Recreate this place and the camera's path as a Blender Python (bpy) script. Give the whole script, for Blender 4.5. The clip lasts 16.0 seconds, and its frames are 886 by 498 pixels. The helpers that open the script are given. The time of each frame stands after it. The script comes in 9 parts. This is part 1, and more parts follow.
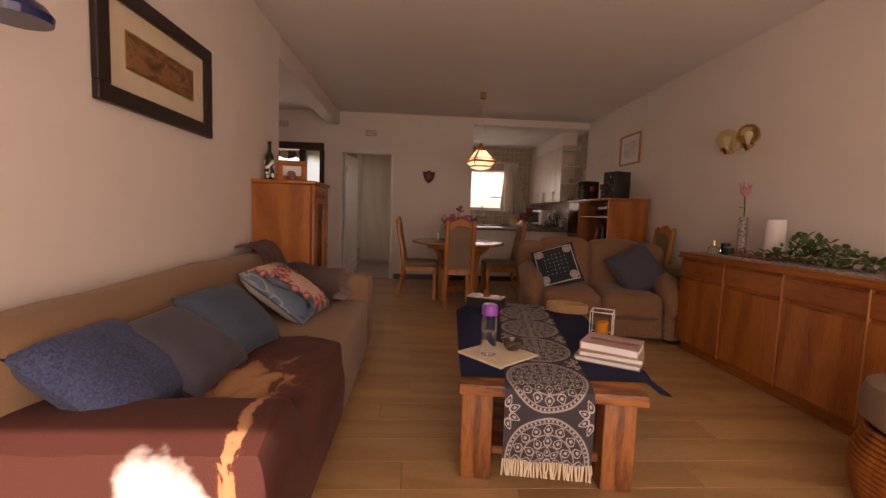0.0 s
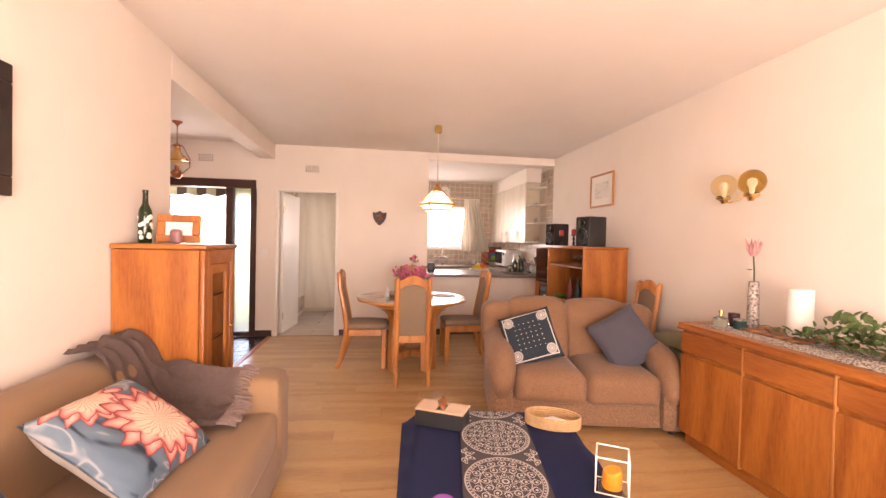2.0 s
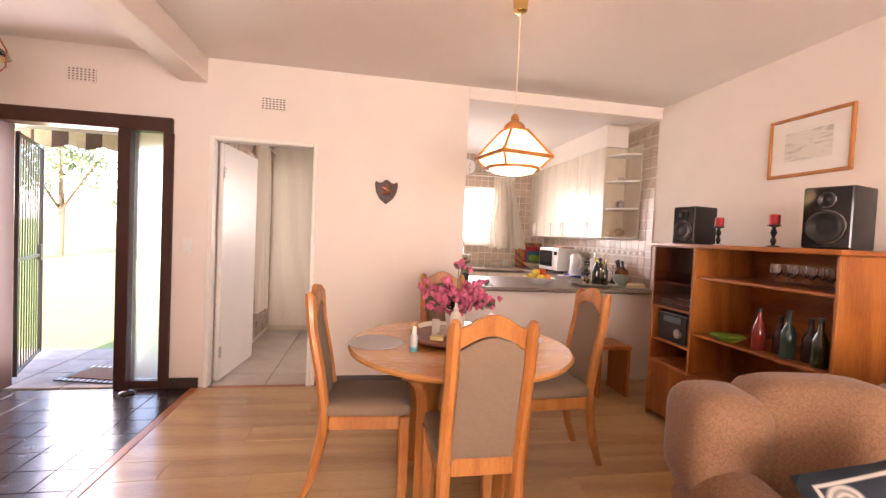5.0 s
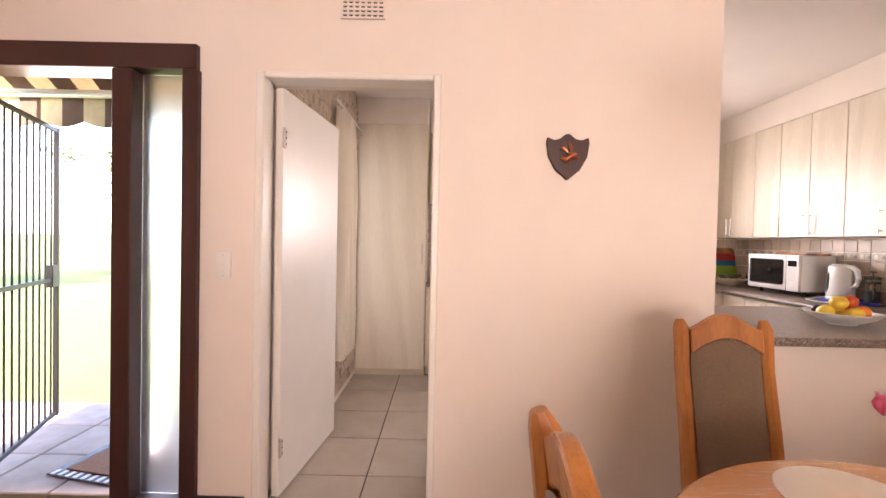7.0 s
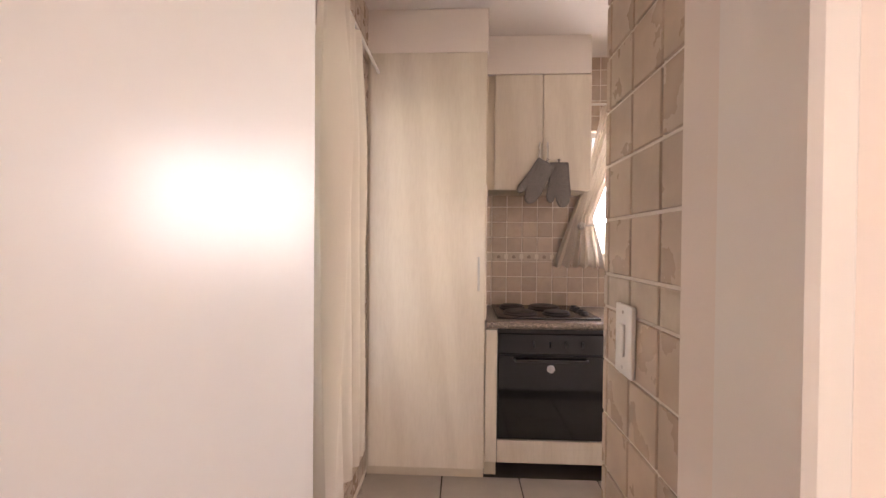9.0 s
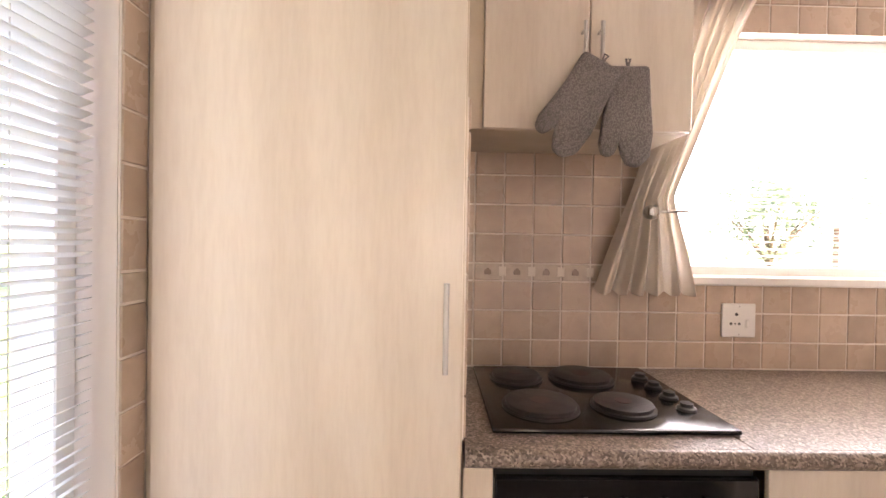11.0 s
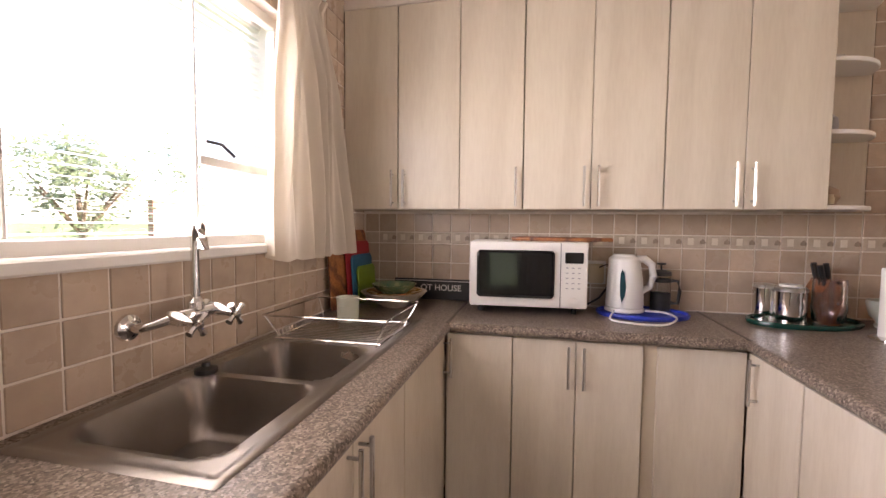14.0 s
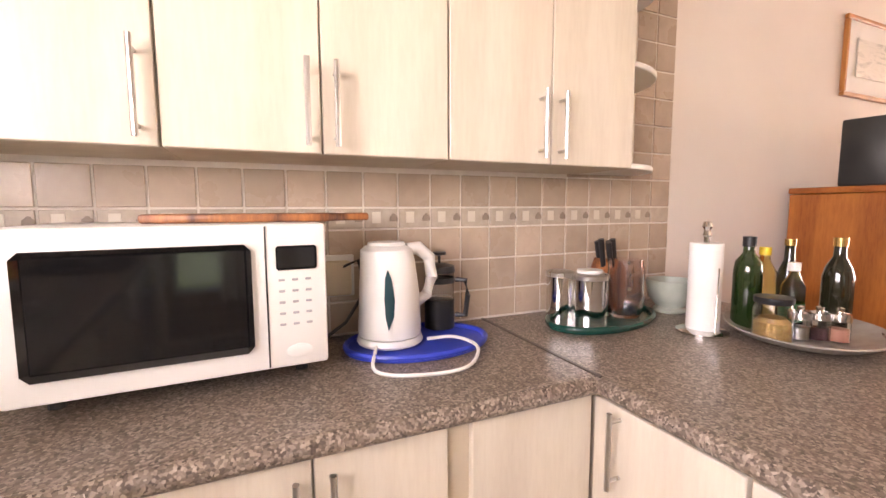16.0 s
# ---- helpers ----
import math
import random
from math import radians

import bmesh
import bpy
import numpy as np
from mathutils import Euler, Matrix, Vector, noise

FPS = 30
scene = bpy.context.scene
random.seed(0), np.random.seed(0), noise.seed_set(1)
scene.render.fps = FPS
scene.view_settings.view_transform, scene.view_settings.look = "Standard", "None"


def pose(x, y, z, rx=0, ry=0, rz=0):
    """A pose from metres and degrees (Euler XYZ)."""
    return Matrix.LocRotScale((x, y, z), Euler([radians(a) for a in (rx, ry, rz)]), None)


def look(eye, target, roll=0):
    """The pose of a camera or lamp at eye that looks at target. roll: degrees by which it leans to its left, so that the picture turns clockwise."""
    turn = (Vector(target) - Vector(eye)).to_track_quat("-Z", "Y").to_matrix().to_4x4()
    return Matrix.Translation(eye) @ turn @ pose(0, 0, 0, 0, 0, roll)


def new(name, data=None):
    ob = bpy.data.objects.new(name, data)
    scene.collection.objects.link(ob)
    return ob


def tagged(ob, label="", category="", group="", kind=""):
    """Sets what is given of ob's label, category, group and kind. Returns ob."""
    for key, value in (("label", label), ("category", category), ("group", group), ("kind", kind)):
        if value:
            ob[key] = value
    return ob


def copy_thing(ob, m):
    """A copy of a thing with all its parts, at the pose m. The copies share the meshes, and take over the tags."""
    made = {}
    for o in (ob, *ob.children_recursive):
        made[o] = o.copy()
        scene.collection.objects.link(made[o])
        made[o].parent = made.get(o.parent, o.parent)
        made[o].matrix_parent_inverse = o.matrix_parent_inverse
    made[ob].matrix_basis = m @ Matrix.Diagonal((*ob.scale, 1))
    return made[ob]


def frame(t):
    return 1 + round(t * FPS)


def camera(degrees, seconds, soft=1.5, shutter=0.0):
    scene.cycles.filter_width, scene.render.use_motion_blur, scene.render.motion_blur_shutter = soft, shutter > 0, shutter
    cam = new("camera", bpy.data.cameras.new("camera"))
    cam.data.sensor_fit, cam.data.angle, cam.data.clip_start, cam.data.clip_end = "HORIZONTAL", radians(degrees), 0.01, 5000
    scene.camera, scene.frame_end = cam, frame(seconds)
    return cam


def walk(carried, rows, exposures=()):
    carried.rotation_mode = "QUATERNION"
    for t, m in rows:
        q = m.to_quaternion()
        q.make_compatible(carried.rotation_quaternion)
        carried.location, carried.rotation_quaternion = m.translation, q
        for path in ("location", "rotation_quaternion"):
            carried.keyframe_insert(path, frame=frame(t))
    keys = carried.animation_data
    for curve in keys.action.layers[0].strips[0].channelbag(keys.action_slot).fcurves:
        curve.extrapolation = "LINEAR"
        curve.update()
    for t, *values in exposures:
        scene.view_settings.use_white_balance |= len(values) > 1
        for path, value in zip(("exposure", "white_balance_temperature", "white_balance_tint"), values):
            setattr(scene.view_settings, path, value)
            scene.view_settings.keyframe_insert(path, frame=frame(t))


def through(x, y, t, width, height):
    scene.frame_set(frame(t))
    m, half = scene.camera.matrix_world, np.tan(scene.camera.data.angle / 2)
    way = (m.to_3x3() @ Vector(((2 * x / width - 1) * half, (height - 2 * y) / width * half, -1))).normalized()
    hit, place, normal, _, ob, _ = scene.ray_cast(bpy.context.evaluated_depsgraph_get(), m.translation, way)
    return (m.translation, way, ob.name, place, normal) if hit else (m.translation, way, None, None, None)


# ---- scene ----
cam = camera(92.8, 16.0)
PATH = [
    (0, (0.445, -6.993, 1.112), (0.565, -5.004, 0.943), 1.9),
    (0.5, (0.479, -6.743, 1.143), (0.689, -4.755, 1.078), 2.2),
    (1, (0.453, -6.521, 1.307), (0.722, -4.541, 1.239), 1.6),
    (1.5, (0.476, -6.432, 1.366), (0.793, -4.458, 1.307), 0.8),
    (2, (0.608, -6.176, 1.381), (0.904, -4.199, 1.345), 1.3),
    (2.5, (0.599, -5.902, 1.383), (0.887, -3.923, 1.332), 2.3),
    (3, (0.574, -5.477, 1.351), (1.038, -3.533, 1.285), 2.0),
    (3.5, (0.576, -5.084, 1.341), (1.047, -3.14, 1.319), 0.6),
    (3.7, (0.557, -4.907, 1.366), (0.985, -2.955, 1.299), 1.8),
    (6, (0.308, -2.882, 1.311), (0.526, -0.895, 1.256), 1.6),
    (6.5, (0.173, -2.469, 1.303), (0.127, -0.47, 1.265), 2.0),
    (7, (0.034, -1.954, 1.297), (0.034, 0.046, 1.26), 1.2),
    (7.5, (-0.064, -1.517, 1.315), (-0.085, 0.483, 1.352), -0.6),
    (8, (-0.118, -1.062, 1.335), (-0.212, 0.936, 1.341), 0.1),
    (8.2, (-0.155, -0.906, 1.33), (-0.241, 1.092, 1.325), 0.5),
    (10.3, (-0.296, 0.705, 1.334), (-0.431, 2.7, 1.293), 0.9),
    (10.5, (-0.25, 0.867, 1.335), (-0.489, 2.852, 1.288), 0.9),
    (11, (-0.189, 1.15, 1.339), (-0.153, 3.15, 1.316), 1.0),
    (11.5, (-0.048, 1.385, 1.316), (0.735, 3.225, 1.25), 0.8),
    (12, (0.131, 1.523, 1.294), (1.376, 3.087, 1.229), 1.0),
    (12.5, (0.325, 1.602, 1.299), (1.893, 2.84, 1.202), 1.6),
    (13, (0.474, 1.683, 1.3), (2.296, 2.497, 1.179), 2.0),
    (13.5, (0.641, 1.7, 1.303), (2.589, 2.137, 1.175), 0.8),
    (14, (0.953, 1.676, 1.314), (2.901, 2.119, 1.202), 0.5),
    (14.5, (1.24, 1.756, 1.251), (3.22, 2.031, 1.185), 0.9),
    (15, (1.474, 1.784, 1.284), (3.469, 1.725, 1.146), 0.7),
    (15.5, (1.769, 1.718, 1.257), (3.722, 1.308, 1.119), -0.1),
    (16, (2.005, 1.585, 1.272), (3.832, 0.795, 1.08), -0.2),
]
EXPOSURES = [(0.0, 0.75, 7900, 38), (0.3, 1.35, 7800, 38), (0.6, 2.0, 7700, 36), (1.0, 2.35, 7500, 36), (1.5, 2.85, 7400, 34),
             (3.5, 3.4, 7100, 32), (6.0, 3.4, 6800, 30), (8.0, 3.25, 6700, 29), (10.5, 3.65, 6600, 27), (11.5, 3.7, 6650, 28), (12.3, 3.45, 6700, 29),
             (14.5, 2.7, 6700, 27), (15.2, 3.03, 6800, 27), (16.0, 3.6, 6900, 28)]
walk(cam, [(t, look(e, a, r)) for t, e, a, r in PATH], EXPOSURES)

# ---- daylight ----
world = bpy.data.worlds.new("world")
scene.world = world
world.use_nodes = True
wn = world.node_tree.nodes
sky = wn.new("ShaderNodeTexSky")
sky.sky_type, sky.sun_disc = "NISHITA", False
sky.sun_elevation, sky.sun_rotation = radians(32.3), radians(172)
world.node_tree.links.new(sky.outputs[0], wn["Background"].inputs[0])
wn["Background"].inputs[1].default_value = 0.15
sun = new("sun", bpy.data.lights.new("sun", "SUN"))
sun.data.energy, sun.data.angle, sun.data.color = 4.0, radians(0.5), (1.0, 0.93, 0.82)
sun.matrix_world = look((0.25, -8.0, 5.06), (0, 0, 0))


def window_light(name, place, target, w, h, power, color=(1.0, 0.95, 0.9)):
    """The sky's light in a window's opening."""
    ob = new(name, bpy.data.lights.new(name, "AREA"))
    ob.data.shape, ob.data.size, ob.data.size_y, ob.data.energy, ob.data.color = "RECTANGLE", w, h, power, color
    ob.matrix_world = look(place, target)
    return ob


window_light("patio_daylight", (1.3, -8.06, 1.15), (1.3, 0, 1.1), 2.9, 2.0, 23)
window_light("front_door_daylight", (-1.8, 0.25, 1.1), (-1.8, -5, 0.9), 0.6, 1.9, 5)
window_light("kitchen_window_daylight", (1.55, 2.82, 1.68), (1.55, 0, 1.3), 1.7, 0.85, 9.5)
bulb = new("pendant_bulb", bpy.data.lights.new("pendant_bulb", "POINT"))
bulb.data.energy, bulb.data.shadow_soft_size, bulb.data.color = 1.6, 0.04, (1.0, 0.80, 0.55)
bulb.matrix_world = pose(1.235, -1.445, 1.80)
window_light("kitchen_side_daylight", (-0.95, 1.5, 1.3), (3, 1.5, 1.2), 0.85, 1.5, 0.32, (0.88, 0.94, 1.0))

# ---- materials ----
def ramp(nt, fac, stops):
    n = nt.nodes.new("ShaderNodeValToRGB")
    while len(n.color_ramp.elements) < len(stops):
        n.color_ramp.elements.new(0.5)
    for e, (p, c) in zip(n.color_ramp.elements, stops):
        e.position, e.color = p, (*c, 1) if len(c) == 3 else c
    nt.links.new(fac, n.inputs[0])
    return n.outputs[0]


def coords(nt, scale=(1, 1, 1), kind="Object", jitter=0.0):
    tc = nt.nodes.new("ShaderNodeTexCoord")
    mp = nt.nodes.new("ShaderNodeMapping")
    mp.inputs["Scale"].default_value = scale
    nt.links.new(tc.outputs[kind], mp.inputs[0])
    if jitter:
        oi = nt.nodes.new("ShaderNodeObjectInfo")
        mu = nt.nodes.new("ShaderNodeMath")
        mu.operation = "MULTIPLY"
        mu.inputs[1].default_value = jitter
        nt.links.new(oi.outputs["Random"], mu.inputs[0])
        nt.links.new(mu.outputs[0], mp.inputs["Location"])
    return mp.outputs[0]


def tex_noise(nt, vec, scale, detail=5, rough=0.55, dist=0.0):
    n = nt.nodes.new("ShaderNodeTexNoise")
    n.inputs["Scale"].default_value, n.inputs["Detail"].default_value = scale, detail
    n.inputs["Roughness"].default_value, n.inputs["Distortion"].default_value = rough, dist
    nt.links.new(vec, n.inputs["Vector"])
    return n.outputs[0]


def mix(nt, fac, a, b, blend="MIX"):
    n = nt.nodes.new("ShaderNodeMix")
    n.data_type, n.blend_type = "RGBA", blend
    for sock, v in ((n.inputs[0], fac), (n.inputs[6], a), (n.inputs[7], b)):
        if isinstance(v, (int, float)):
            sock.default_value = v
        elif isinstance(v, tuple):
            sock.default_value = (*v, 1)
        else:
            nt.links.new(v, sock)
    return n.outputs[2]


def math_node(nt, op, a, b=None):
    n = nt.nodes.new("ShaderNodeMath")
    n.operation = op
    for sock, v in zip(n.inputs, (a, b)):
        if v is None:
            continue
        if isinstance(v, (int, float)):
            sock.default_value = v
        else:
            nt.links.new(v, sock)
    return n.outputs[0]


def base_mat(name, rough=0.5, metal=0.0):
    m = bpy.data.materials.new(name)
    m.use_nodes = True
    b = m.node_tree.nodes["Principled BSDF"]
    b.inputs["Roughness"].default_value, b.inputs["Metallic"].default_value = rough, metal
    return m, m.node_tree, b


def add_bump(nt, b, height, strength, dist=0.002):
    n = nt.nodes.new("ShaderNodeBump")
    n.inputs["Strength"].default_value, n.inputs["Distance"].default_value = strength, dist
    nt.links.new(height, n.inputs["Height"])
    nt.links.new(n.outputs[0], b.inputs["Normal"])


def mat(name, c1, c2=None, rough=0.5, metal=0.0, scale=8.0, stretch=(1, 1, 1), bump=0.15, bscale=120.0, detail=5,
        rand=0.0, rvar=0.1, sheen=0.0, coat=0.0):
    """Two tones broken up at two scales, with fine relief and uneven gloss."""
    m, nt, b = base_mat(name, rough, metal)
    c2 = c2 or tuple(c * 0.88 for c in c1)
    v = coords(nt, stretch, jitter=37.0 if rand else 0.0)
    n1 = tex_noise(nt, v, scale, detail)
    n2 = tex_noise(nt, v, scale * 0.17, 2)
    col = ramp(nt, n1, [(0.32, c1), (0.68, c2)])
    col = mix(nt, ramp(nt, n2, [(0.4, (0, 0, 0)), (0.7, (0.5, 0.5, 0.5))]), col, c2)
    if rand:
        oi = nt.nodes.new("ShaderNodeObjectInfo")
        col = mix(nt, 1.0, col, ramp(nt, oi.outputs["Random"], [(0, (1 - rand,) * 3), (1, (1.0,) * 3)]), "MULTIPLY")
    nt.links.new(col, b.inputs["Base Color"])
    r = ramp(nt, n1, [(0.2, (max(0.02, rough - rvar),) * 3), (0.8, (min(1, rough + rvar),) * 3)])
    nt.links.new(r, b.inputs["Roughness"])
    if sheen:
        b.inputs["Sheen Weight"].default_value = sheen
    if coat:
        b.inputs["Coat Weight"].default_value, b.inputs["Coat Roughness"].default_value = coat, 0.12
    if bump:
        add_bump(nt, b, tex_noise(nt, coords(nt), bscale, 3), bump)
    return m


def wood(name, light, dark, axis="z", rough=0.4, rings=3.0, rand=0.0, coat=0.12, pore=0.25):
    """Grain that runs along the given axis, with cathedral figure and pores."""
    m, nt, b = base_mat(name, rough)
    long = 0.12
    st = {"x": (long, 1, 1), "y": (1, long, 1), "z": (1, 1, long)}[axis]
    v = coords(nt, st, jitter=23.0 if rand else 0.0)
    w = nt.nodes.new("ShaderNodeTexWave")
    w.wave_type, w.bands_direction = "BANDS", "DIAGONAL"
    w.inputs["Scale"].default_value, w.inputs["Distortion"].default_value = rings, 9.0
    w.inputs["Detail"].default_value, w.inputs["Detail Scale"].default_value = 3.0, 1.3
    nt.links.new(v, w.inputs["Vector"])
    fine = tex_noise(nt, v, 90, 4, 0.7)
    col = ramp(nt, w.outputs[1], [(0.1, dark), (0.75, light)])
    col = mix(nt, 0.45, col, ramp(nt, fine, [(0.35, dark), (0.6, light)]))
    if rand:
        oi = nt.nodes.new("ShaderNodeObjectInfo")
        col = mix(nt, 1.0, col, ramp(nt, oi.outputs["Random"], [(0, (1 - rand, 1 - rand * 1.1, 1 - rand * 1.2)), (1, (1.0,) * 3)]), "MULTIPLY")
    nt.links.new(col, b.inputs["Base Color"])
    b.inputs["Coat Weight"].default_value, b.inputs["Coat Roughness"].default_value = coat, 0.15
    nt.links.new(ramp(nt, fine, [(0.3, (rough + 0.12,) * 3), (0.7, (rough - 0.05,) * 3)]), b.inputs["Roughness"])
    add_bump(nt, b, fine, pore, 0.0008)
    return m


def fabric(name, c1, c2, weave=700.0, big=14.0, rough=0.95, bump=0.5, sheen=0.3):
    m, nt, b = base_mat(name, rough)
    v = coords(nt)
    n1, n2 = tex_noise(nt, v, weave, 2), tex_noise(nt, v, big, 4)
    col = mix(nt, ramp(nt, n1, [(0.35, (0, 0, 0)), (0.65, (1, 1, 1))]), c1, c2)
    col = mix(nt, ramp(nt, n2, [(0.35, (0, 0, 0)), (0.75, (0.45,) * 3)]), col, tuple(x * 0.8 for x in c1))
    nt.links.new(col, b.inputs["Base Color"])
    b.inputs["Sheen Weight"].default_value, b.inputs["Sheen Roughness"].default_value = sheen * 0.3, 0.4
    add_bump(nt, b, mix(nt, 0.35, n1, n2), bump, 0.003)
    return m


def glass(name, tint=(1, 1, 1), rough=0.0, ior=1.45):
    m, nt, b = base_mat(name, rough)
    b.inputs["Base Color"].default_value = (*tint, 1)
    b.inputs["Transmission Weight"].default_value, b.inputs["IOR"].default_value = 1.0, ior
    return m


def thin_glass(name, tint=(1, 1, 1), gloss=0.06):
    """A pane that lets light straight through, with a faint reflection."""
    m = bpy.data.materials.new(name)
    m.use_nodes = True
    nt = m.node_tree
    nt.nodes.clear()
    out, tr, gl, mx = (nt.nodes.new("ShaderNode" + k) for k in ("OutputMaterial", "BsdfTransparent", "BsdfGlossy", "MixShader"))
    tr.inputs[0].default_value = (*tint, 1)
    gl.inputs["Roughness"].default_value = 0.02
    mx.inputs[0].default_value = gloss
    for a, s in ((tr.outputs[0], mx.inputs[1]), (gl.outputs[0], mx.inputs[2]), (mx.outputs[0], out.inputs[0])):
        nt.links.new(a, s)
    return m


def cloth_thin(name, c, through=0.45):
    """Curtain cloth that lets some light through."""
    m = bpy.data.materials.new(name)
    m.use_nodes = True
    nt = m.node_tree
    nt.nodes.clear()
    out, di, tr, mx = (nt.nodes.new("ShaderNode" + k) for k in ("OutputMaterial", "BsdfDiffuse", "BsdfTranslucent", "MixShader"))
    n = tex_noise(nt, coords(nt), 500, 2)
    col = ramp(nt, n, [(0.3, tuple(x * 0.9 for x in c)), (0.7, c)])
    for s in (di.inputs[0], tr.inputs[0]):
        nt.links.new(col, s)
    mx.inputs[0].default_value = through
    for a, s in ((di.outputs[0], mx.inputs[1]), (tr.outputs[0], mx.inputs[2]), (mx.outputs[0], out.inputs[0])):
        nt.links.new(a, s)
    return m


M_WALL = mat("wall_plaster", (0.80, 0.73, 0.66), (0.77, 0.70, 0.63), 0.85, scale=2.5, bump=0.12, bscale=160)
M_CEIL = mat("ceiling_plaster", (0.80, 0.75, 0.70), (0.77, 0.72, 0.67), 0.9, scale=2, bump=0.1, bscale=90)
M_WHITE = mat("white_gloss_paint", (0.80, 0.78, 0.73), (0.77, 0.75, 0.70), 0.35, scale=3, bump=0.05, bscale=60)
M_FRAME = mat("dark_brown_frame", (0.036, 0.010, 0.006), (0.055, 0.017, 0.010), 0.5, scale=12, stretch=(1, 1, 0.1), bump=0.2)
M_SKIRT = mat("dark_skirting", (0.03, 0.018, 0.014), (0.045, 0.028, 0.02), 0.4, scale=12, bump=0.15)
M_LAMINATE = wood("oak_laminate", (0.57, 0.365, 0.165), (0.43, 0.245, 0.10), "x", 0.3, 2.2, rand=0.16, coat=0.35, pore=0.08)
M_SUBFLOOR = mat("dark_joint", (0.10, 0.06, 0.03), None, 0.9)
M_OAK = wood("golden_oak", (0.42, 0.142, 0.025), (0.25, 0.066, 0.010), "z", 0.38, 2.6)
M_OAK_Y = wood("golden_oak_lengthwise", (0.40, 0.130, 0.022), (0.235, 0.06, 0.009), "y", 0.38, 2.6)
M_OAK_X = wood("golden_oak_crosswise", (0.44, 0.155, 0.030), (0.28, 0.080, 0.013), "x", 0.3, 2.6)
M_PINE = wood("chair_wood", (0.50, 0.205, 0.055), (0.34, 0.115, 0.026), "z", 0.3, 3.0)
M_TABLE = wood("table_wood", (0.60, 0.285, 0.085), (0.47, 0.195, 0.05), "x", 0.2, 2.0, coat=0.5, pore=0.1)
M_RUSTIC = wood("rustic_hardwood", (0.42, 0.155, 0.045), (0.08, 0.025, 0.012), "z", 0.45, 5.0, coat=0.15, pore=0.6)
M_RUSTIC_X = wood("rustic_hardwood_crosswise", (0.42, 0.155, 0.045), (0.08, 0.025, 0.012), "x", 0.45, 5.0, coat=0.15, pore=0.6)
M_TAN = fabric("tan_sofa_cover", (0.29, 0.175, 0.095), (0.22, 0.128, 0.066), 500, 9, sheen=0.4)
M_SUEDE = fabric("brown_chenille", (0.27, 0.145, 0.078), (0.175, 0.09, 0.048), 150, 11, sheen=0.5)
M_SUEDE_B = fabric("mottled_brown_chenille", (0.30, 0.17, 0.095), (0.15, 0.08, 0.046), 110, 11, sheen=0.4)
M_GREYUPH = fabric("brown_grey_upholstery", (0.27, 0.19, 0.125), (0.165, 0.115, 0.076), 420, 12, sheen=0.2)
M_CAB = wood("pale_oak_laminate", (0.70, 0.63, 0.52), (0.62, 0.545, 0.44), "z", 0.38, 2.5, coat=0.15, pore=0.06)
M_CABEDGE = mat("cabinet_carcass", (0.62, 0.53, 0.40), None, 0.5)
M_STEEL = mat("brushed_steel", (0.62, 0.60, 0.57), (0.52, 0.50, 0.47), 0.3, 1.0, scale=60, stretch=(1, 1, 0.05), bump=0.05)
M_SINK = mat("sink_steel", (0.33, 0.30, 0.27), (0.28, 0.25, 0.225), 0.3, 1.0, scale=6, bump=0.0, rvar=0.04)
M_CHROME = mat("chrome", (0.78, 0.77, 0.75), (0.70, 0.69, 0.67), 0.08, 1.0, bump=0.0, rvar=0.04)
M_BRASS = mat("polished_brass", (0.80, 0.58, 0.25), (0.70, 0.48, 0.18), 0.2, 1.0, bump=0.03)
M_COPPER = mat("aged_copper", (0.55, 0.22, 0.11), (0.36, 0.13, 0.07), 0.35, 1.0, bump=0.2)
M_BLACK = mat("black_plastic", (0.012, 0.012, 0.013), (0.02, 0.02, 0.02), 0.4, bump=0.1, bscale=300)
M_BLACKGLOSS = mat("black_glass_front", (0.006, 0.006, 0.007), (0.01, 0.01, 0.01), 0.07, bump=0.0, rvar=0.03)
M_PLASTIC = mat("white_plastic", (0.80, 0.79, 0.75), (0.77, 0.76, 0.72), 0.35, bump=0.03)
M_PAPER = mat("white_paper", (0.83, 0.80, 0.76), (0.78, 0.75, 0.70), 0.9, bump=0.15, bscale=220)
M_CREAM = mat("cream_paper", (0.72, 0.62, 0.45), (0.66, 0.56, 0.40), 0.9, bump=0.1)
M_GROUT = mat("tile_grout", (0.82, 0.76, 0.68), (0.74, 0.68, 0.60), 0.95, scale=30, bump=0.3)
M_TILE = mat("beige_wall_tile", (0.60, 0.475, 0.36), (0.46, 0.355, 0.26), 0.3, scale=9, rand=0.2, bump=0.12, bscale=45)
M_TILEB = mat("border_tile", (0.58, 0.50, 0.40), (0.46, 0.38, 0.29), 0.35, scale=30, rand=0.1, bump=0.2)
M_FTILE = mat("kitchen_floor_tile", (0.56, 0.50, 0.43), (0.48, 0.42, 0.36), 0.35, scale=5, rand=0.08, bump=0.1)
M_FGROUT = mat("dark_grout", (0.085, 0.065, 0.052), None, 0.95)
M_SLATE = mat("dark_quarry_tile", (0.055, 0.032, 0.03), (0.03, 0.02, 0.022), 0.22, scale=7, rand=0.25, bump=0.25, bscale=30)
M_PAVE = mat("paving_stone", (0.42, 0.34, 0.29), (0.33, 0.26, 0.22), 0.85, scale=9, rand=0.15, bump=0.4)
M_PANE = thin_glass("window_pane")
M_CURTAIN = cloth_thin("cream_curtain", (0.73, 0.66, 0.56), 0.16)
M_SHEER = cloth_thin("sheer_curtain", (0.85, 0.80, 0.74), 0.55)

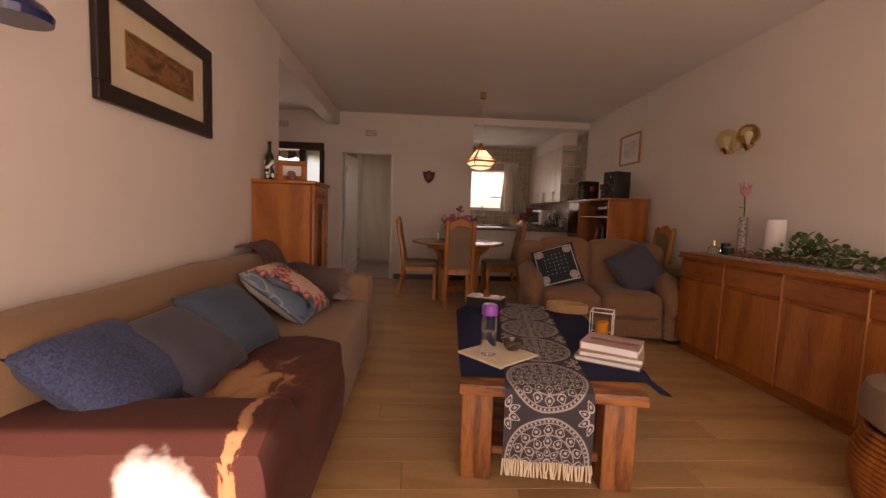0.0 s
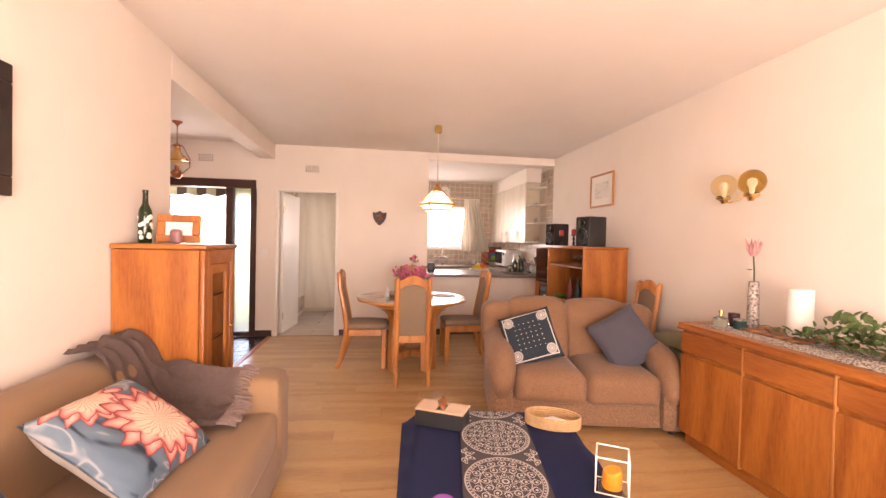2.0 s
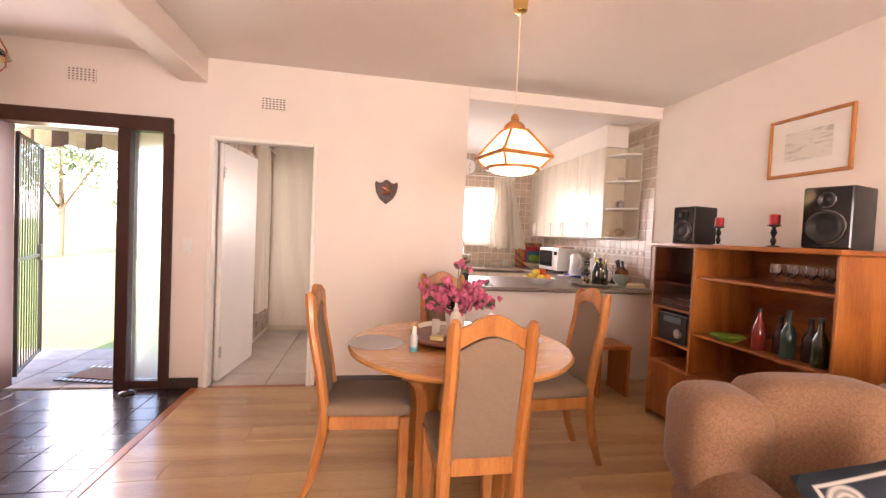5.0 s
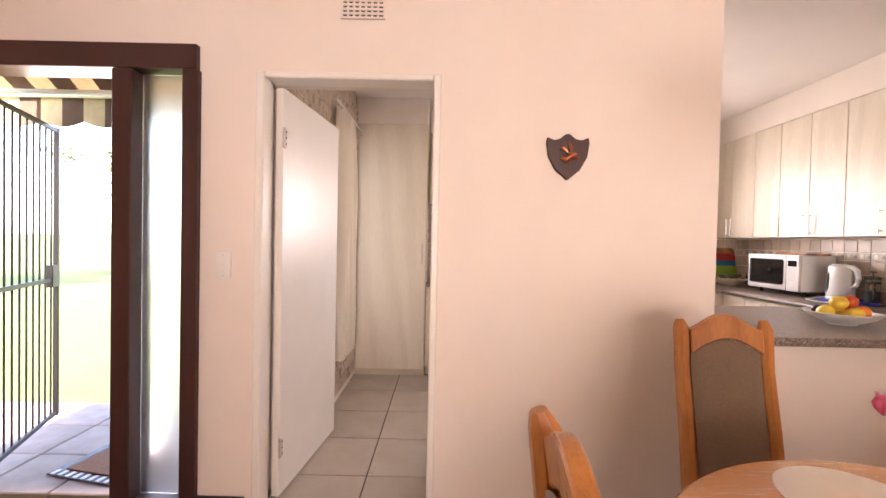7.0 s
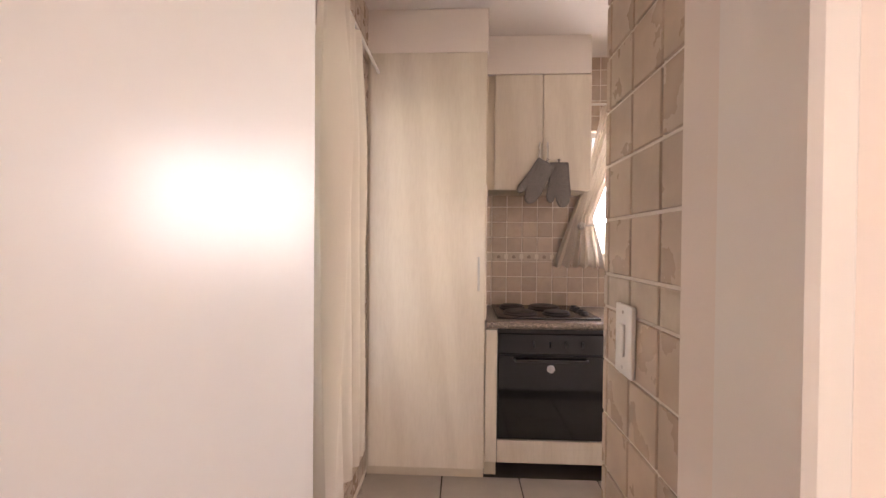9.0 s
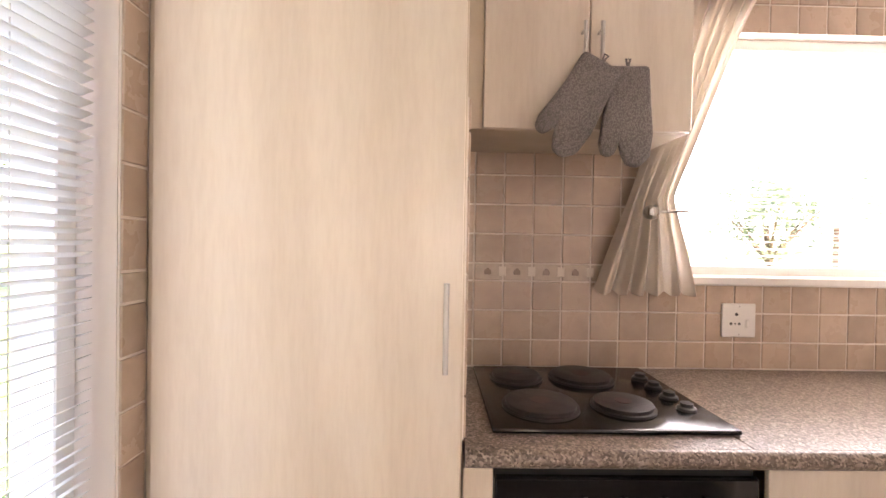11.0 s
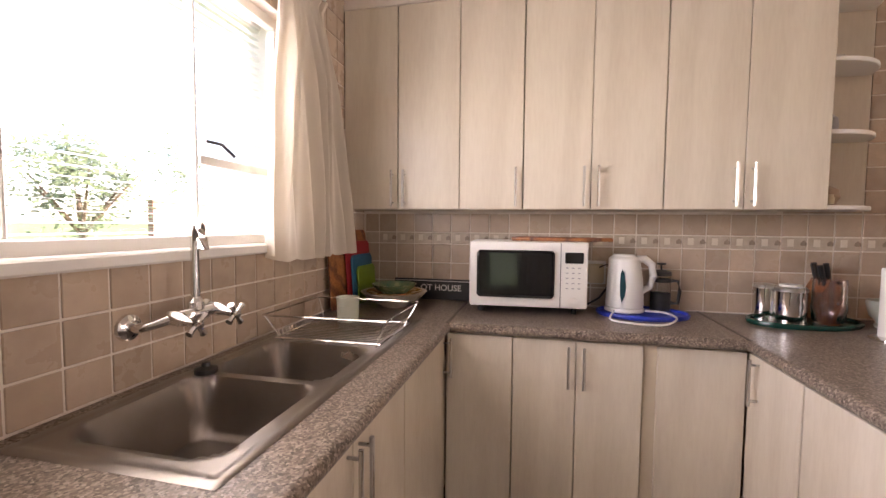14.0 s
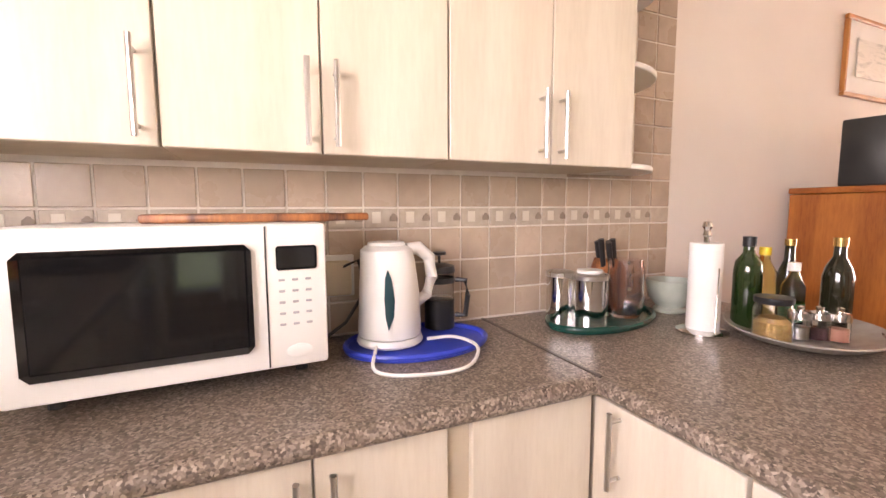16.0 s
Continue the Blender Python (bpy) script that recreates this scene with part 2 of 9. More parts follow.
# ---- building helpers ----
def finish(bm, name, material, smooth=35.0):
    me = bpy.data.meshes.new(name)
    bmesh.ops.recalc_face_normals(bm, faces=bm.faces)
    bm.to_mesh(me)
    bm.free()
    if smooth:
        me.polygons.foreach_set("use_smooth", [True] * len(me.polygons))
        me.set_sharp_from_angle(angle=radians(smooth))
    for m in (material if isinstance(material, (list, tuple)) else [material]):
        me.materials.append(m)
    return me


def part(name, bm, material, parent=None, label="", at=None, smooth=35.0):
    ob = new(name, finish(bm, name, material, smooth))
    if parent is not None:
        ob.parent = parent
    if at is not None:
        ob.matrix_basis = at
    return tagged(ob, label)


def thing(name, place, label, category, group="", rz=0.0, kind=""):
    ob = new(name)
    ob.empty_display_size = 0.1
    ob.matrix_basis = pose(*place, 0, 0, rz)
    return tagged(ob, label, category, group, kind)


def solid(name, bm, material, place, label, category="", group="", rz=0.0, kind="", smooth=35.0):
    """A thing that is one mesh."""
    ob = new(name, finish(bm, name, material, smooth))
    ob.matrix_basis = pose(*place, 0, 0, rz)
    return tagged(ob, label, category, group, kind)


def box(x0, x1, y0, y1, z0, z1, bev=0.0, seg=1, bm=None, m=None):
    own = bmesh.new()
    r = bmesh.ops.create_cube(own, size=1.0)
    bmesh.ops.scale(own, vec=(x1 - x0, y1 - y0, z1 - z0), verts=own.verts)
    bmesh.ops.translate(own, vec=((x0 + x1) / 2, (y0 + y1) / 2, (z0 + z1) / 2), verts=own.verts)
    if bev:
        bmesh.ops.bevel(own, geom=own.edges[:], offset=bev, segments=seg, profile=0.5, affect="EDGES")
    return join(bm, own, m)


def join(bm, other, m=None):
    if m is not None:
        bmesh.ops.transform(other, matrix=m, verts=other.verts)
    if bm is None:
        return other
    me = bpy.data.meshes.new("tmp")
    other.to_mesh(me)
    other.free()
    bm.from_mesh(me)
    bpy.data.meshes.remove(me)
    return bm


def lathe(profile, seg=24, bm=None, m=None, cap=True):
    """A turned shape from (radius, height) pairs."""
    own = bmesh.new()
    rings = []
    for r, z in profile:
        rings.append([own.verts.new((r * math.cos(6.28318 * i / seg), r * math.sin(6.28318 * i / seg), z)) for i in range(seg)])
    for a, b in zip(rings, rings[1:]):
        for i in range(seg):
            own.faces.new((a[i], a[(i + 1) % seg], b[(i + 1) % seg], b[i]))
    if cap:
        own.faces.new(rings[0][::-1])
        own.faces.new(rings[-1])
    return join(bm, own, m)


def tube(pts, r, seg=8, bm=None, m=None, closed=False):
    """A round bar along a line of points."""
    own = bmesh.new()
    pts = [Vector(p) for p in pts]
    rings, up = [], Vector((0.13, 0.29, 0.95))
    n = len(pts)
    for i, p in enumerate(pts):
        a = pts[(i - 1) % n] if (i or closed) else p
        b = pts[(i + 1) % n] if (i < n - 1 or closed) else p
        d = (b - a).normalized()
        s = d.cross(up)
        if s.length < 0.1:
            s = d.cross(Vector((1, 0, 0)))
        s.normalize()
        u = s.cross(d)
        rr = r[i] if isinstance(r, (list, tuple)) else r
        rings.append([own.verts.new(p + (s * math.cos(6.28318 * k / seg) + u * math.sin(6.28318 * k / seg)) * rr) for k in range(seg)])
    pairs = list(zip(rings, rings[1:])) + ([(rings[-1], rings[0])] if closed else [])
    for a, b in pairs:
        for k in range(seg):
            own.faces.new((a[k], a[(k + 1) % seg], b[(k + 1) % seg], b[k]))
    if not closed:
        own.faces.new(rings[0][::-1])
        own.faces.new(rings[-1])
    return join(bm, own, m)


def curve(pts, n=6):
    """A smooth line through the points."""
    p = [Vector(q) for q in pts]
    p = [p[0] * 2 - p[1]] + p + [p[-1] * 2 - p[-2]]
    out = []
    for a, b, c, d in zip(p, p[1:], p[2:], p[3:]):
        for k in range(n):
            t = k / n
            out.append(0.5 * (2 * b + (c - a) * t + (2 * a - 5 * b + 4 * c - d) * t * t + (3 * b - a - 3 * c + d) * t ** 3))
    return out + [p[-2]]


def prism(outline, depth, bm=None, m=None, bev=0.0, seg=1):
    """A flat outline (x, y) made thick along z."""
    own = bmesh.new()
    vs = [own.verts.new((x, y, 0)) for x, y in outline]
    f = own.faces.new(vs)
    ex = bmesh.ops.extrude_face_region(own, geom=[f])
    bmesh.ops.translate(own, vec=(0, 0, depth), verts=[v for v in ex["geom"] if isinstance(v, bmesh.types.BMVert)])
    if bev:
        bmesh.ops.recalc_face_normals(own, faces=own.faces)
        bmesh.ops.bevel(own, geom=[e for e in own.edges if len(e.link_faces) == 2 and e.calc_face_angle(0) > 0.5], offset=bev, segments=seg, profile=0.5, affect="EDGES")
    return join(bm, own, m)


def soft_box(w, d, h, r, n=7, puff=0.0, wob=0.004, seed=0.0, bm=None, m=None):
    """An upholstered block with rounded edges, centred on x and y, standing on z = 0."""
    own = bmesh.new()
    bmesh.ops.create_cube(own, size=2.0)
    bmesh.ops.subdivide_edges(own, edges=own.edges[:], cuts=n, use_grid_fill=True)
    hx, hy, hz = w / 2, d / 2, h / 2
    for v in own.verts:
        p = Vector((v.co.x * hx, v.co.y * hy, v.co.z * hz))
        q = Vector([max(-e + r, min(e - r, c)) for c, e in zip(p, (hx, hy, hz))])
        dlt = p - q
        s = q + (dlt.normalized() * r if dlt.length > 1e-6 else dlt)
        k = (1 - v.co.x ** 2) * (1 - v.co.y ** 2)
        if v.co.z > 0:
            s.z += puff * k
        kf = (1 - v.co.x ** 2) * (1 - v.co.z ** 2)
        s.y += math.copysign(puff * 0.5 * kf, v.co.y) if abs(v.co.y) > 0.9 else 0
        s += Vector((noise.noise(s * 5 + Vector((seed, 0, 0))), noise.noise(s * 5 + Vector((0, seed, 9))), noise.noise(s * 5 + Vector((3, 0, seed))))) * wob
        v.co = s + Vector((0, 0, hz))
    return join(bm, own, m)


def pillow(w, h, t, n=18, seed=0.0, dent=0.0):
    """A loose cushion in the x-z plane, standing on z = 0, its front to -y."""
    own = bmesh.new()
    bmesh.ops.create_grid(own, x_segments=n, y_segments=n, size=1.0)
    top = list(own.verts)
    ex = bmesh.ops.duplicate(own, geom=own.faces[:])
    low = [v for v in ex["geom"] if isinstance(v, bmesh.types.BMVert)]
    for group, sign in ((top, -1), (low, 1)):
        for v in group:
            x, y = v.co.x, v.co.y
            body = max(0.0, (1 - x ** 4)) ** 0.55 * max(0.0, (1 - y ** 4)) ** 0.55
            pinch = 1 - 0.06 * (1 - abs(x * y)) * (abs(x) ** 6 + abs(y) ** 6)
            crease = noise.noise(Vector((x * 2.2 + seed, y * 2.2, sign * 0.7))) * 0.12 + noise.noise(Vector((x * 6 + seed, y * 5, sign))) * 0.04
            th = t / 2 * body * (1 + crease) - dent * math.exp(-((x * 1.6) ** 2 + ((y - 0.95) * 1.8) ** 2)) * 0
            zz = y * h / 2 * pinch + h / 2
            if dent and y > 0:
                zz -= dent * math.exp(-(x * 2.2) ** 2) * y
            v.co = Vector((x * w / 2 * pinch, sign * th, zz))
    bmesh.ops.remove_doubles(own, verts=own.verts, dist=0.0008)
    return own


def drape(w, h, folds, depth, n=60, rows=14, shape=None, thick=0.004):
    """A gathered curtain in the x-z plane that hangs from z = 0; shape(u, v) -> (x, pull) bends it."""
    own = bmesh.new()
    grid = []
    for j in range(rows + 1):
        v = j / rows
        row = []
        for i in range(n + 1):
            u = i / n
            x, k = shape(u, v) if shape else (u * w, 1.0)
            a = u * folds * 6.28318
            y = depth * k * (math.sin(a) + 0.35 * math.sin(a * 2.3 + 4 * v) + 0.3 * noise.noise(Vector((u * 7, v * 3, folds)))) * (0.55 + 0.45 * min(1, v * 4))
            zz = -h * v + (0.012 * math.sin(a + 1) * k if j == rows else 0)
            row.append(own.verts.new((x, y, zz)))
        grid.append(row)
    for a, b in zip(grid, grid[1:]):
        for i in range(n):
            own.faces.new((a[i], a[i + 1], b[i + 1], b[i]))
    return own


def wall_with_holes(name, axis, at0, at1, a0, a1, z0, z1, holes, material, label):
    """A wall slab between at0 and at1 on its axis, from a0 to a1 along it, with rectangular openings (a, b, low, high)."""
    cuts_a = sorted({a0, a1, *[h[0] for h in holes], *[h[1] for h in holes]})
    cuts_z = sorted({z0, z1, *[h[2] for h in holes], *[h[3] for h in holes]})
    bm = bmesh.new()
    def solid_cell(i, k):
        if not (0 <= i < len(cuts_a) - 1 and 0 <= k < len(cuts_z) - 1):
            return False
        ca, cz = (cuts_a[i] + cuts_a[i + 1]) / 2, (cuts_z[k] + cuts_z[k + 1]) / 2
        return not any(h[0] < ca < h[1] and h[2] < cz < h[3] for h in holes)
    def quad(*ps):
        bm.faces.new([bm.verts.new(p if axis == "y" else (p[1], p[0], p[2])) for p in ps])
    for i in range(len(cuts_a) - 1):
        for k in range(len(cuts_z) - 1):
            if not solid_cell(i, k):
                continue
            p, q, lo, hi = cuts_a[i], cuts_a[i + 1], cuts_z[k], cuts_z[k + 1]
            quad((p, at0, lo), (q, at0, lo), (q, at0, hi), (p, at0, hi))
            quad((p, at1, lo), (q, at1, lo), (q, at1, hi), (p, at1, hi))
            if not solid_cell(i - 1, k):
                quad((p, at0, lo), (p, at1, lo), (p, at1, hi), (p, at0, hi))
            if not solid_cell(i + 1, k):
                quad((q, at0, lo), (q, at1, lo), (q, at1, hi), (q, at0, hi))
            if not solid_cell(i, k - 1):
                quad((p, at0, lo), (q, at0, lo), (q, at1, lo), (p, at1, lo))
            if not solid_cell(i, k + 1):
                quad((p, at0, hi), (q, at0, hi), (q, at1, hi), (p, at1, hi))
    bmesh.ops.remove_doubles(bm, verts=bm.verts, dist=0.0005)
    ob = part(name, bm, material, smooth=0)
    return tagged(ob, label, "wall", kind="structure")


def slab(name, x0, x1, y0, y1, z0, z1, material, label, category, bev=0.0):
    return tagged(part(name, box(x0, x1, y0, y1, z0, z1, bev), material), label, category, kind="structure")

# ---- structure ----
XL, XR, CEIL, KCEIL = -0.86, 3.245, 2.68, 2.635
YB, YK, XK = -8.2, 2.67, -0.80
wall_with_holes("wall_north", "y", 0.0, 0.20, -2.42, 1.30, 0, CEIL, [(-2.36, -1.10, 0, 2.17), (-0.835, 0.0, 0, 2.05)], M_WALL,
                "cream plastered wall with the front door and kitchen doorway")
wall_with_holes("wall_tiled_return", "y", 0.204, 0.55, 0.034, 1.30, 0, CEIL, [], M_WALL, "short plastered return beside the kitchen doorway")
wall_with_holes("wall_half_height", "y", 0.0, 0.14, 1.304, XR - 0.004, 0, 0.858, [], M_WALL, "low plastered wall under the kitchen counter")
wall_with_holes("wall_lintel", "y", 0.0, 0.20, 1.304, XR - 0.004, 2.57, CEIL, [], M_WALL, "shallow plastered lintel over the kitchen hatch")
wall_with_holes("wall_east", "x", XR, XR + 0.2, YB - 0.2, YK + 0.2, 0, CEIL, [], M_WALL, "long cream plastered wall")
wall_with_holes("wall_west", "x", XL - 0.2, XL, YB, -2.95, 0, CEIL, [], M_WALL, "cream plastered wall behind the sofa")
wall_with_holes("wall_entrance", "x", -2.62, -2.42, -4.2, 0.2, 0, CEIL, [], M_WALL, "cream plastered entrance wall")
wall_with_holes("wall_entrance_back", "y", -4.2, -4.0, -2.416, XL - 0.204, 0, CEIL, [], M_WALL, "plain plastered wall closing the entrance")
# opening out of view, made wide to let daylight in behind the walk
wall_with_holes("wall_south", "y", YB - 0.2, YB, XL - 0.2, XR - 0.004, 0, CEIL, [(-0.62, 2.6, 0.02, 2.1)], M_WALL, "plastered wall with a wide patio opening")
wall_with_holes("wall_kitchen_north", "y", YK, YK + 0.2, XK - 0.2, XR - 0.004, 0, CEIL, [(0.62, 2.52, 1.235, 2.125)], M_WALL, "kitchen wall with a wide window")
wall_with_holes("wall_kitchen_west", "x", XK - 0.2, XK, 0.204, YK - 0.004, 0, CEIL, [(1.05, 1.97, 0.45, 2.1)], M_WALL, "kitchen wall with a tall window")
slab("beam", -1.06, XL + 0.002, -2.946, -0.004, 2.475, CEIL - 0.004, M_WALL, "plastered ceiling beam over the entrance opening", "beam", 0.006)
slab("ceiling_living", -2.42, XR, YB, 0.0, CEIL, CEIL + 0.12, M_CEIL, "flat off-white plastered ceiling", "ceiling")
slab("ceiling_kitchen", XK, XR - 0.002, 0.204, YK - 0.002, KCEIL, KCEIL + 0.12, M_CEIL, "flat white kitchen ceiling", "ceiling")
slab("floor_base", -2.6, XR, YB, -0.0, -0.2, -0.014, M_SUBFLOOR, "concrete base under the floor boards", "floor")
slab("floor_base_kitchen", XK - 0.1, XR, 0.0, YK, -0.2, -0.010, M_FGROUT, "dark grouted kitchen floor base", "floor")

# outdoors: lawn that reaches the horizon
M_GRASS = mat("lawn", (0.10, 0.17, 0.03), (0.16, 0.20, 0.05), 0.9, scale=6, bump=0.8, bscale=40)
bm = bmesh.new()
bmesh.ops.create_grid(bm, x_segments=40, y_segments=40, size=600)
tagged(part("ground", bm, M_GRASS, at=pose(0, 0, -0.22)), "sunlit green lawn round the house", "lawn", kind="structure")

# skirting boards along the north wall and the hatch wall
for x0, x1 in ((0.05, 1.30), (1.304, 2.6)):
    slab("baseboard", x0, x1, -0.016, -0.002, 0.0, 0.085, M_SKIRT, "dark brown skirting board on the wall", "skirting", 0.003)
slab("baseboard", -1.09, -0.87, -0.016, -0.002, 0.0, 0.085, M_SKIRT, "dark brown skirting board on the wall", "skirting", 0.003)
slab("trim", -0.925, -0.87, -2.94, -0.02, -0.012, 0.004, M_OAK_Y, "wooden threshold strip between tiles and laminate", "threshold", 0.003)
slab("trim", -0.765, -0.024, -0.02, 0.03, -0.012, 0.003, M_OAK_X, "wooden threshold strip in the kitchen doorway", "threshold", 0.003)

# ---- doors and windows ----
def front_door():
    d = thing("door_1", (0, 0, 0), "dark brown front door frame with obscured sidelight, door standing open", "front door", kind="structure")
    bm = box(-2.36, -1.10, -0.03, 0.12, 2.055, 2.168, 0.004)
    part("head", bm, M_FRAME, d)
    for x0, x1 in ((-2.36, -2.27), (-1.485, -1.395), (-1.165, -1.092)):
        part("jamb", box(x0, x1, -0.03, 0.12, 0.0, 2.053, 0.004), M_FRAME, d)
    part("sill", box(-1.393, -1.167, 0.0, 0.10, 0.0, 0.06, 0.004), M_FRAME, d)
    m, nt, b = base_mat("obscured_glass", 0.35)
    b.inputs["Base Color"].default_value = (0.95, 0.95, 0.93, 1)
    b.inputs["Transmission Weight"].default_value = 1.0
    add_bump(nt, b, tex_noise(nt, coords(nt, (1, 1, 0.35)), 60, 3), 0.5)
    pane = part("pane", box(-1.393, -1.167, 0.045, 0.051, 0.062, 2.05), m, d, "obscured sidelight glass")
    pane.visible_shadow = False
    # open leaf with upright slats, folded back along the entrance wall
    leaf = thing("door_2", (-2.30, -0.035, 0), "open wooden front door with upright reeded slats", "door", rz=-92, kind="structure")
    part("stile", box(0.0, 0.09, -0.04, 0.0, 0.01, 2.06, 0.004), M_OAK, leaf)
    part("stile", box(0.73, 0.83, -0.04, 0.0, 0.01, 2.06, 0.004), M_OAK, leaf)
    part("rail", box(0.092, 0.728, -0.04, 0.0, 1.95, 2.06, 0.004), M_OAK_X, leaf)
    part("rail", box(0.092, 0.728, -0.04, 0.0, 0.01, 0.20, 0.004), M_OAK_X, leaf)
    part("backing", box(0.092, 0.728, -0.026, -0.018, 0.202, 1.948), M_RUSTIC, leaf)
    slat = finish(box(-0.011, 0.011, -0.036, -0.027, 0.204, 1.946, 0.003), "slat", M_OAK)
    for i in range(20):
        s = new("slat", slat)
        s.parent = leaf
        s.matrix_basis = pose(0.11 + i * 0.0316, 0, 0)
    part("door_handle", tube([(0.78, 0.02, 1.06), (0.78, 0.05, 1.06), (0.68, 0.055, 1.06)], 0.009), M_BLACK, leaf)
    part("knocker", lathe([(0.0, 0), (0.035, 0.003), (0.04, 0.012), (0.02, 0.022), (0, 0.024)], 16, m=pose(0.42, 0.002, 1.50, -90, 0, 0)), M_COPPER, leaf, "dark metal wall ornament")


front_door()


def kitchen_door():
    d = thing("door_3", (-0.795, 0.118, 0), "plain white flush door standing open into the kitchen", "door", rz=84, kind="structure")
    part("leaf", box(0.0, 0.76, -0.04, 0.0, 0.012, 2.028, 0.003), M_WHITE, d)
    for z in (0.21, 1.735):
        h = part("hinge", box(-0.012, 0.012, -0.052, -0.040, z, z + 0.10, 0.002), M_STEEL, d)
        for k in range(3):
            part("screw", lathe([(0.005, 0), (0.005, 0.002), (0.002, 0.003)], 8, m=pose(0.004, -0.0525, z + 0.02 + k * 0.03, 90, 0, 0)), M_BLACK, h)
    f = thing("trim", (0, 0, 0), "white painted steel door frame", "door frame", kind="structure")
    for x0, x1 in ((-0.838, -0.80), (-0.022, 0.012)):
        part("jamb", box(x0, x1, -0.014, 0.1, 0.0, 2.06, 0.006), M_WHITE, f)
    part("head", box(-0.798, -0.024, -0.014, 0.1, 2.03, 2.06, 0.006), M_WHITE, f)


kitchen_door()


def kitchen_window():
    w = thing("window_1", (0, YK, 0), "white steel kitchen window over the sink", "window", kind="structure")
    x0, x1, z0, z1 = 0.62, 2.52, 1.235, 2.125
    f = bmesh.new()
    box(x0, x1, 0.05, 0.09, z0, z0 + 0.04, 0.003, bm=f)
    box(x0, x1, 0.05, 0.09, z1 - 0.04, z1, 0.003, bm=f)
    for x in (x0, x1 - 0.04):
        box(x, x + 0.04, 0.05, 0.09, z0 + 0.041, z1 - 0.041, 0.003, bm=f)
    part("window_frame", f, M_WHITE, w)
    for x in (1.565, 2.06):
        part("mullion", box(x + 0.012, x + 0.023, 0.05, 0.085, z0 + 0.042, z1 - 0.042, 0.003), M_WHITE, w)
    for a, b in ((2.097, 2.478),):
        part("transom", box(a, b, 0.052, 0.083, 1.50, 1.53, 0.003), M_WHITE, w)
    for a, b in ((x0 + 0.042, 1.563), (1.602, 2.058), (2.097, x1 - 0.042)):
        p = part("pane", box(a, b, 0.064, 0.067, z0 + 0.042, z1 - 0.042), M_PANE, w)
        p.visible_shadow = False
    part("window_sill", box(x0 - 0.01, x1 + 0.01, -0.03, 0.048, z0 - 0.028, z0 + 0.006, 0.006), M_WHITE, w, "white painted window sill")
    part("window_stay", tube([(2.11, 0.045, 1.575), (2.15, 0.02, 1.57), (2.19, 0.005, 1.535)], 0.006), M_BLACK, w, "dark window stay")
    bl = thing("venetian_blind", (0, YK + 0.118, 0), "white venetian blind with open slats behind the kitchen window", "blind")
    part("headrail", box(x0 + 0.045, x1 - 0.045, -0.014, 0.014, z1 - 0.045, z1 - 0.02, 0.002), M_WHITE, bl)
    sl = finish(box(x0 + 0.05, x1 - 0.05, -0.0125, 0.0125, -0.0007, 0.0007), "slat", M_WHITE, 0)
    for k in range(29):
        o = new("slat", sl)
        o.parent = bl
        o.matrix_basis = pose(0, 0, z0 + 0.05 + k * 0.028, 3, 0, 0)


kitchen_window()


def side_window():
    w = thing("window_2", (XK, 0, 0), "tall kitchen window with a white venetian blind", "window", kind="structure")
    y0, y1, z0, z1 = 1.05, 1.97, 0.45, 2.1
    for ya, yb in ((y0, y0 + 0.045), (1.49, 1.535), (y1 - 0.045, y1)):
        part("jamb", box(-0.12, -0.075, ya, yb, z0, z1, 0.003), M_WHITE, w)
    for za, zb in ((z0, z0 + 0.045), (z1 - 0.045, z1)):
        part("rail", box(-0.118, -0.077, y0 + 0.047, 1.488, za, zb, 0.003), M_WHITE, w)
        part("rail", box(-0.118, -0.077, 1.537, y1 - 0.047, za, zb, 0.003), M_WHITE, w)
    for a, b in ((y0 + 0.047, 1.488), (1.537, y1 - 0.047)):
        p = part("pane", box(-0.1, -0.097, a, b, z0 + 0.047, z1 - 0.047), M_PANE, w)
        p.visible_shadow = False
    part("window_handle", tube([(-0.07, 1.56, 1.24), (-0.03, 1.56, 1.24), (-0.025, 1.66, 1.23)], 0.007), M_BLACK, w)
    blind = thing("venetian_blind", (XK - 0.045, 1.06, 2.08), "white venetian blind lowered in the side window", "blind")
    part("headrail", box(-0.02, 0.02, 0.0, 0.9, -0.03, 0.0, 0.002), M_WHITE, blind)
    sl = finish(box(-0.0125, 0.0125, 0.005, 0.895, -0.0006, 0.0006), "slat", M_WHITE, 0)
    for k in range(70):
        s = new("slat", sl)
        s.parent = blind
        s.matrix_basis = pose(0, 0, -0.04 - k * 0.0215, 0, -22, 0)
    part("bottom_rail", box(-0.012, 0.012, 0.0, 0.9, -1.57, -1.55, 0.002), M_WHITE, blind)
    for y in (0.15, 0.75):
        part("cord", tube([(0.0, y, -0.03), (0.0, y, -1.55)], 0.0012, 5), M_WHITE, blind)
    # long curtain on a rail
    cur = thing("curtain", (XK + 0.07, 1.05, 2.26), "long cream kitchen curtain hanging beside the side window", "curtain")
    bm = drape(0.52, 1.86, 4, 0.045, 120, 20, lambda u, v: (0.06 + 0.45 * u + 0.03 * v * u + 0.012 * math.sin(v * 4 + u * 7), 1.0 + 0.25 * math.sin(u * 5 + v * 2)))
    part("cloth", bm, M_CURTAIN, cur, at=pose(0, 0, 0, 0, 0, 90))
    part("rail", tube([(0, -0.05, 0.02), (0, 1.02, 0.02)], 0.008), M_WHITE, cur)


side_window()

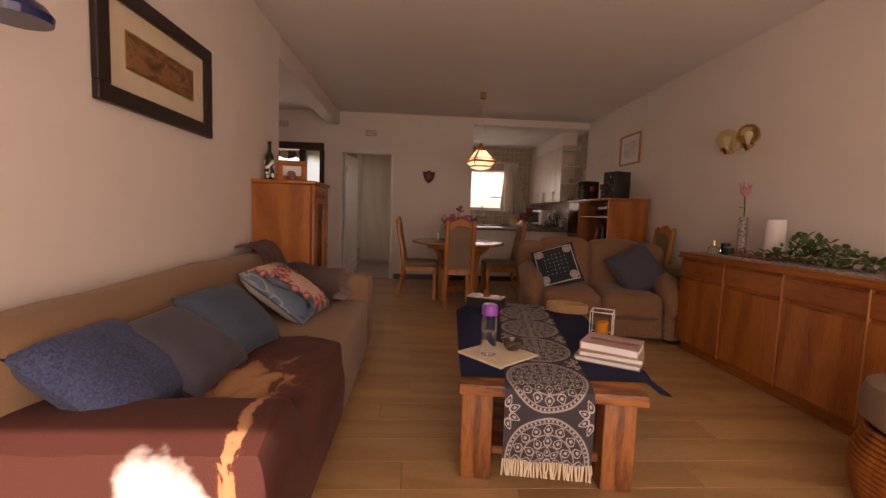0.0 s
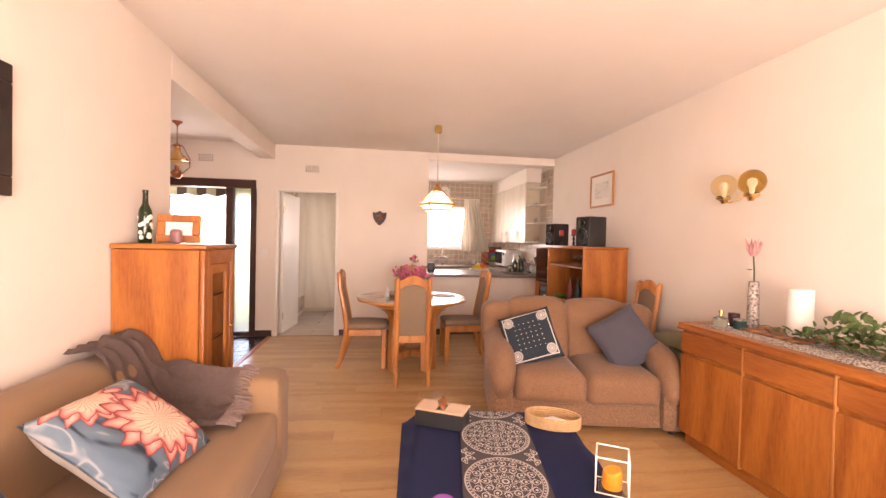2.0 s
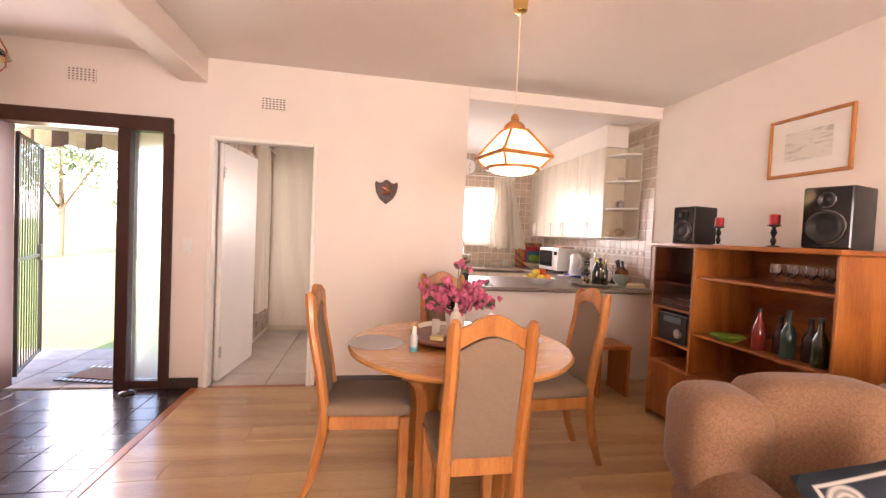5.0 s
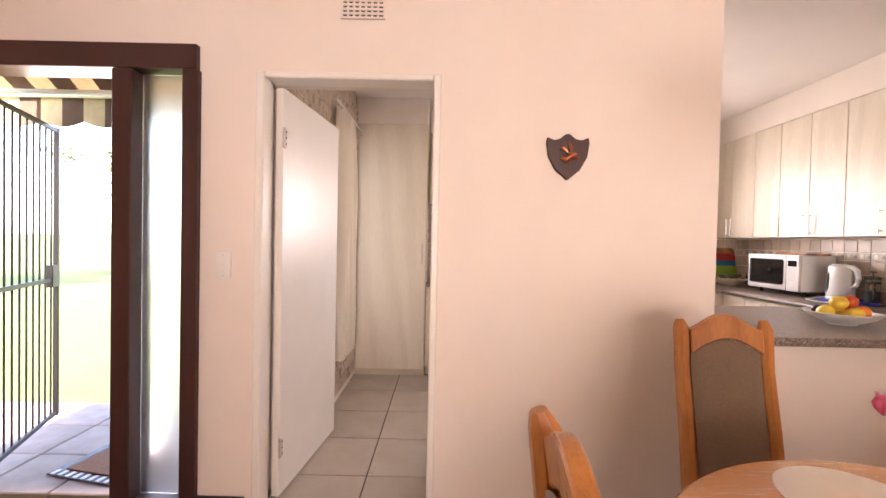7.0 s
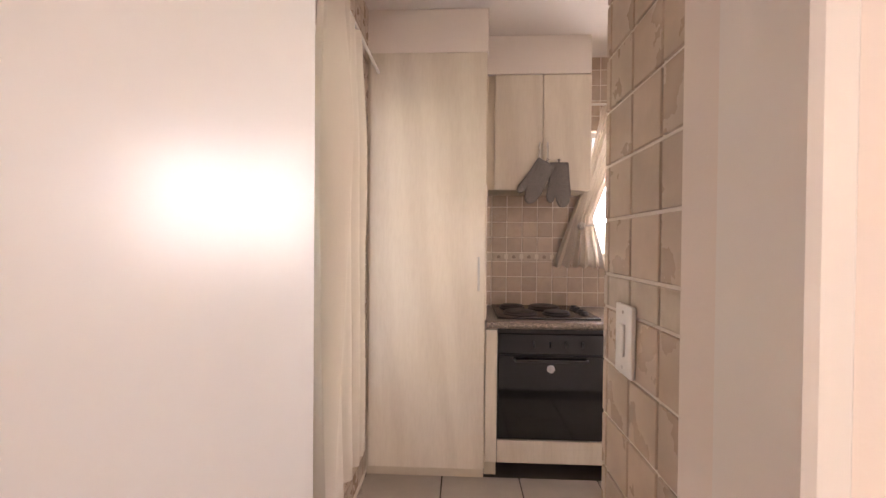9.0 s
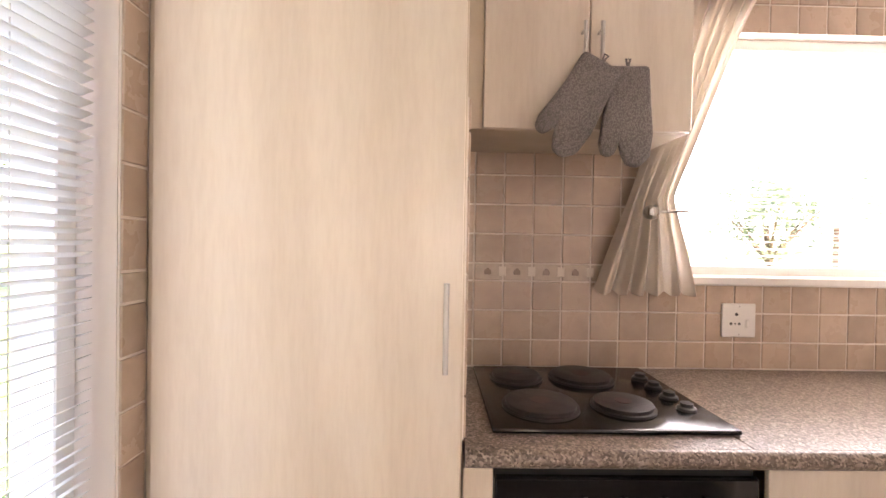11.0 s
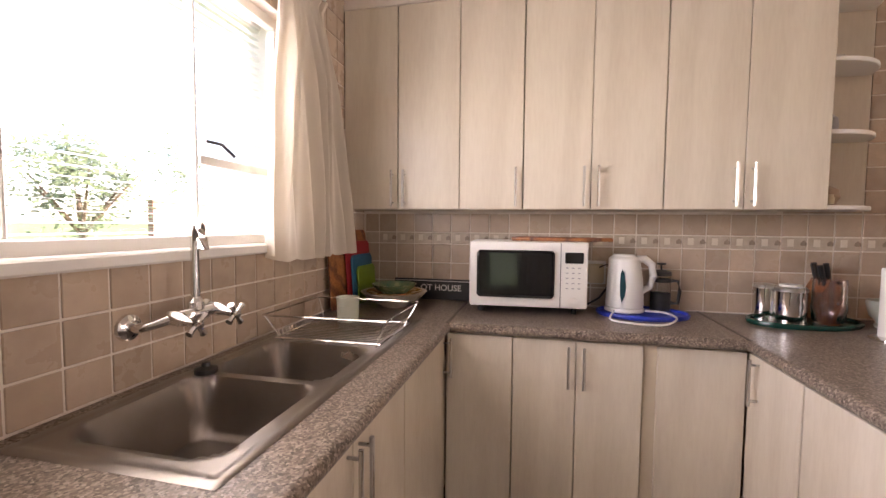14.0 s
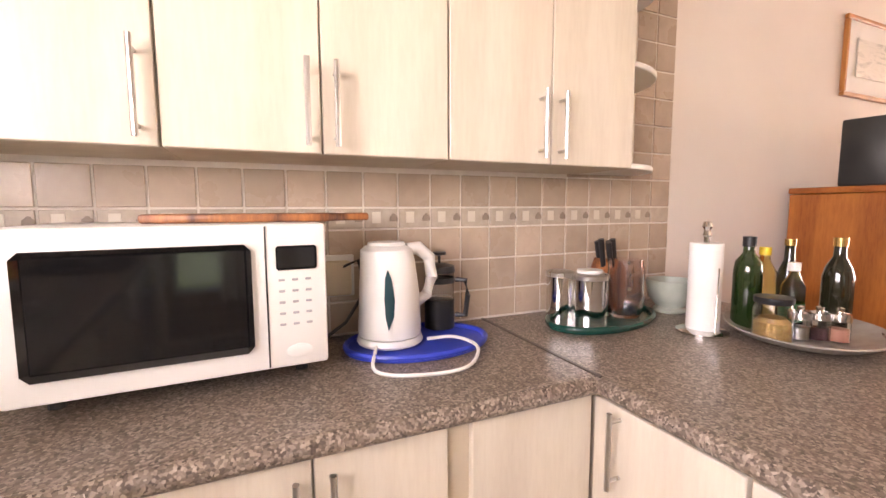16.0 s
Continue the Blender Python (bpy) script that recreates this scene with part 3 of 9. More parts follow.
# ---- living room ----
def long_sofa():
    s = thing("sofa", (-0.38, -4.76, 0), "long tan sofa with a stretched cover against the wall", "sofa")
    # local: x from wall (-0.46) to front (0.48); y length -1.2 .. 1.22
    part("base", soft_box(0.86, 2.38, 0.30, 0.04, 6, 0, 0.004, 1, m=pose(0.03, 0.0, 0.012)), M_TAN, s)
    part("seat", soft_box(0.70, 1.96, 0.20, 0.06, 12, 0.02, 0.008, 2, m=pose(0.12, 0.0, 0.245)), M_TAN, s)
    bm = soft_box(0.26, 2.36, 0.535, 0.10, 12, 0.02, 0.012, 3)
    for v in bm.verts:
        v.co.x -= (v.co.z) * 0.12
    part("backrest", bm, M_TAN, s, at=pose(-0.285, 0.0, 0.24))
    for y in (1.09, -1.09):
        bm = soft_box(0.80, 0.26, 0.585 if y > 0 else 0.50, 0.055 if y > 0 else 0.115, 9, 0.015, 0.006, y)
        part("armrest", bm, M_TAN, s, at=pose(0.07, y, 0.03))
    for x in (-0.3, 0.38):
        for y in (-1.05, 1.05):
            part("foot", lathe([(0.02, 0), (0.03, 0.03)], 12, m=pose(x, y, 0)), M_BLACK, s)


long_sofa()


def hide():
    """A cow hide lying over the near arm, the seat and down the front."""
    m, nt, b = base_mat("cow_hide", 0.7)
    v = coords(nt)
    n = tex_noise(nt, coords(nt, (1.0, 1.0, 0.35)), 3.0, 4, 0.5, 0.6)
    tc = nt.nodes.new("ShaderNodeTexCoord")
    sep = nt.nodes.new("ShaderNodeSeparateXYZ")
    nt.links.new(tc.outputs["Object"], sep.inputs[0])
    # a tan flank in the middle of the seat and two pale bands down the front of the arm
    ex = math_node(nt, "DIVIDE", math_node(nt, "SUBTRACT", sep.outputs[0], 0.20), 0.27)
    ey = math_node(nt, "DIVIDE", math_node(nt, "ADD", sep.outputs[1], 0.70), 0.27)
    flank = math_node(nt, "SQRT", math_node(nt, "ADD", math_node(nt, "MULTIPLY", ex, ex), math_node(nt, "MULTIPLY", ey, ey)))
    blot = tex_noise(nt, coords(nt, (1.6, 1.0, 1.0)), 7.5, 4, 0.55, 0.8)
    flank = math_node(nt, "ADD", math_node(nt, "SUBTRACT", 1.0, math_node(nt, "MULTIPLY", flank, 0.62)), math_node(nt, "MULTIPLY", math_node(nt, "SUBTRACT", blot, 0.5), 1.5))
    band = math_node(nt, "SINE", math_node(nt, "ADD", math_node(nt, "MULTIPLY", sep.outputs[0], 46.0), math_node(nt, "MULTIPLY", blot, 5.0)))
    band = math_node(nt, "MULTIPLY", math_node(nt, "MULTIPLY", band, 0.8), math_node(nt, "LESS_THAN", sep.outputs[1], -0.90))
    band = math_node(nt, "MULTIPLY", band, math_node(nt, "GREATER_THAN", sep.outputs[0], 0.30))
    n = math_node(nt, "MAXIMUM", math_node(nt, "ADD", math_node(nt, "MULTIPLY", flank, 0.5), math_node(nt, "MULTIPLY", n, 0.46)), band)
    bx = math_node(nt, "SUBTRACT", sep.outputs[0], 0.22)
    by = math_node(nt, "ADD", sep.outputs[1], 1.24)
    bz = math_node(nt, "SUBTRACT", sep.outputs[2], 0.40)
    belly = math_node(nt, "SQRT", math_node(nt, "ADD", math_node(nt, "ADD", math_node(nt, "MULTIPLY", bx, bx), math_node(nt, "MULTIPLY", by, by)), math_node(nt, "MULTIPLY", bz, bz)))
    belly = math_node(nt, "ADD", belly, math_node(nt, "MULTIPLY", tex_noise(nt, v, 9, 3), 0.12))
    fur = tex_noise(nt, coords(nt, (1, 0.2, 1)), 260, 3)
    col = ramp(nt, n, [(0.40, (0.075, 0.017, 0.010)), (0.56, (0.120, 0.032, 0.016)), (0.62, (0.36, 0.17, 0.07)), (0.74, (0.46, 0.25, 0.12))])
    col = mix(nt, 0.18, col, mix(nt, fur, (0.03, 0.01, 0.005), (0.6, 0.35, 0.2)), "SOFT_LIGHT")
    col = mix(nt, ramp(nt, belly, [(0.155, (1, 1, 1)), (0.185, (0, 0, 0))]), col, (0.60, 0.55, 0.50))
    nt.links.new(col, b.inputs["Base Color"])
    b.inputs["Sheen Weight"].default_value = 0.03
    add_bump(nt, b, fur, 0.5, 0.003)
    bm = bmesh.new()
    nu, nv = 170, 220
    grid = {}
    for i in range(nu + 1):
        for j in range(nv + 1):
            u, w = i / nu, j / nv
            # u runs from the wall side over the front; w from the near end towards the far end
            y = -1.35 + w * 1.41
            x = -0.34 + u * 0.86
            cx, cy = (x - 0.1) / 0.52, (y + 0.74) / 0.66
            rag = 0.10 * noise.noise(Vector((math.atan2(cy, cx) * 3, 4.0, 0))) + 0.20 * max(0.0, noise.noise(Vector((math.atan2(cy, cx) * 58, 1.0, 0)))) - 0.03
            if (abs(cx) ** 2.6 + abs(cy) ** 2.6) ** (1 / 2.6) > 1.0 + rag:
                continue
            arm = 0.5 * (1 - math.tanh((y + 0.955) / 0.045))
            z = 0.462 * (1 - arm) + (0.55 - 2.2 * max(0, -1.10 - y) ** 2) * arm
            over = max(0.0, x - 0.44)
            if over > 0:
                z -= over * 4.0 if over > 0.03 else over * over * 133
                x = 0.44 + min(over, 0.045) * 0.9 + 0.012
            if y < -1.19:
                z -= (-1.19 - y) * 3.2
                y = -1.246 - (-1.19 - y) * 0.10
            z += 0.010 + 0.008 * noise.noise(Vector((x * 6, y * 6, 2)))
            grid[i, j] = bm.verts.new((x, y, z))
    for (i, j) in list(grid):
        q = [(i, j), (i + 1, j), (i + 1, j + 1), (i, j + 1)]
        if all(k in grid for k in q):
            bm.faces.new([grid[k] for k in q])
    bmesh.ops.delete(bm, geom=[v for v in bm.verts if not v.link_faces], context="VERTS")
    bmesh.ops.solidify(bm, geom=bm.faces[:], thickness=0.006)
    solid("cow_hide", bm, m, (-0.38, -4.76, 0), "brown and tan cow hide draped over the sofa arm and seat", "hide")


hide()


def loose_cushion(label, place, tilt, turn, lean, w, h, t, material, seed, group="cushions on the sofas"):
    ob = new("cushion", finish(pillow(w, h, t, 18, seed), "cushion", material))
    ob.matrix_basis = pose(*place, 0, 0, turn) @ pose(0, 0, 0, tilt, lean, 0)
    return tagged(ob, label, "cushion", group)


M_DENIM = fabric("blue_denim_cushion", (0.060, 0.085, 0.165), (0.026, 0.038, 0.085), 120, 7, sheen=0.2)
M_NAVYGREY = fabric("slate_blue_cushion", (0.074, 0.070, 0.090), (0.048, 0.046, 0.060), 300, 9, sheen=0.4)
M_BLUEGREY = fabric("grey_blue_cushion", (0.055, 0.075, 0.110), (0.034, 0.047, 0.072), 220, 8, sheen=0.3)


def petal_ring(nt, x, z, n, r0, half_w, half_l, turn=0.0):
    """Distance field of n leaf shapes set in a ring of radius r0: 0 in the middle of each, 1 on its outline."""
    r = math_node(nt, "SQRT", math_node(nt, "ADD", math_node(nt, "MULTIPLY", x, x), math_node(nt, "MULTIPLY", z, z)))
    th = math_node(nt, "ADD", math_node(nt, "MULTIPLY", math_node(nt, "ARCTAN2", z, x), n / 6.28318), turn + 20.0)
    u = math_node(nt, "MULTIPLY", math_node(nt, "SUBTRACT", math_node(nt, "FRACT", th), 0.5), 6.28318 / n)
    u = math_node(nt, "DIVIDE", math_node(nt, "MULTIPLY", u, r), half_w)
    v = math_node(nt, "DIVIDE", math_node(nt, "SUBTRACT", r, r0), half_l)
    # pointed towards the outside
    u = math_node(nt, "MULTIPLY", math_node(nt, "ABSOLUTE", u), math_node(nt, "ADD", 1.0, math_node(nt, "MULTIPLY", math_node(nt, "MAXIMUM", v, 0.0), 0.9)))
    return math_node(nt, "SQRT", math_node(nt, "ADD", math_node(nt, "MULTIPLY", u, u), math_node(nt, "MULTIPLY", v, v))), r


def protea_print():
    """A large pink flower print on grey-blue leaves, white edge."""
    m, nt, b = base_mat("protea_print", 0.9)
    tc = nt.nodes.new("ShaderNodeTexCoord")
    sep = nt.nodes.new("ShaderNodeSeparateXYZ")
    nt.links.new(tc.outputs["Object"], sep.inputs[0])
    warp = nt.nodes.new("ShaderNodeTexNoise")
    warp.inputs["Scale"].default_value = 11
    nt.links.new(tc.outputs["Object"], warp.inputs["Vector"])
    wsep = nt.nodes.new("ShaderNodeSeparateColor")
    nt.links.new(warp.outputs["Color"], wsep.inputs[0])
    wx = math_node(nt, "MULTIPLY", math_node(nt, "SUBTRACT", wsep.outputs[0], 0.5), 0.05)
    wz = math_node(nt, "MULTIPLY", math_node(nt, "SUBTRACT", wsep.outputs[1], 0.5), 0.05)
    # slate ground with broad blue-grey and black leaves
    lf = tex_noise(nt, coords(nt, (1.0, 1.0, 0.40)), 7, 2, 0.4, 1.4)
    col = ramp(nt, lf, [(0.34, (0.012, 0.020, 0.032)), (0.39, (0.075, 0.115, 0.155)), (0.52, (0.105, 0.15, 0.195)), (0.57, (0.30, 0.31, 0.32)), (0.60, (0.12, 0.17, 0.215)), (0.70, (0.05, 0.08, 0.11))])
    for fx, fz, size in ((-0.06, 0.43, 0.85), (0.06, 0.19, 1.15)):
        x = math_node(nt, "DIVIDE", math_node(nt, "ADD", math_node(nt, "SUBTRACT", sep.outputs[0], fx), wx), size)
        z = math_node(nt, "DIVIDE", math_node(nt, "ADD", math_node(nt, "SUBTRACT", sep.outputs[2], fz), wz), size)
        for cells, r0, hw, hl, turn in ((13, 0.128, 0.034, 0.055, 0.0), (11, 0.098, 0.032, 0.050, 0.4)):
            e, r = petal_ring(nt, x, z, cells, r0, hw, hl, turn)
            petal = ramp(nt, e, [(0.10, (0.62, 0.40, 0.33)), (0.55, (0.55, 0.25, 0.21)), (0.80, (0.40, 0.09, 0.08)), (0.96, (0.16, 0.02, 0.025))])
            col = mix(nt, ramp(nt, e, [(0.97, (1, 1, 1)), (1.0, (0, 0, 0))]), col, petal)
        th = math_node(nt, "ARCTAN2", z, x)
        hair = math_node(nt, "SINE", math_node(nt, "ADD", math_node(nt, "MULTIPLY", th, 26.0), math_node(nt, "MULTIPLY", tex_noise(nt, coords(nt), 26, 3), 14.0)))
        dome = mix(nt, ramp(nt, hair, [(0.62, (0,) * 3), (0.95, (0.75,) * 3)]), (0.64, 0.46, 0.35), (0.30, 0.13, 0.09))
        col = mix(nt, ramp(nt, r, [(0.088, (1, 1, 1)), (0.096, (0, 0, 0))]), col, dome)
    # white cloth on the back
    back = ramp(nt, math_node(nt, "ADD", sep.outputs[1], 0.5), [(0.512, (0, 0, 0)), (0.516, (1, 1, 1))])
    nt.links.new(mix(nt, back, col, (0.62, 0.58, 0.53)), b.inputs["Base Color"])
    add_bump(nt, b, tex_noise(nt, coords(nt), 600, 2), 0.2)
    return m


def bandana_print():
    """Dark blue-green cloth with a pale border line, dots and corner roses."""
    m, nt, b = base_mat("bandana_print", 0.9)
    tc = nt.nodes.new("ShaderNodeTexCoord")
    sep = nt.nodes.new("ShaderNodeSeparateXYZ")
    nt.links.new(tc.outputs["Object"], sep.inputs[0])
    ax = math_node(nt, "ABSOLUTE", sep.outputs[0])
    az = math_node(nt, "ABSOLUTE", math_node(nt, "SUBTRACT", sep.outputs[2], 0.21))
    edge = math_node(nt, "MAXIMUM", ax, az)
    line = ramp(nt, edge, [(0.172, (0, 0, 0)), (0.174, (1, 1, 1)), (0.181, (1, 1, 1)), (0.183, (0, 0, 0))])
    vx, vz = math_node(nt, "SUBTRACT", ax, 0.135), math_node(nt, "SUBTRACT", az, 0.135)
    rc = math_node(nt, "SQRT", math_node(nt, "ADD", math_node(nt, "MULTIPLY", vx, vx), math_node(nt, "MULTIPLY", vz, vz)))
    rose = ramp(nt, rc, [(0.008, (1, 1, 1)), (0.012, (0.1,) * 3), (0.018, (1, 1, 1)), (0.026, (0.2,) * 3), (0.034, (1, 1, 1)), (0.042, (0, 0, 0))])
    cell = math_node(nt, "MULTIPLY", math_node(nt, "SINE", math_node(nt, "MULTIPLY", math_node(nt, "ADD", sep.outputs[0], sep.outputs[2]), 80.0)),
                     math_node(nt, "SINE", math_node(nt, "MULTIPLY", math_node(nt, "SUBTRACT", sep.outputs[0], sep.outputs[2]), 80.0)))
    dots = ramp(nt, cell, [(0.90, (0, 0, 0)), (0.93, (1, 1, 1))])
    inner = ramp(nt, edge, [(0.125, (1, 1, 1)), (0.13, (0, 0, 0))])
    pale = mix(nt, 1.0, mix(nt, 1.0, line, rose, "LIGHTEN"), mix(nt, 1.0, dots, inner, "MULTIPLY"), "LIGHTEN")
    nt.links.new(mix(nt, pale, (0.014, 0.022, 0.032), (0.55, 0.52, 0.47)), b.inputs["Base Color"])
    add_bump(nt, b, tex_noise(nt, coords(nt), 600, 2), 0.2)
    return m


M_PROTEA, M_BANDANA = protea_print(), bandana_print()
loose_cushion("blue streaked denim cushion lying on the sofa", (-0.315, -5.68, 0.475), -53, 90, 0, 0.40, 0.385, 0.15, M_DENIM, 1.0)
loose_cushion("plain slate-blue cushion lying on the sofa", (-0.254, -5.41, 0.475), -57, 89, 0, 0.41, 0.385, 0.14, M_NAVYGREY, 2.0)
loose_cushion("grey-blue cushion leaning on the sofa back", (-0.253, -5.10, 0.475), -47, 79, 0, 0.39, 0.37, 0.16, M_BLUEGREY, 3.0)
loose_cushion("cushion printed with a large pink protea flower", (-0.145, -4.43, 0.475), -55, 83, 0, 0.48, 0.47, 0.16, M_PROTEA, 4.0)


def grey_throw():
    M = fabric("grey_brown_throw", (0.235, 0.165, 0.145), (0.155, 0.108, 0.096), 240, 9, sheen=0.35)
    t = thing("throw_blanket", (-0.38, -4.76, 0), "grey-brown knitted throw over the sofa corner", "throw blanket")
    def lies(x, y):
        """Height of the sofa under the throw, eased where back, arm and seat meet."""
        back = 0.468 + 0.350 / (1 + math.exp((x + 0.20) / 0.030))
        arm = 0.468 + 0.178 / (1 + math.exp(-(y - 0.955) / 0.022))
        return math.log(math.exp(30 * back) + math.exp(30 * arm)) / 30 - 0.004
    bm = bmesh.new()
    grid, nu, nv = {}, 96, 84
    for i in range(nu + 1):
        for j in range(nv + 1):
            u, w = i / nu, j / nv
            x = -0.44 + u * 0.70
            y = 0.66 + 0.08 * (1 - u) + w * (0.46 - 0.06 * u) + 0.02 * noise.noise(Vector((u * 4, w * 2, 5)))
            f = w * 5.2 + 1.1 * noise.noise(Vector((u * 2.2, w * 1.4, 3))) + 0.35 * noise.noise(Vector((u * 7, w * 5, 8)))
            ridge = (1 - abs(2 * (f % 1.0) - 1)) ** 1.6
            cross = max(0.0, noise.noise(Vector((u * 5 + w * 3, w * 6 - u * 4, 1)))) ** 1.2
            z = lies(x, y) + 0.010 + 0.034 * ridge * (0.55 + 0.45 * math.sin(math.pi * min(1, u * 1.1))) + 0.035 * cross
            z += 0.004 * noise.noise(Vector((x * 40, y * 40, 2)))
            grid[i, j] = bm.verts.new((x, y, z))
    for i in range(nu):
        for j in range(nv):
            bm.faces.new((grid[i, j], grid[i + 1, j], grid[i + 1, j + 1], grid[i, j + 1]))
    bmesh.ops.solidify(bm, geom=bm.faces[:], thickness=0.010)
    part("cloth", bm, M, t)
    fr = bmesh.new()
    for k in range(44):
        y = 0.668 + k * 0.0092
        z = lies(0.26, y)
        dx = 0.06 + 0.035 * random.random()
        a, b = random.uniform(-0.016, 0.016), random.uniform(-0.026, 0.026)
        tube([(0.25, y, z + 0.022), (0.25 + dx * 0.5, y + a, z + 0.014 + 0.010 * random.random()), (0.25 + dx, y + b, z + 0.006)], [0.006, 0.0075, 0.005], 6, bm=fr)
    part("fringe", fr, M, t)


grey_throw()


def love_seat():
    s = thing("loveseat", (2.21, -2.88, 0), "brown chenille two-seater sofa with rolled arms", "sofa", rz=-11)
    s.scale = (1.06, 1.04, 1.0)
    part("base", soft_box(1.20, 0.78, 0.30, 0.04, 6, 0.0, 0.004, 1, m=pose(0, 0.0, 0.03)), M_SUEDE_B, s)
    for k, x in enumerate((-0.25, 0.25)):
        part("seat_cushion", soft_box(0.505, 0.70, 0.230, 0.065, 12, 0.03, 0.005, k + 2, m=pose(x, -0.105, 0.205)), M_SUEDE, s)
        bm = soft_box(0.52, 0.24, 0.50, 0.08, 9, 0.03, 0.008, k + 7)
        for v in bm.verts:
            v.co.y += (v.co.z) * 0.22
            if v.co.z > 0.4:
                v.co.z += 0.004 * math.cos(v.co.x * 4.5)
        part("back_cushion", bm, M_SUEDE, s, at=pose(x, 0.20, 0.37))
    for sx in (-1, 1):
        body = soft_box(0.17, 0.84, 0.46, 0.05, 7, 0.0, 0.004, sx + 9)
        part("arm_panel", body, M_SUEDE_B, s, at=pose(sx * 0.585, -0.02, 0.03))
        roll = bmesh.new()
        line = [(0, 0.34, 0.545), (0, 0.10, 0.535), (0, -0.12, 0.515), (0, -0.27, 0.482), (0, -0.365, 0.425), (0, -0.405, 0.355), (0, -0.41, 0.30), (0, -0.40, 0.25)]
        size = [0.098, 0.104, 0.106, 0.104, 0.098, 0.086, 0.070, 0.045]
        pts = curve(line, 5)
        tube(pts, [float(np.interp(q / 5.0, range(8), size)) for q in range(len(pts))], 20, bm=roll)
        for v in roll.verts:
            v.co.x *= 1.02
        part("arm_roll", roll, M_SUEDE, s, at=pose(sx * 0.585, 0, 0))
        wing = soft_box(0.27, 0.27, 0.36, 0.085, 7, 0.01, 0.006, sx + 4)
        part("back_wing", wing, M_SUEDE, s, at=pose(sx * 0.57, 0.29, 0.49))
    for x in (-0.6, 0.6):
        for y in (-0.36, 0.34):
            part("foot", lathe([(0.022, 0), (0.03, 0.04)], 12, m=pose(x, y, 0)), M_BLACK, s)


love_seat()
loose_cushion("dark cushion with a white bandana print", (1.84, -3.07, 0.455), -28, -14, -18, 0.42, 0.42, 0.12, M_BANDANA, 5.0)
loose_cushion("slate-grey velvet cushion propped on one corner", (2.66, -3.16, 0.445), -28, 4, -26, 0.45, 0.45, 0.16, M_NAVYGREY, 6.0)


def coffee_table():
    t = thing("coffee_table", (1.10, -4.70, 0), "rustic reclaimed hardwood coffee table with thick legs", "coffee table", rz=-9)
    for sx in (-1, 1):
        for sy in (-1, 1):
            bm = box(-0.065, 0.065, -0.065, 0.065, 0, 0.40, 0.006, 2)
            part("leg", bm, M_RUSTIC, t, at=pose(sx * 0.285, sy * 0.60, 0, 0, 0, 3 * sx))
    part("tabletop", box(-0.362, 0.362, -0.76, 0.76, 0.402, 0.448, 0.008, 2), M_RUSTIC_X, t)
    part("shelf", box(-0.36, 0.36, -0.62, 0.62, 0.09, 0.125, 0.005), M_RUSTIC_X, t)


coffee_table()


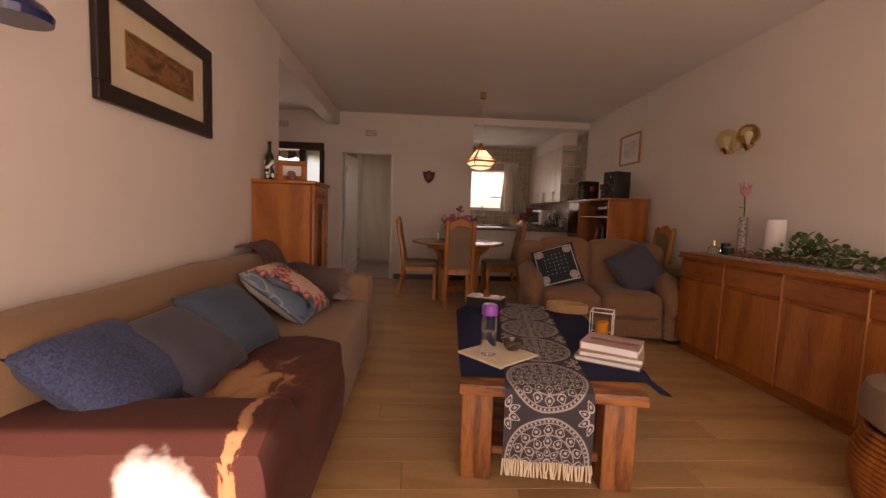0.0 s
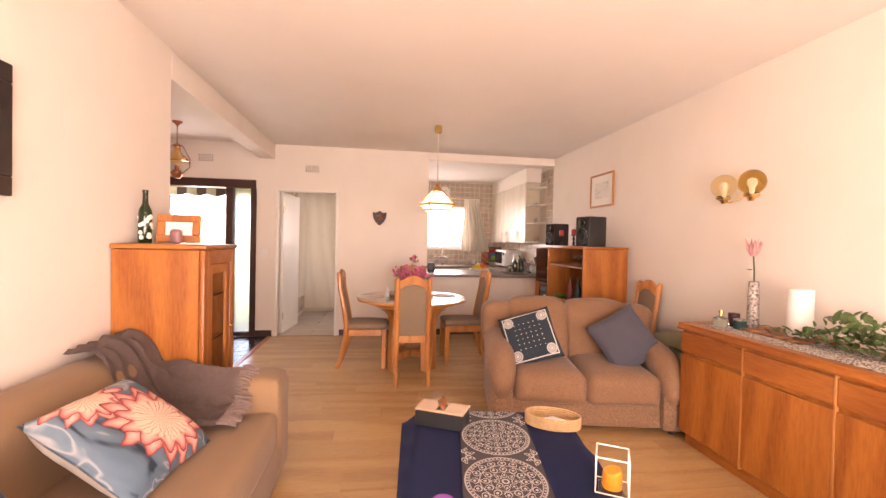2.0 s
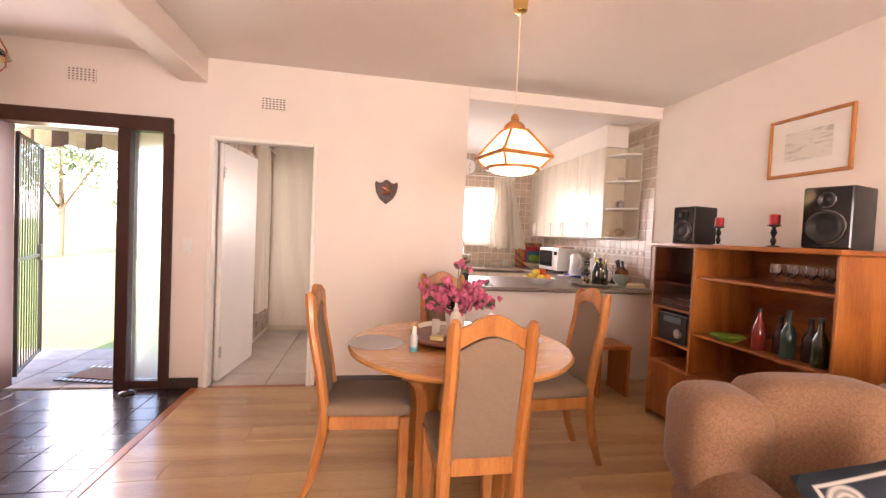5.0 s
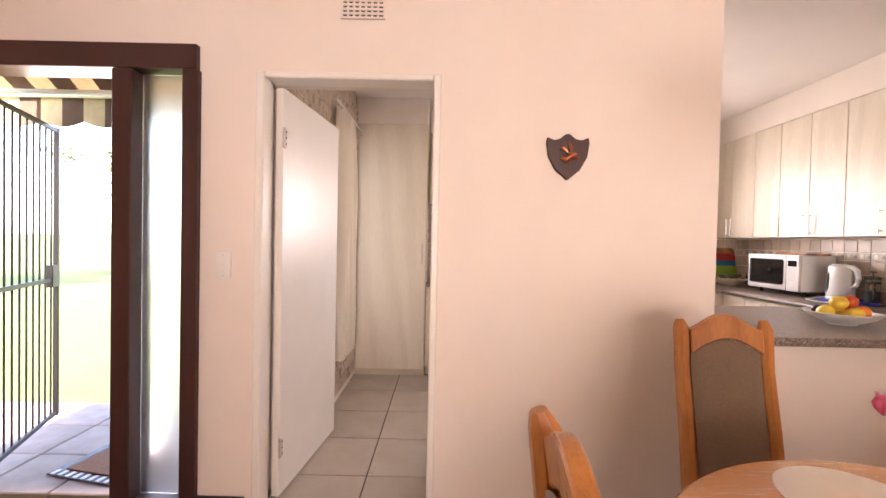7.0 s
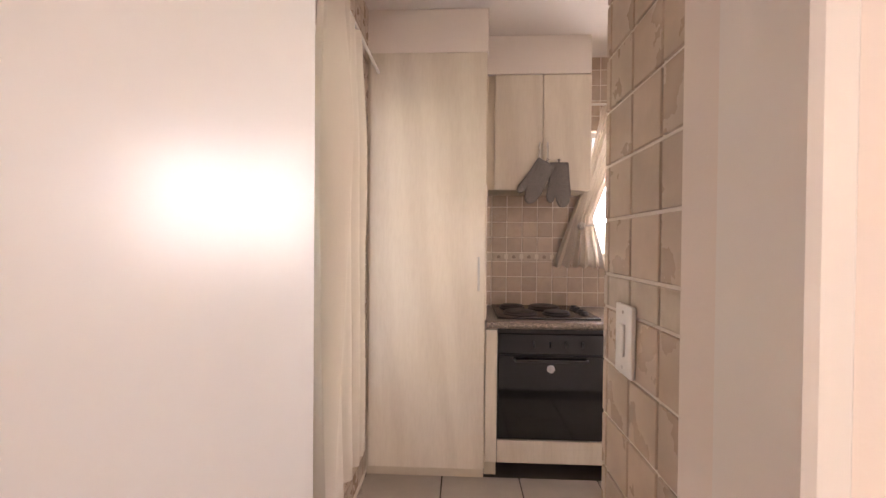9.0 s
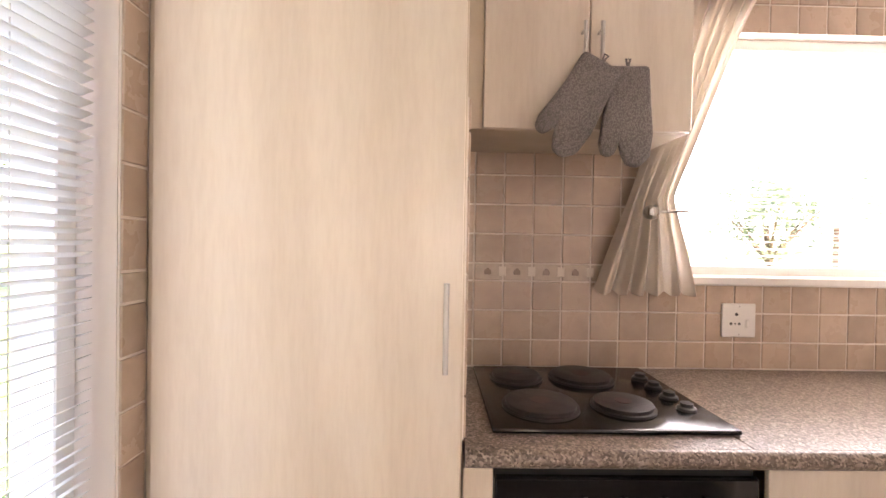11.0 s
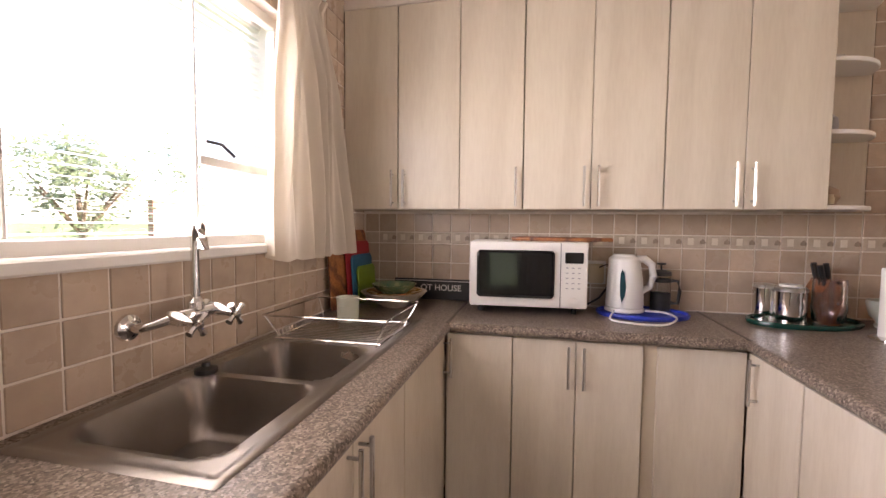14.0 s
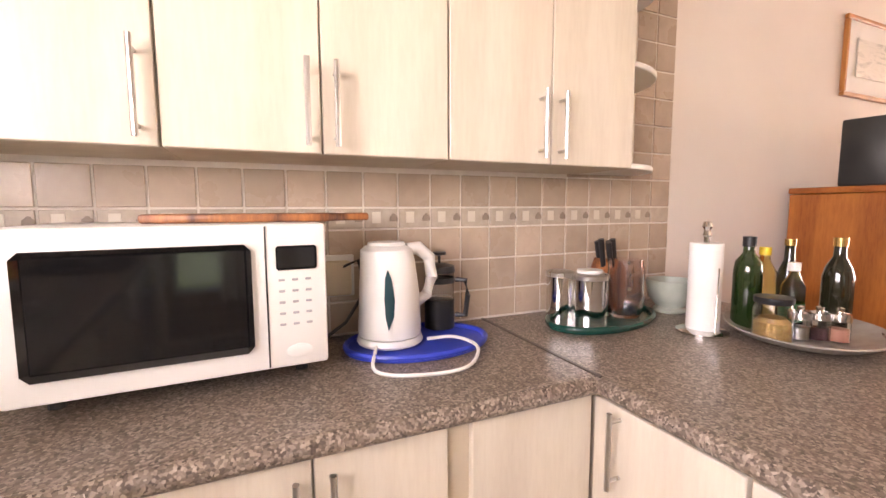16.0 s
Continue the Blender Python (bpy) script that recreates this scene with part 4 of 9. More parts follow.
def table_cloths():
    M_BLUE = fabric("royal_blue_cloth", (0.022, 0.035, 0.125), (0.014, 0.022, 0.085), 500, 6, sheen=0.1)
    bm = bmesh.new()
    n, g = 44, {}
    # a square cloth lying askew over the top
    for i in range(n + 1):
        for j in range(n + 1):
            u, w = (i / n - 0.5) * 0.90, (j / n - 0.5) * 1.42
            a = radians(5.5)
            x, y = u * math.cos(a) - w * math.sin(a) + 0.02, u * math.sin(a) + w * math.cos(a) + 0.05
            ox, oy = max(0, abs(x) - 0.385), max(0, abs(y) - 0.77)
            z = 0.453
            if ox or oy:
                o = max(ox, oy)
                z -= o * 0.45 + 0.010 * math.sin((x + y) * 30) * min(1, o * 12)
                x = math.copysign(min(abs(x), 0.385) + ox * 0.80, x)
                y = math.copysign(min(abs(y), 0.77) + oy * 0.80, y)
            g[i, j] = bm.verts.new((x, y, z + 0.0015 * noise.noise(Vector((x * 9, y * 9, 0)))))
    for i in range(n):
        for j in range(n):
            bm.faces.new((g[i, j], g[i + 1, j], g[i + 1, j + 1], g[i, j + 1]))
    bmesh.ops.solidify(bm, geom=bm.faces[:], thickness=0.003)
    solid("tablecloth", bm, M_BLUE, (1.10, -4.70, 0), "royal blue tablecloth lying askew on the coffee table", "tablecloth", rz=-9)
    # patterned runner: medallions in a row
    m, nt, b = base_mat("mandala_weave", 0.95)
    tc = nt.nodes.new("ShaderNodeTexCoord")
    uv = nt.nodes.new("ShaderNodeSeparateXYZ")
    nt.links.new(tc.outputs["UV"], uv.inputs[0])
    px = math_node(nt, "SUBTRACT", uv.outputs[0], 0.19)
    py = math_node(nt, "SUBTRACT", math_node(nt, "PINGPONG", uv.outputs[1], 0.19), 0.0)
    def outline(e, lo, hi):
        return ramp(nt, e, [(lo - 0.05, (0, 0, 0)), (lo, (1, 1, 1)), (hi, (1, 1, 1)), (hi + 0.05, (0, 0, 0))])
    def rim(r, a, b_):
        return ramp(nt, r, [(a - 0.0015, (0, 0, 0)), (a, (1, 1, 1)), (b_, (1, 1, 1)), (b_ + 0.0015, (0, 0, 0))])
    lace = None
    for cells, r0, hw, hl, turn in ((16, 0.136, 0.021, 0.020, 0.5), (12, 0.090, 0.019, 0.022, 0.5), (8, 0.045, 0.014, 0.020, 0.5)):
        e, r = petal_ring(nt, px, py, cells, r0, hw, hl, turn)
        d = mix(nt, 1.0, outline(e, 0.80, 1.0), ramp(nt, e, [(0.30, (1, 1, 1)), (0.40, (0, 0, 0))]), "LIGHTEN")
        lace = d if lace is None else mix(nt, 1.0, lace, d, "LIGHTEN")
    beads, _ = petal_ring(nt, px, py, 56, 0.169, 0.0068, 0.0055, 0.5)
    for d in (rim(r, 0.176, 0.180), rim(r, 0.158, 0.161), rim(r, 0.113, 0.1155), rim(r, 0.067, 0.069), rim(r, 0.010, 0.018), ramp(nt, beads, [(0.7, (1, 1, 1)), (0.9, (0, 0, 0))])):
        lace = mix(nt, 1.0, lace, d, "LIGHTEN")
    # leaf sprays fill the corners between the medallions
    qx = math_node(nt, "SUBTRACT", math_node(nt, "ABSOLUTE", px), 0.19)
    qy = math_node(nt, "SUBTRACT", py, 0.19)
    e, rq = petal_ring(nt, qx, qy, 8, 0.048, 0.016, 0.026, 0.0)
    spray = mix(nt, 1.0, outline(e, 0.72, 1.0), ramp(nt, e, [(0.30, (1, 1, 1)), (0.40, (0, 0, 0))]), "LIGHTEN")
    lace = mix(nt, ramp(nt, r, [(0.182, (0, 0, 0)), (0.183, (1, 1, 1))]), lace, spray)
    col = mix(nt, lace, (0.048, 0.043, 0.050), (0.43, 0.39, 0.37))
    nt.links.new(col, b.inputs["Base Color"])
    add_bump(nt, b, tex_noise(nt, coords(nt), 700, 2), 0.4)
    bm = bmesh.new()
    lay = bm.loops.layers.uv.new("uv")
    path = [(-0.795, 0.175), (-0.80, 0.25), (-0.803, 0.33), (-0.80, 0.40), (-0.785, 0.452), (-0.74, 0.463)] + [(-0.74 + k * 0.055, 0.4635) for k in range(1, 28)]
    rows, dist = [], 0.0
    for k, (y, z) in enumerate(path):
        if k:
            dist += math.hypot(y - path[k - 1][0], z - path[k - 1][1])
        rows.append([((-0.185 + 0.335 * i / 12 + 0.012 * (y + 0.8), y + (0.006 * math.sin(i * 1.1) if z < 0.44 else 0), z), (0.38 * i / 12, dist)) for i in range(13)])
    for off in (0.0, 0.003):
        vs = [[bm.verts.new((p[0], p[1] + (off if p[2] < 0.455 else 0), p[2] - (off if p[2] >= 0.455 else 0))) for p, _ in r_] for r_ in rows]
        for k in range(len(rows) - 1):
            for i in range(12):
                q = [(k, i), (k, i + 1), (k + 1, i + 1), (k + 1, i)]
                f = bm.faces.new([vs[c][d] for c, d in q])
                for l, (c, d) in zip(f.loops, q):
                    l[lay].uv = rows[c][d][1]
    run = thing("table_runner", (1.10, -4.70, 0), "grey and cream mandala-patterned table runner with fringe", "table runner", rz=-9)
    part("cloth", bm, m, run)
    fr = bmesh.new()
    for k in range(40):
        x = -0.183 + k * 0.0085
        tube([(x, -0.795, 0.178), (x + random.uniform(-0.004, 0.004), -0.797, 0.15), (x + random.uniform(-0.008, 0.008), -0.80, 0.115)], 0.0035, 5, bm=fr)
    part("fringe", fr, M_CREAM, run)


table_cloths()


def buffet():
    s = thing("sideboard", (2.74, -3.49, 0), "long golden oak sideboard with four doors and drawers", "sideboard")
    # local: x 0 front to 0.5 wall; y 0 far end to -1.9
    L = 2.05
    part("plinth", box(0.025, 0.49, -L + 0.02, -0.02, 0.0, 0.075, 0.003), M_OAK_Y, s)
    part("body", box(0.0, 0.495, -L, 0.0, 0.077, 0.80, 0.004), M_OAK, s)
    bm = prism([(-0.025, 0.0), (-0.032, 0.012), (-0.018, 0.03), (-0.022, 0.046), (0.495, 0.046), (0.495, 0.0)], L + 0.05, m=Matrix(((1, 0, 0, 0), (0, 0, -1, 0.025), (0, 1, 0, 0.802), (0, 0, 0, 1))))
    part("top", bm, M_OAK_Y, s, "moulded oak top")
    w = L / 4
    for k in range(4):
        y1, y0 = -k * w - 0.006, -(k + 1) * w + 0.006
        part("drawer_front", box(-0.018, -0.002, y0, y1, 0.655, 0.785, 0.004), M_OAK_Y, s)
        # lower edge of each drawer scooped as a grip
        gr = prism([(y0 + 0.13, 0.655), (y0 + 0.18, 0.640), (y1 - 0.18, 0.640), (y1 - 0.13, 0.655)], 0.018, m=Matrix(((0, 0, 1, -0.022), (1, 0, 0, 0), (0, 1, 0, 0), (0, 0, 0, 1))))
        d = part("door", box(-0.018, -0.002, y0, y1, 0.095, 0.632, 0.004), M_OAK, s)
        part("grip", gr, M_OAK_Y, s)
    for k in range(1, 4):
        part("divider_strip", box(-0.021, -0.0, -k * w - 0.005, -k * w + 0.005, 0.08, 0.80, 0.001), M_PINE, s)


buffet()


def glass_cabinet():
    s = thing("display_cabinet", (-0.852, -3.615, 0), "golden oak display cabinet with one glass door", "cabinet")
    W, D, H = 0.48, 0.50, 1.33
    part("side_panel", box(0.0, W - 0.03, 0.0, 0.02, 0.0, H - 0.03, 0.003), M_OAK, s)
    part("side_panel", box(0.0, W - 0.03, D - 0.02, D, 0.0, H - 0.03, 0.003), M_OAK, s)
    part("back_panel", box(0.0, 0.012, 0.022, D - 0.022, 0.02, H - 0.03), M_OAK, s)
    part("top", box(-0.004, W + 0.012, -0.014, D + 0.014, H - 0.028, H, 0.008, 2), M_OAK_X, s)
    part("bottom", box(0.014, W - 0.03, 0.022, D - 0.022, 0.05, 0.09, 0.003), M_OAK, s)
    for z in (0.42, 0.72, 1.0):
        part("shelf", box(0.016, W - 0.06, 0.024, D - 0.024, z, z + 0.008, 0.001), glass("shelf_glass", (0.9, 0.97, 0.95)), s, "glass shelf")
    for y0, y1 in ((0.0, 0.075), (D - 0.075, D)):
        part("post", box(W - 0.028, W, y0, y1, 0.0, H - 0.03, 0.008, 2), M_OAK, s)
    part("rail", box(W - 0.028, W, 0.077, D - 0.077, H - 0.115, H - 0.03, 0.004), M_OAK_Y, s)
    d = part("door", box(W - 0.024, W - 0.004, 0.079, 0.135, 0.06, H - 0.118, 0.003), M_OAK, s)
    for b in (box(W - 0.024, W - 0.004, D - 0.135, D - 0.079, 0.06, H - 0.118, 0.003),
              box(W - 0.024, W - 0.004, 0.137, D - 0.137, H - 0.175, H - 0.118, 0.003),
              box(W - 0.024, W - 0.004, 0.137, D - 0.137, 0.06, 0.15, 0.003)):
        part("door_frame", b, M_OAK, d)
    p = part("pane", box(W - 0.016, W - 0.012, 0.137, D - 0.137, 0.152, H - 0.177), M_PANE, d)
    p.visible_shadow = False
    part("knob", lathe([(0.006, 0), (0.006, 0.012), (0.013, 0.018), (0.012, 0.026), (0, 0.03)], 14, m=pose(W - 0.004, D - 0.105, 0.80, 0, 90, 0)), M_BRASS, d)


glass_cabinet()


def wall_unit():
    s = thing("wall_unit", (2.70, -2.065, 0), "orange oak wall unit with open niches and glass door", "wall unit")
    # local: x 0 front to 0.49 wall; y 0 near side to 1.55
    L, D, H = 1.345, 0.50, 1.36
    part("side_panel", box(0.0, D, 0.0, 0.02, 0.0, H - 0.03, 0.003), M_OAK, s)
    part("side_panel", box(0.0, D, L - 0.02, L, 0.0, H - 0.03, 0.003), M_OAK, s)
    part("side_panel", box(0.0, D - 0.014, 0.92, 0.94, 0.45, H - 0.03, 0.003), M_OAK, s)
    part("back_panel", box(D - 0.012, D, 0.022, L - 0.022, 0.0, H - 0.03), M_OAK_Y, s)
    part("top", box(-0.02, D, -0.015, L + 0.015, H - 0.028, H, 0.006, 2), M_OAK_Y, s)
    for z, y0, y1 in ((1.12, 0.022, 0.918), (0.72, 0.022, 0.918), (1.05, 0.942, L - 0.022), (0.86, 0.942, L - 0.022), (0.60, 0.942, L - 0.022)):
        part("shelf", box(0.02, D - 0.014, y0, y1, z, z + 0.018, 0.002), M_OAK_Y, s)
    part("base", box(0.004, D - 0.014, 0.022, L - 0.022, 0.04, 0.45, 0.002), M_OAK, s)
    for y0, y1 in ((0.024, 0.465), (0.471, 0.92), (0.926, L - 0.024)):
        d = part("door", box(-0.014, 0.002, y0, y1, 0.06, 0.44, 0.004), M_OAK, s)
        part("handle", lathe([(0.006, 0), (0.012, 0.015), (0, 0.022)], 10, m=pose(-0.014, y1 - 0.05, 0.33, 0, -90, 0)), M_BRASS, d)
    d = part("glass_door", box(-0.006, -0.001, 0.942, L - 0.022, 0.88, H - 0.034), thin_glass("smoked_glass", (0.55, 0.42, 0.36)), s, "smoked glass door")
    d.visible_shadow = False


wall_unit()


def dining_table():
    t = thing("dining_table", (0.975, -1.47, 0), "round light wooden dining table on a panel pedestal", "dining table")
    part("tabletop", lathe([(0.0, 0.715), (0.56, 0.715), (0.60, 0.728), (0.605, 0.742), (0.595, 0.752), (0.0, 0.752)], 56, cap=False), M_TABLE, t)
    part("apron", lathe([(0.40, 0.66), (0.41, 0.665), (0.41, 0.714), (0.40, 0.714)], 40), M_PINE, t)
    for a in (45, 135, 225, 315):
        m = pose(0, 0, 0, 0, 0, a)
        out = [(0.235, 0.0), (0.325, 0.0), (0.325, 0.50), (0.345, 0.58), (0.40, 0.635), (0.46, 0.66), (0.10, 0.66), (0.17, 0.63), (0.22, 0.57), (0.235, 0.50)]
        part("leg", prism(out, 0.075, m=m @ Matrix(((1, 0, 0, 0), (0, 0, -1, 0.0375), (0, 1, 0, 0), (0, 0, 0, 1))), bev=0.006), M_PINE, t)
        part("stretcher", box(0.037, 0.234, -0.03, 0.03, 0.10, 0.17, 0.005, m=m), M_PINE, t)
    part("hub", box(-0.036, 0.036, -0.036, 0.036, 0.095, 0.175, 0.005, m=pose(0, 0, 0, 0, 0, 45)), M_PINE, t)


dining_table()


def dining_chair(place, rz):
    c = thing("dining_chair", place, "wooden dining chair with tall upholstered back and seat", "chair", "chairs of the dining set", rz)
    # front of the seat towards +y, back at -y
    for sx in (-1, 1):
        pts = [(sx * 0.152, -0.31, 0.0), (sx * 0.152, -0.265, 0.12), (sx * 0.152, -0.225, 0.30), (sx * 0.152, -0.215, 0.46), (sx * 0.152, -0.245, 0.65), (sx * 0.152, -0.285, 0.85), (sx * 0.152, -0.30, 1.00), (sx * 0.152, -0.312, 1.03)]
        bm = tube(pts, [0.020, 0.023, 0.027, 0.028, 0.027, 0.026, 0.027, 0.015], 8)
        part("back_post", bm, M_PINE, c)
        part("leg", prism([(-0.022, 0), (0.022, 0), (0.03, 0.42), (-0.03, 0.42)], 0.05, m=Matrix(((1, 0, 0, sx * 0.152), (0, 0, 1, 0.16), (0, 1, 0, 0), (0, 0, 0, 1))), bev=0.006), M_PINE, c)
        part("side_rail", box(sx * 0.152 - 0.014, sx * 0.152 + 0.014, -0.19, 0.158, 0.35, 0.42, 0.004), M_PINE, c)
    part("front_rail", box(-0.122, 0.122, 0.17, 0.20, 0.35, 0.42, 0.004), M_PINE, c)
    part("back_rail", box(-0.125, 0.125, -0.235, -0.205, 0.40, 0.47, 0.004), M_PINE, c)
    part("seat", soft_box(0.36, 0.44, 0.075, 0.03, 8, 0.015, 0.002, 1, m=pose(0, -0.005, 0.415)), M_GREYUPH, c)
    # crest: a raised, arched top rail
    n = 18
    out = [(-0.130 + 0.260 * i / n, 1.00 + 0.055 * math.sin(math.pi * i / n) ** 1.5) for i in range(n + 1)]
    low = [(-0.130 + 0.260 * i / n, 0.915 + 0.055 * math.sin(math.pi * i / n)) for i in range(n, -1, -1)]
    tilt = Matrix(((1, 0, 0, 0), (0, -0.16, 1, -0.148), (0, 1, 0.0, 0), (0, 0, 0, 1)))
    part("crest_rail", prism(out + low, 0.03, m=tilt, bev=0.004), M_PINE, c)
    bm = bmesh.new()
    rows = 12
    for face in (0, 1):
        g = []
        for j in range(rows + 1):
            row = []
            for i in range(n + 1):
                x = -0.126 + 0.252 * i / n
                top = 0.915 + 0.05 * math.sin(math.pi * i / n)
                z = 0.475 + (top - 0.475) * j / rows
                yb = np.interp(z, [0.46, 0.65, 0.85, 1.03], [-0.215, -0.245, -0.285, -0.30])
                bulge = 0.012 * (1 - (2 * i / n - 1) ** 4) * (1 - (2 * j / rows - 1) ** 4)
                row.append(bm.verts.new((x, yb + (0.012 + bulge if face else -0.012 - bulge * 0.6), z)))
            g.append(row)
        for a, b in zip(g, g[1:]):
            for i in range(n):
                bm.faces.new((a[i], a[i + 1], b[i + 1], b[i]))
    part("backrest", bm, M_GREYUPH, c)
    return c


chair = dining_chair((0.93, -1.915, 0), 0)
copy_thing(chair, pose(0.495, -1.45, 0, 0, 0, -93))
copy_thing(chair, pose(1.565, -1.29, 0, 0, 0, 92))
copy_thing(chair, pose(1.055, -0.73, 0, 0, 0, 180))
copy_thing(chair, pose(2.90, -2.43, 0, 0, 0, 90))

# ---- kitchen ----
def granite():
    m, nt, b = base_mat("speckled_worktop", 0.34)
    v = coords(nt)
    vo = nt.nodes.new("ShaderNodeTexVoronoi")
    vo.inputs["Scale"].default_value = 210
    nt.links.new(v, vo.inputs["Vector"])
    sep = nt.nodes.new("ShaderNodeSeparateColor")
    nt.links.new(vo.outputs["Color"], sep.inputs[0])
    col = ramp(nt, sep.outputs[0], [(0.0, (0.050, 0.036, 0.026)), (0.25, (0.115, 0.088, 0.066)), (0.5, (0.20, 0.157, 0.124)), (0.75, (0.43, 0.36, 0.295)), (1.0, (0.155, 0.12, 0.094))])
    col = mix(nt, ramp(nt, tex_noise(nt, v, 60, 3), [(0.4, (0,) * 3), (0.6, (0.45,) * 3)]), col, (0.17, 0.132, 0.103))
    nt.links.new(col, b.inputs["Base Color"])
    add_bump(nt, b, sep.outputs[1], 0.05)
    return m


M_TOP = granite()


def bar_handle(parent, x, y, z, length, facing):
    """A straight bar on two posts; facing is the way out of the door."""
    d = Vector(facing)
    h = part("handle", tube([Vector((x, y, z)) + d * 0.032, Vector((x, y, z + length)) + d * 0.032], 0.006, 10), M_STEEL, parent, "brushed steel bar handle")
    for k in (0.12, 0.88):
        part("post", tube([Vector((x, y, z + length * k)), Vector((x, y, z + length * k)) + d * 0.03], 0.0045, 8), M_STEEL, h)


def unit(name, label, x0, x1, y0, y1, z0, z1, face, doors, group, plinth=0.0):
    """A cabinet: carcass and doors on one face. doors: (from, to, low, high, handle place or None, handle foot, length)."""
    c = thing(name, (0, 0, 0), label, "cabinet", group)
    part("body", box(x0, x1, y0, y1, z0, z1, 0.002), M_CABEDGE, c)
    for a, b, lo, hi, hp, hz, hl in doors:
        if face == "-y":
            d = part("door", box(a, b, y0 - 0.018, y0 - 0.001, lo, hi, 0.002), M_CAB, c)
            if hp is not None:
                bar_handle(d, hp, y0 - 0.018, hz, hl, (0, -1, 0))
        elif face == "-x":
            d = part("door", box(x0 - 0.018, x0 - 0.001, a, b, lo, hi, 0.002), M_CAB, c)
            if hp is not None:
                bar_handle(d, x0 - 0.018, hp, hz, hl, (-1, 0, 0))
        else:
            d = part("door", box(a, b, y1 + 0.001, y1 + 0.018, lo, hi, 0.002), M_CAB, c)
            if hp is not None:
                bar_handle(d, hp, y1 + 0.018, hz, hl, (0, 1, 0))
    if plinth:
        if face == "-y":
            part("plinth", box(x0, x1, y0 + 0.04, y0 + 0.055, 0.0, z0 - 0.002), M_CABEDGE, c)
        elif face == "-x":
            part("plinth", box(x0 + 0.04, x0 + 0.055, y0, y1, 0.0, z0 - 0.002), M_CABEDGE, c)
        else:
            part("plinth", box(x0, x1, y1 - 0.055, y1 - 0.04, 0.0, z0 - 0.002), M_CABEDGE, c)
    return c


FN = 2.085      # front of the units under the window
FE = 2.735      # front of the units along the east wall
FS = 0.885      # front of the units of the peninsula
unit("tall_cupboard", "tall pale oak broom cupboard with one door", XK + 0.004, -0.125, 2.05, YK - 0.012, 0.07, 2.39, "-y", [(-0.775, -0.13, 0.075, 2.388, -0.165, 1.075, 0.185)], "kitchen units", 0.07)
unit("base_cabinet", "narrow pale oak filler unit beside the oven", -0.12, -0.052, FN, YK - 0.012, 0.09, 0.856, "-y", [(-0.12, -0.054, 0.1, 0.85, None, 0, 0)], "kitchen units", 0.09)
unit("base_cabinet", "pale oak base cabinet with two doors beside the oven", 0.56, 1.36, FN, YK - 0.012, 0.09, 0.72, "-y", [(0.562, 0.980, 0.1, 0.85, 0.955, 0.665, 0.17), (0.984, 1.358, 0.1, 0.85, 1.010, 0.665, 0.17)], "kitchen units", 0.09)
unit("base_cabinet", "pale oak sink cabinet with two doors", 1.362, 2.16, FN, YK - 0.012, 0.09, 0.70, "-y", [(1.364, 1.792, 0.1, 0.85, 1.765, 0.665, 0.17), (1.796, 2.158, 0.1, 0.85, 1.825, 0.665, 0.17)], "kitchen units", 0.09)
unit("corner_cabinet", "pale oak corner cabinet beside the sink", 2.162, 3.235, FN, YK - 0.012, 0.09, 0.70, "-y", [(2.164, 2.73, 0.1, 0.85, 2.70, 0.66, 0.17)], "kitchen units", 0.09)
unit("base_cabinet", "pale oak base cabinet with blind panel by the corner", FE, 3.235, 1.775, FN - 0.022, 0.09, 0.856, "-x", [(1.777, FN - 0.03, 0.1, 0.85, None, 0, 0)], "kitchen units", 0.09)
unit("base_cabinet", "pale oak base cabinet with two doors under the microwave", FE, 3.235, 1.265, 1.773, 0.09, 0.856, "-x", [(1.522, 1.772, 0.1, 0.85, 1.55, 0.66, 0.17), (1.268, 1.518, 0.1, 0.85, 1.49, 0.66, 0.17)], "kitchen units", 0.09)
unit("base_cabinet", "pale oak base cabinet with set-back door in the corner", FE, 3.235, FS + 0.022, 1.263, 0.09, 0.856, "-x", [(FS + 0.024, 1.215, 0.1, 0.85, None, 0, 0)], "kitchen units", 0.09)
unit("corner_cabinet", "pale oak corner cabinet of the peninsula", 2.384, 3.235, 0.16, FS, 0.09, 0.856, "+y", [(2.388, 2.715, 0.1, 0.85, 2.64, 0.675, 0.17)], "kitchen units", 0.09)
unit("drawer_unit", "pale oak peninsula cabinet with one door", 1.902, 2.382, 0.16, FS, 0.09, 0.856, "+y", [(1.905, 2.380, 0.1, 0.85, 1.925, 0.675, 0.18)], "kitchen units", 0.09)
drawers = unit("drawer_unit", "pale oak peninsula drawer unit with four drawers", 1.32, 1.90, 0.16, FS, 0.09, 0.856, "+y", [], "kitchen units", 0.09)
for lo, hi in ((0.1, 0.285), (0.289, 0.475), (0.479, 0.735), (0.739, 0.85)):
    d = part("drawer_front", box(1.323, 1.897, FS + 0.001, FS + 0.018, lo, hi, 0.002), M_CAB, drawers)
    h = part("handle", tube([(1.52, FS + 0.05, (lo + hi) / 2), (1.70, FS + 0.05, (lo + hi) / 2)], 0.006, 10), M_STEEL, d, "brushed steel bar handle")
    for x in (1.54, 1.68):
        part("post", tube([(x, FS + 0.018, (lo + hi) / 2), (x, FS + 0.048, (lo + hi) / 2)], 0.0045, 8), M_STEEL, h)

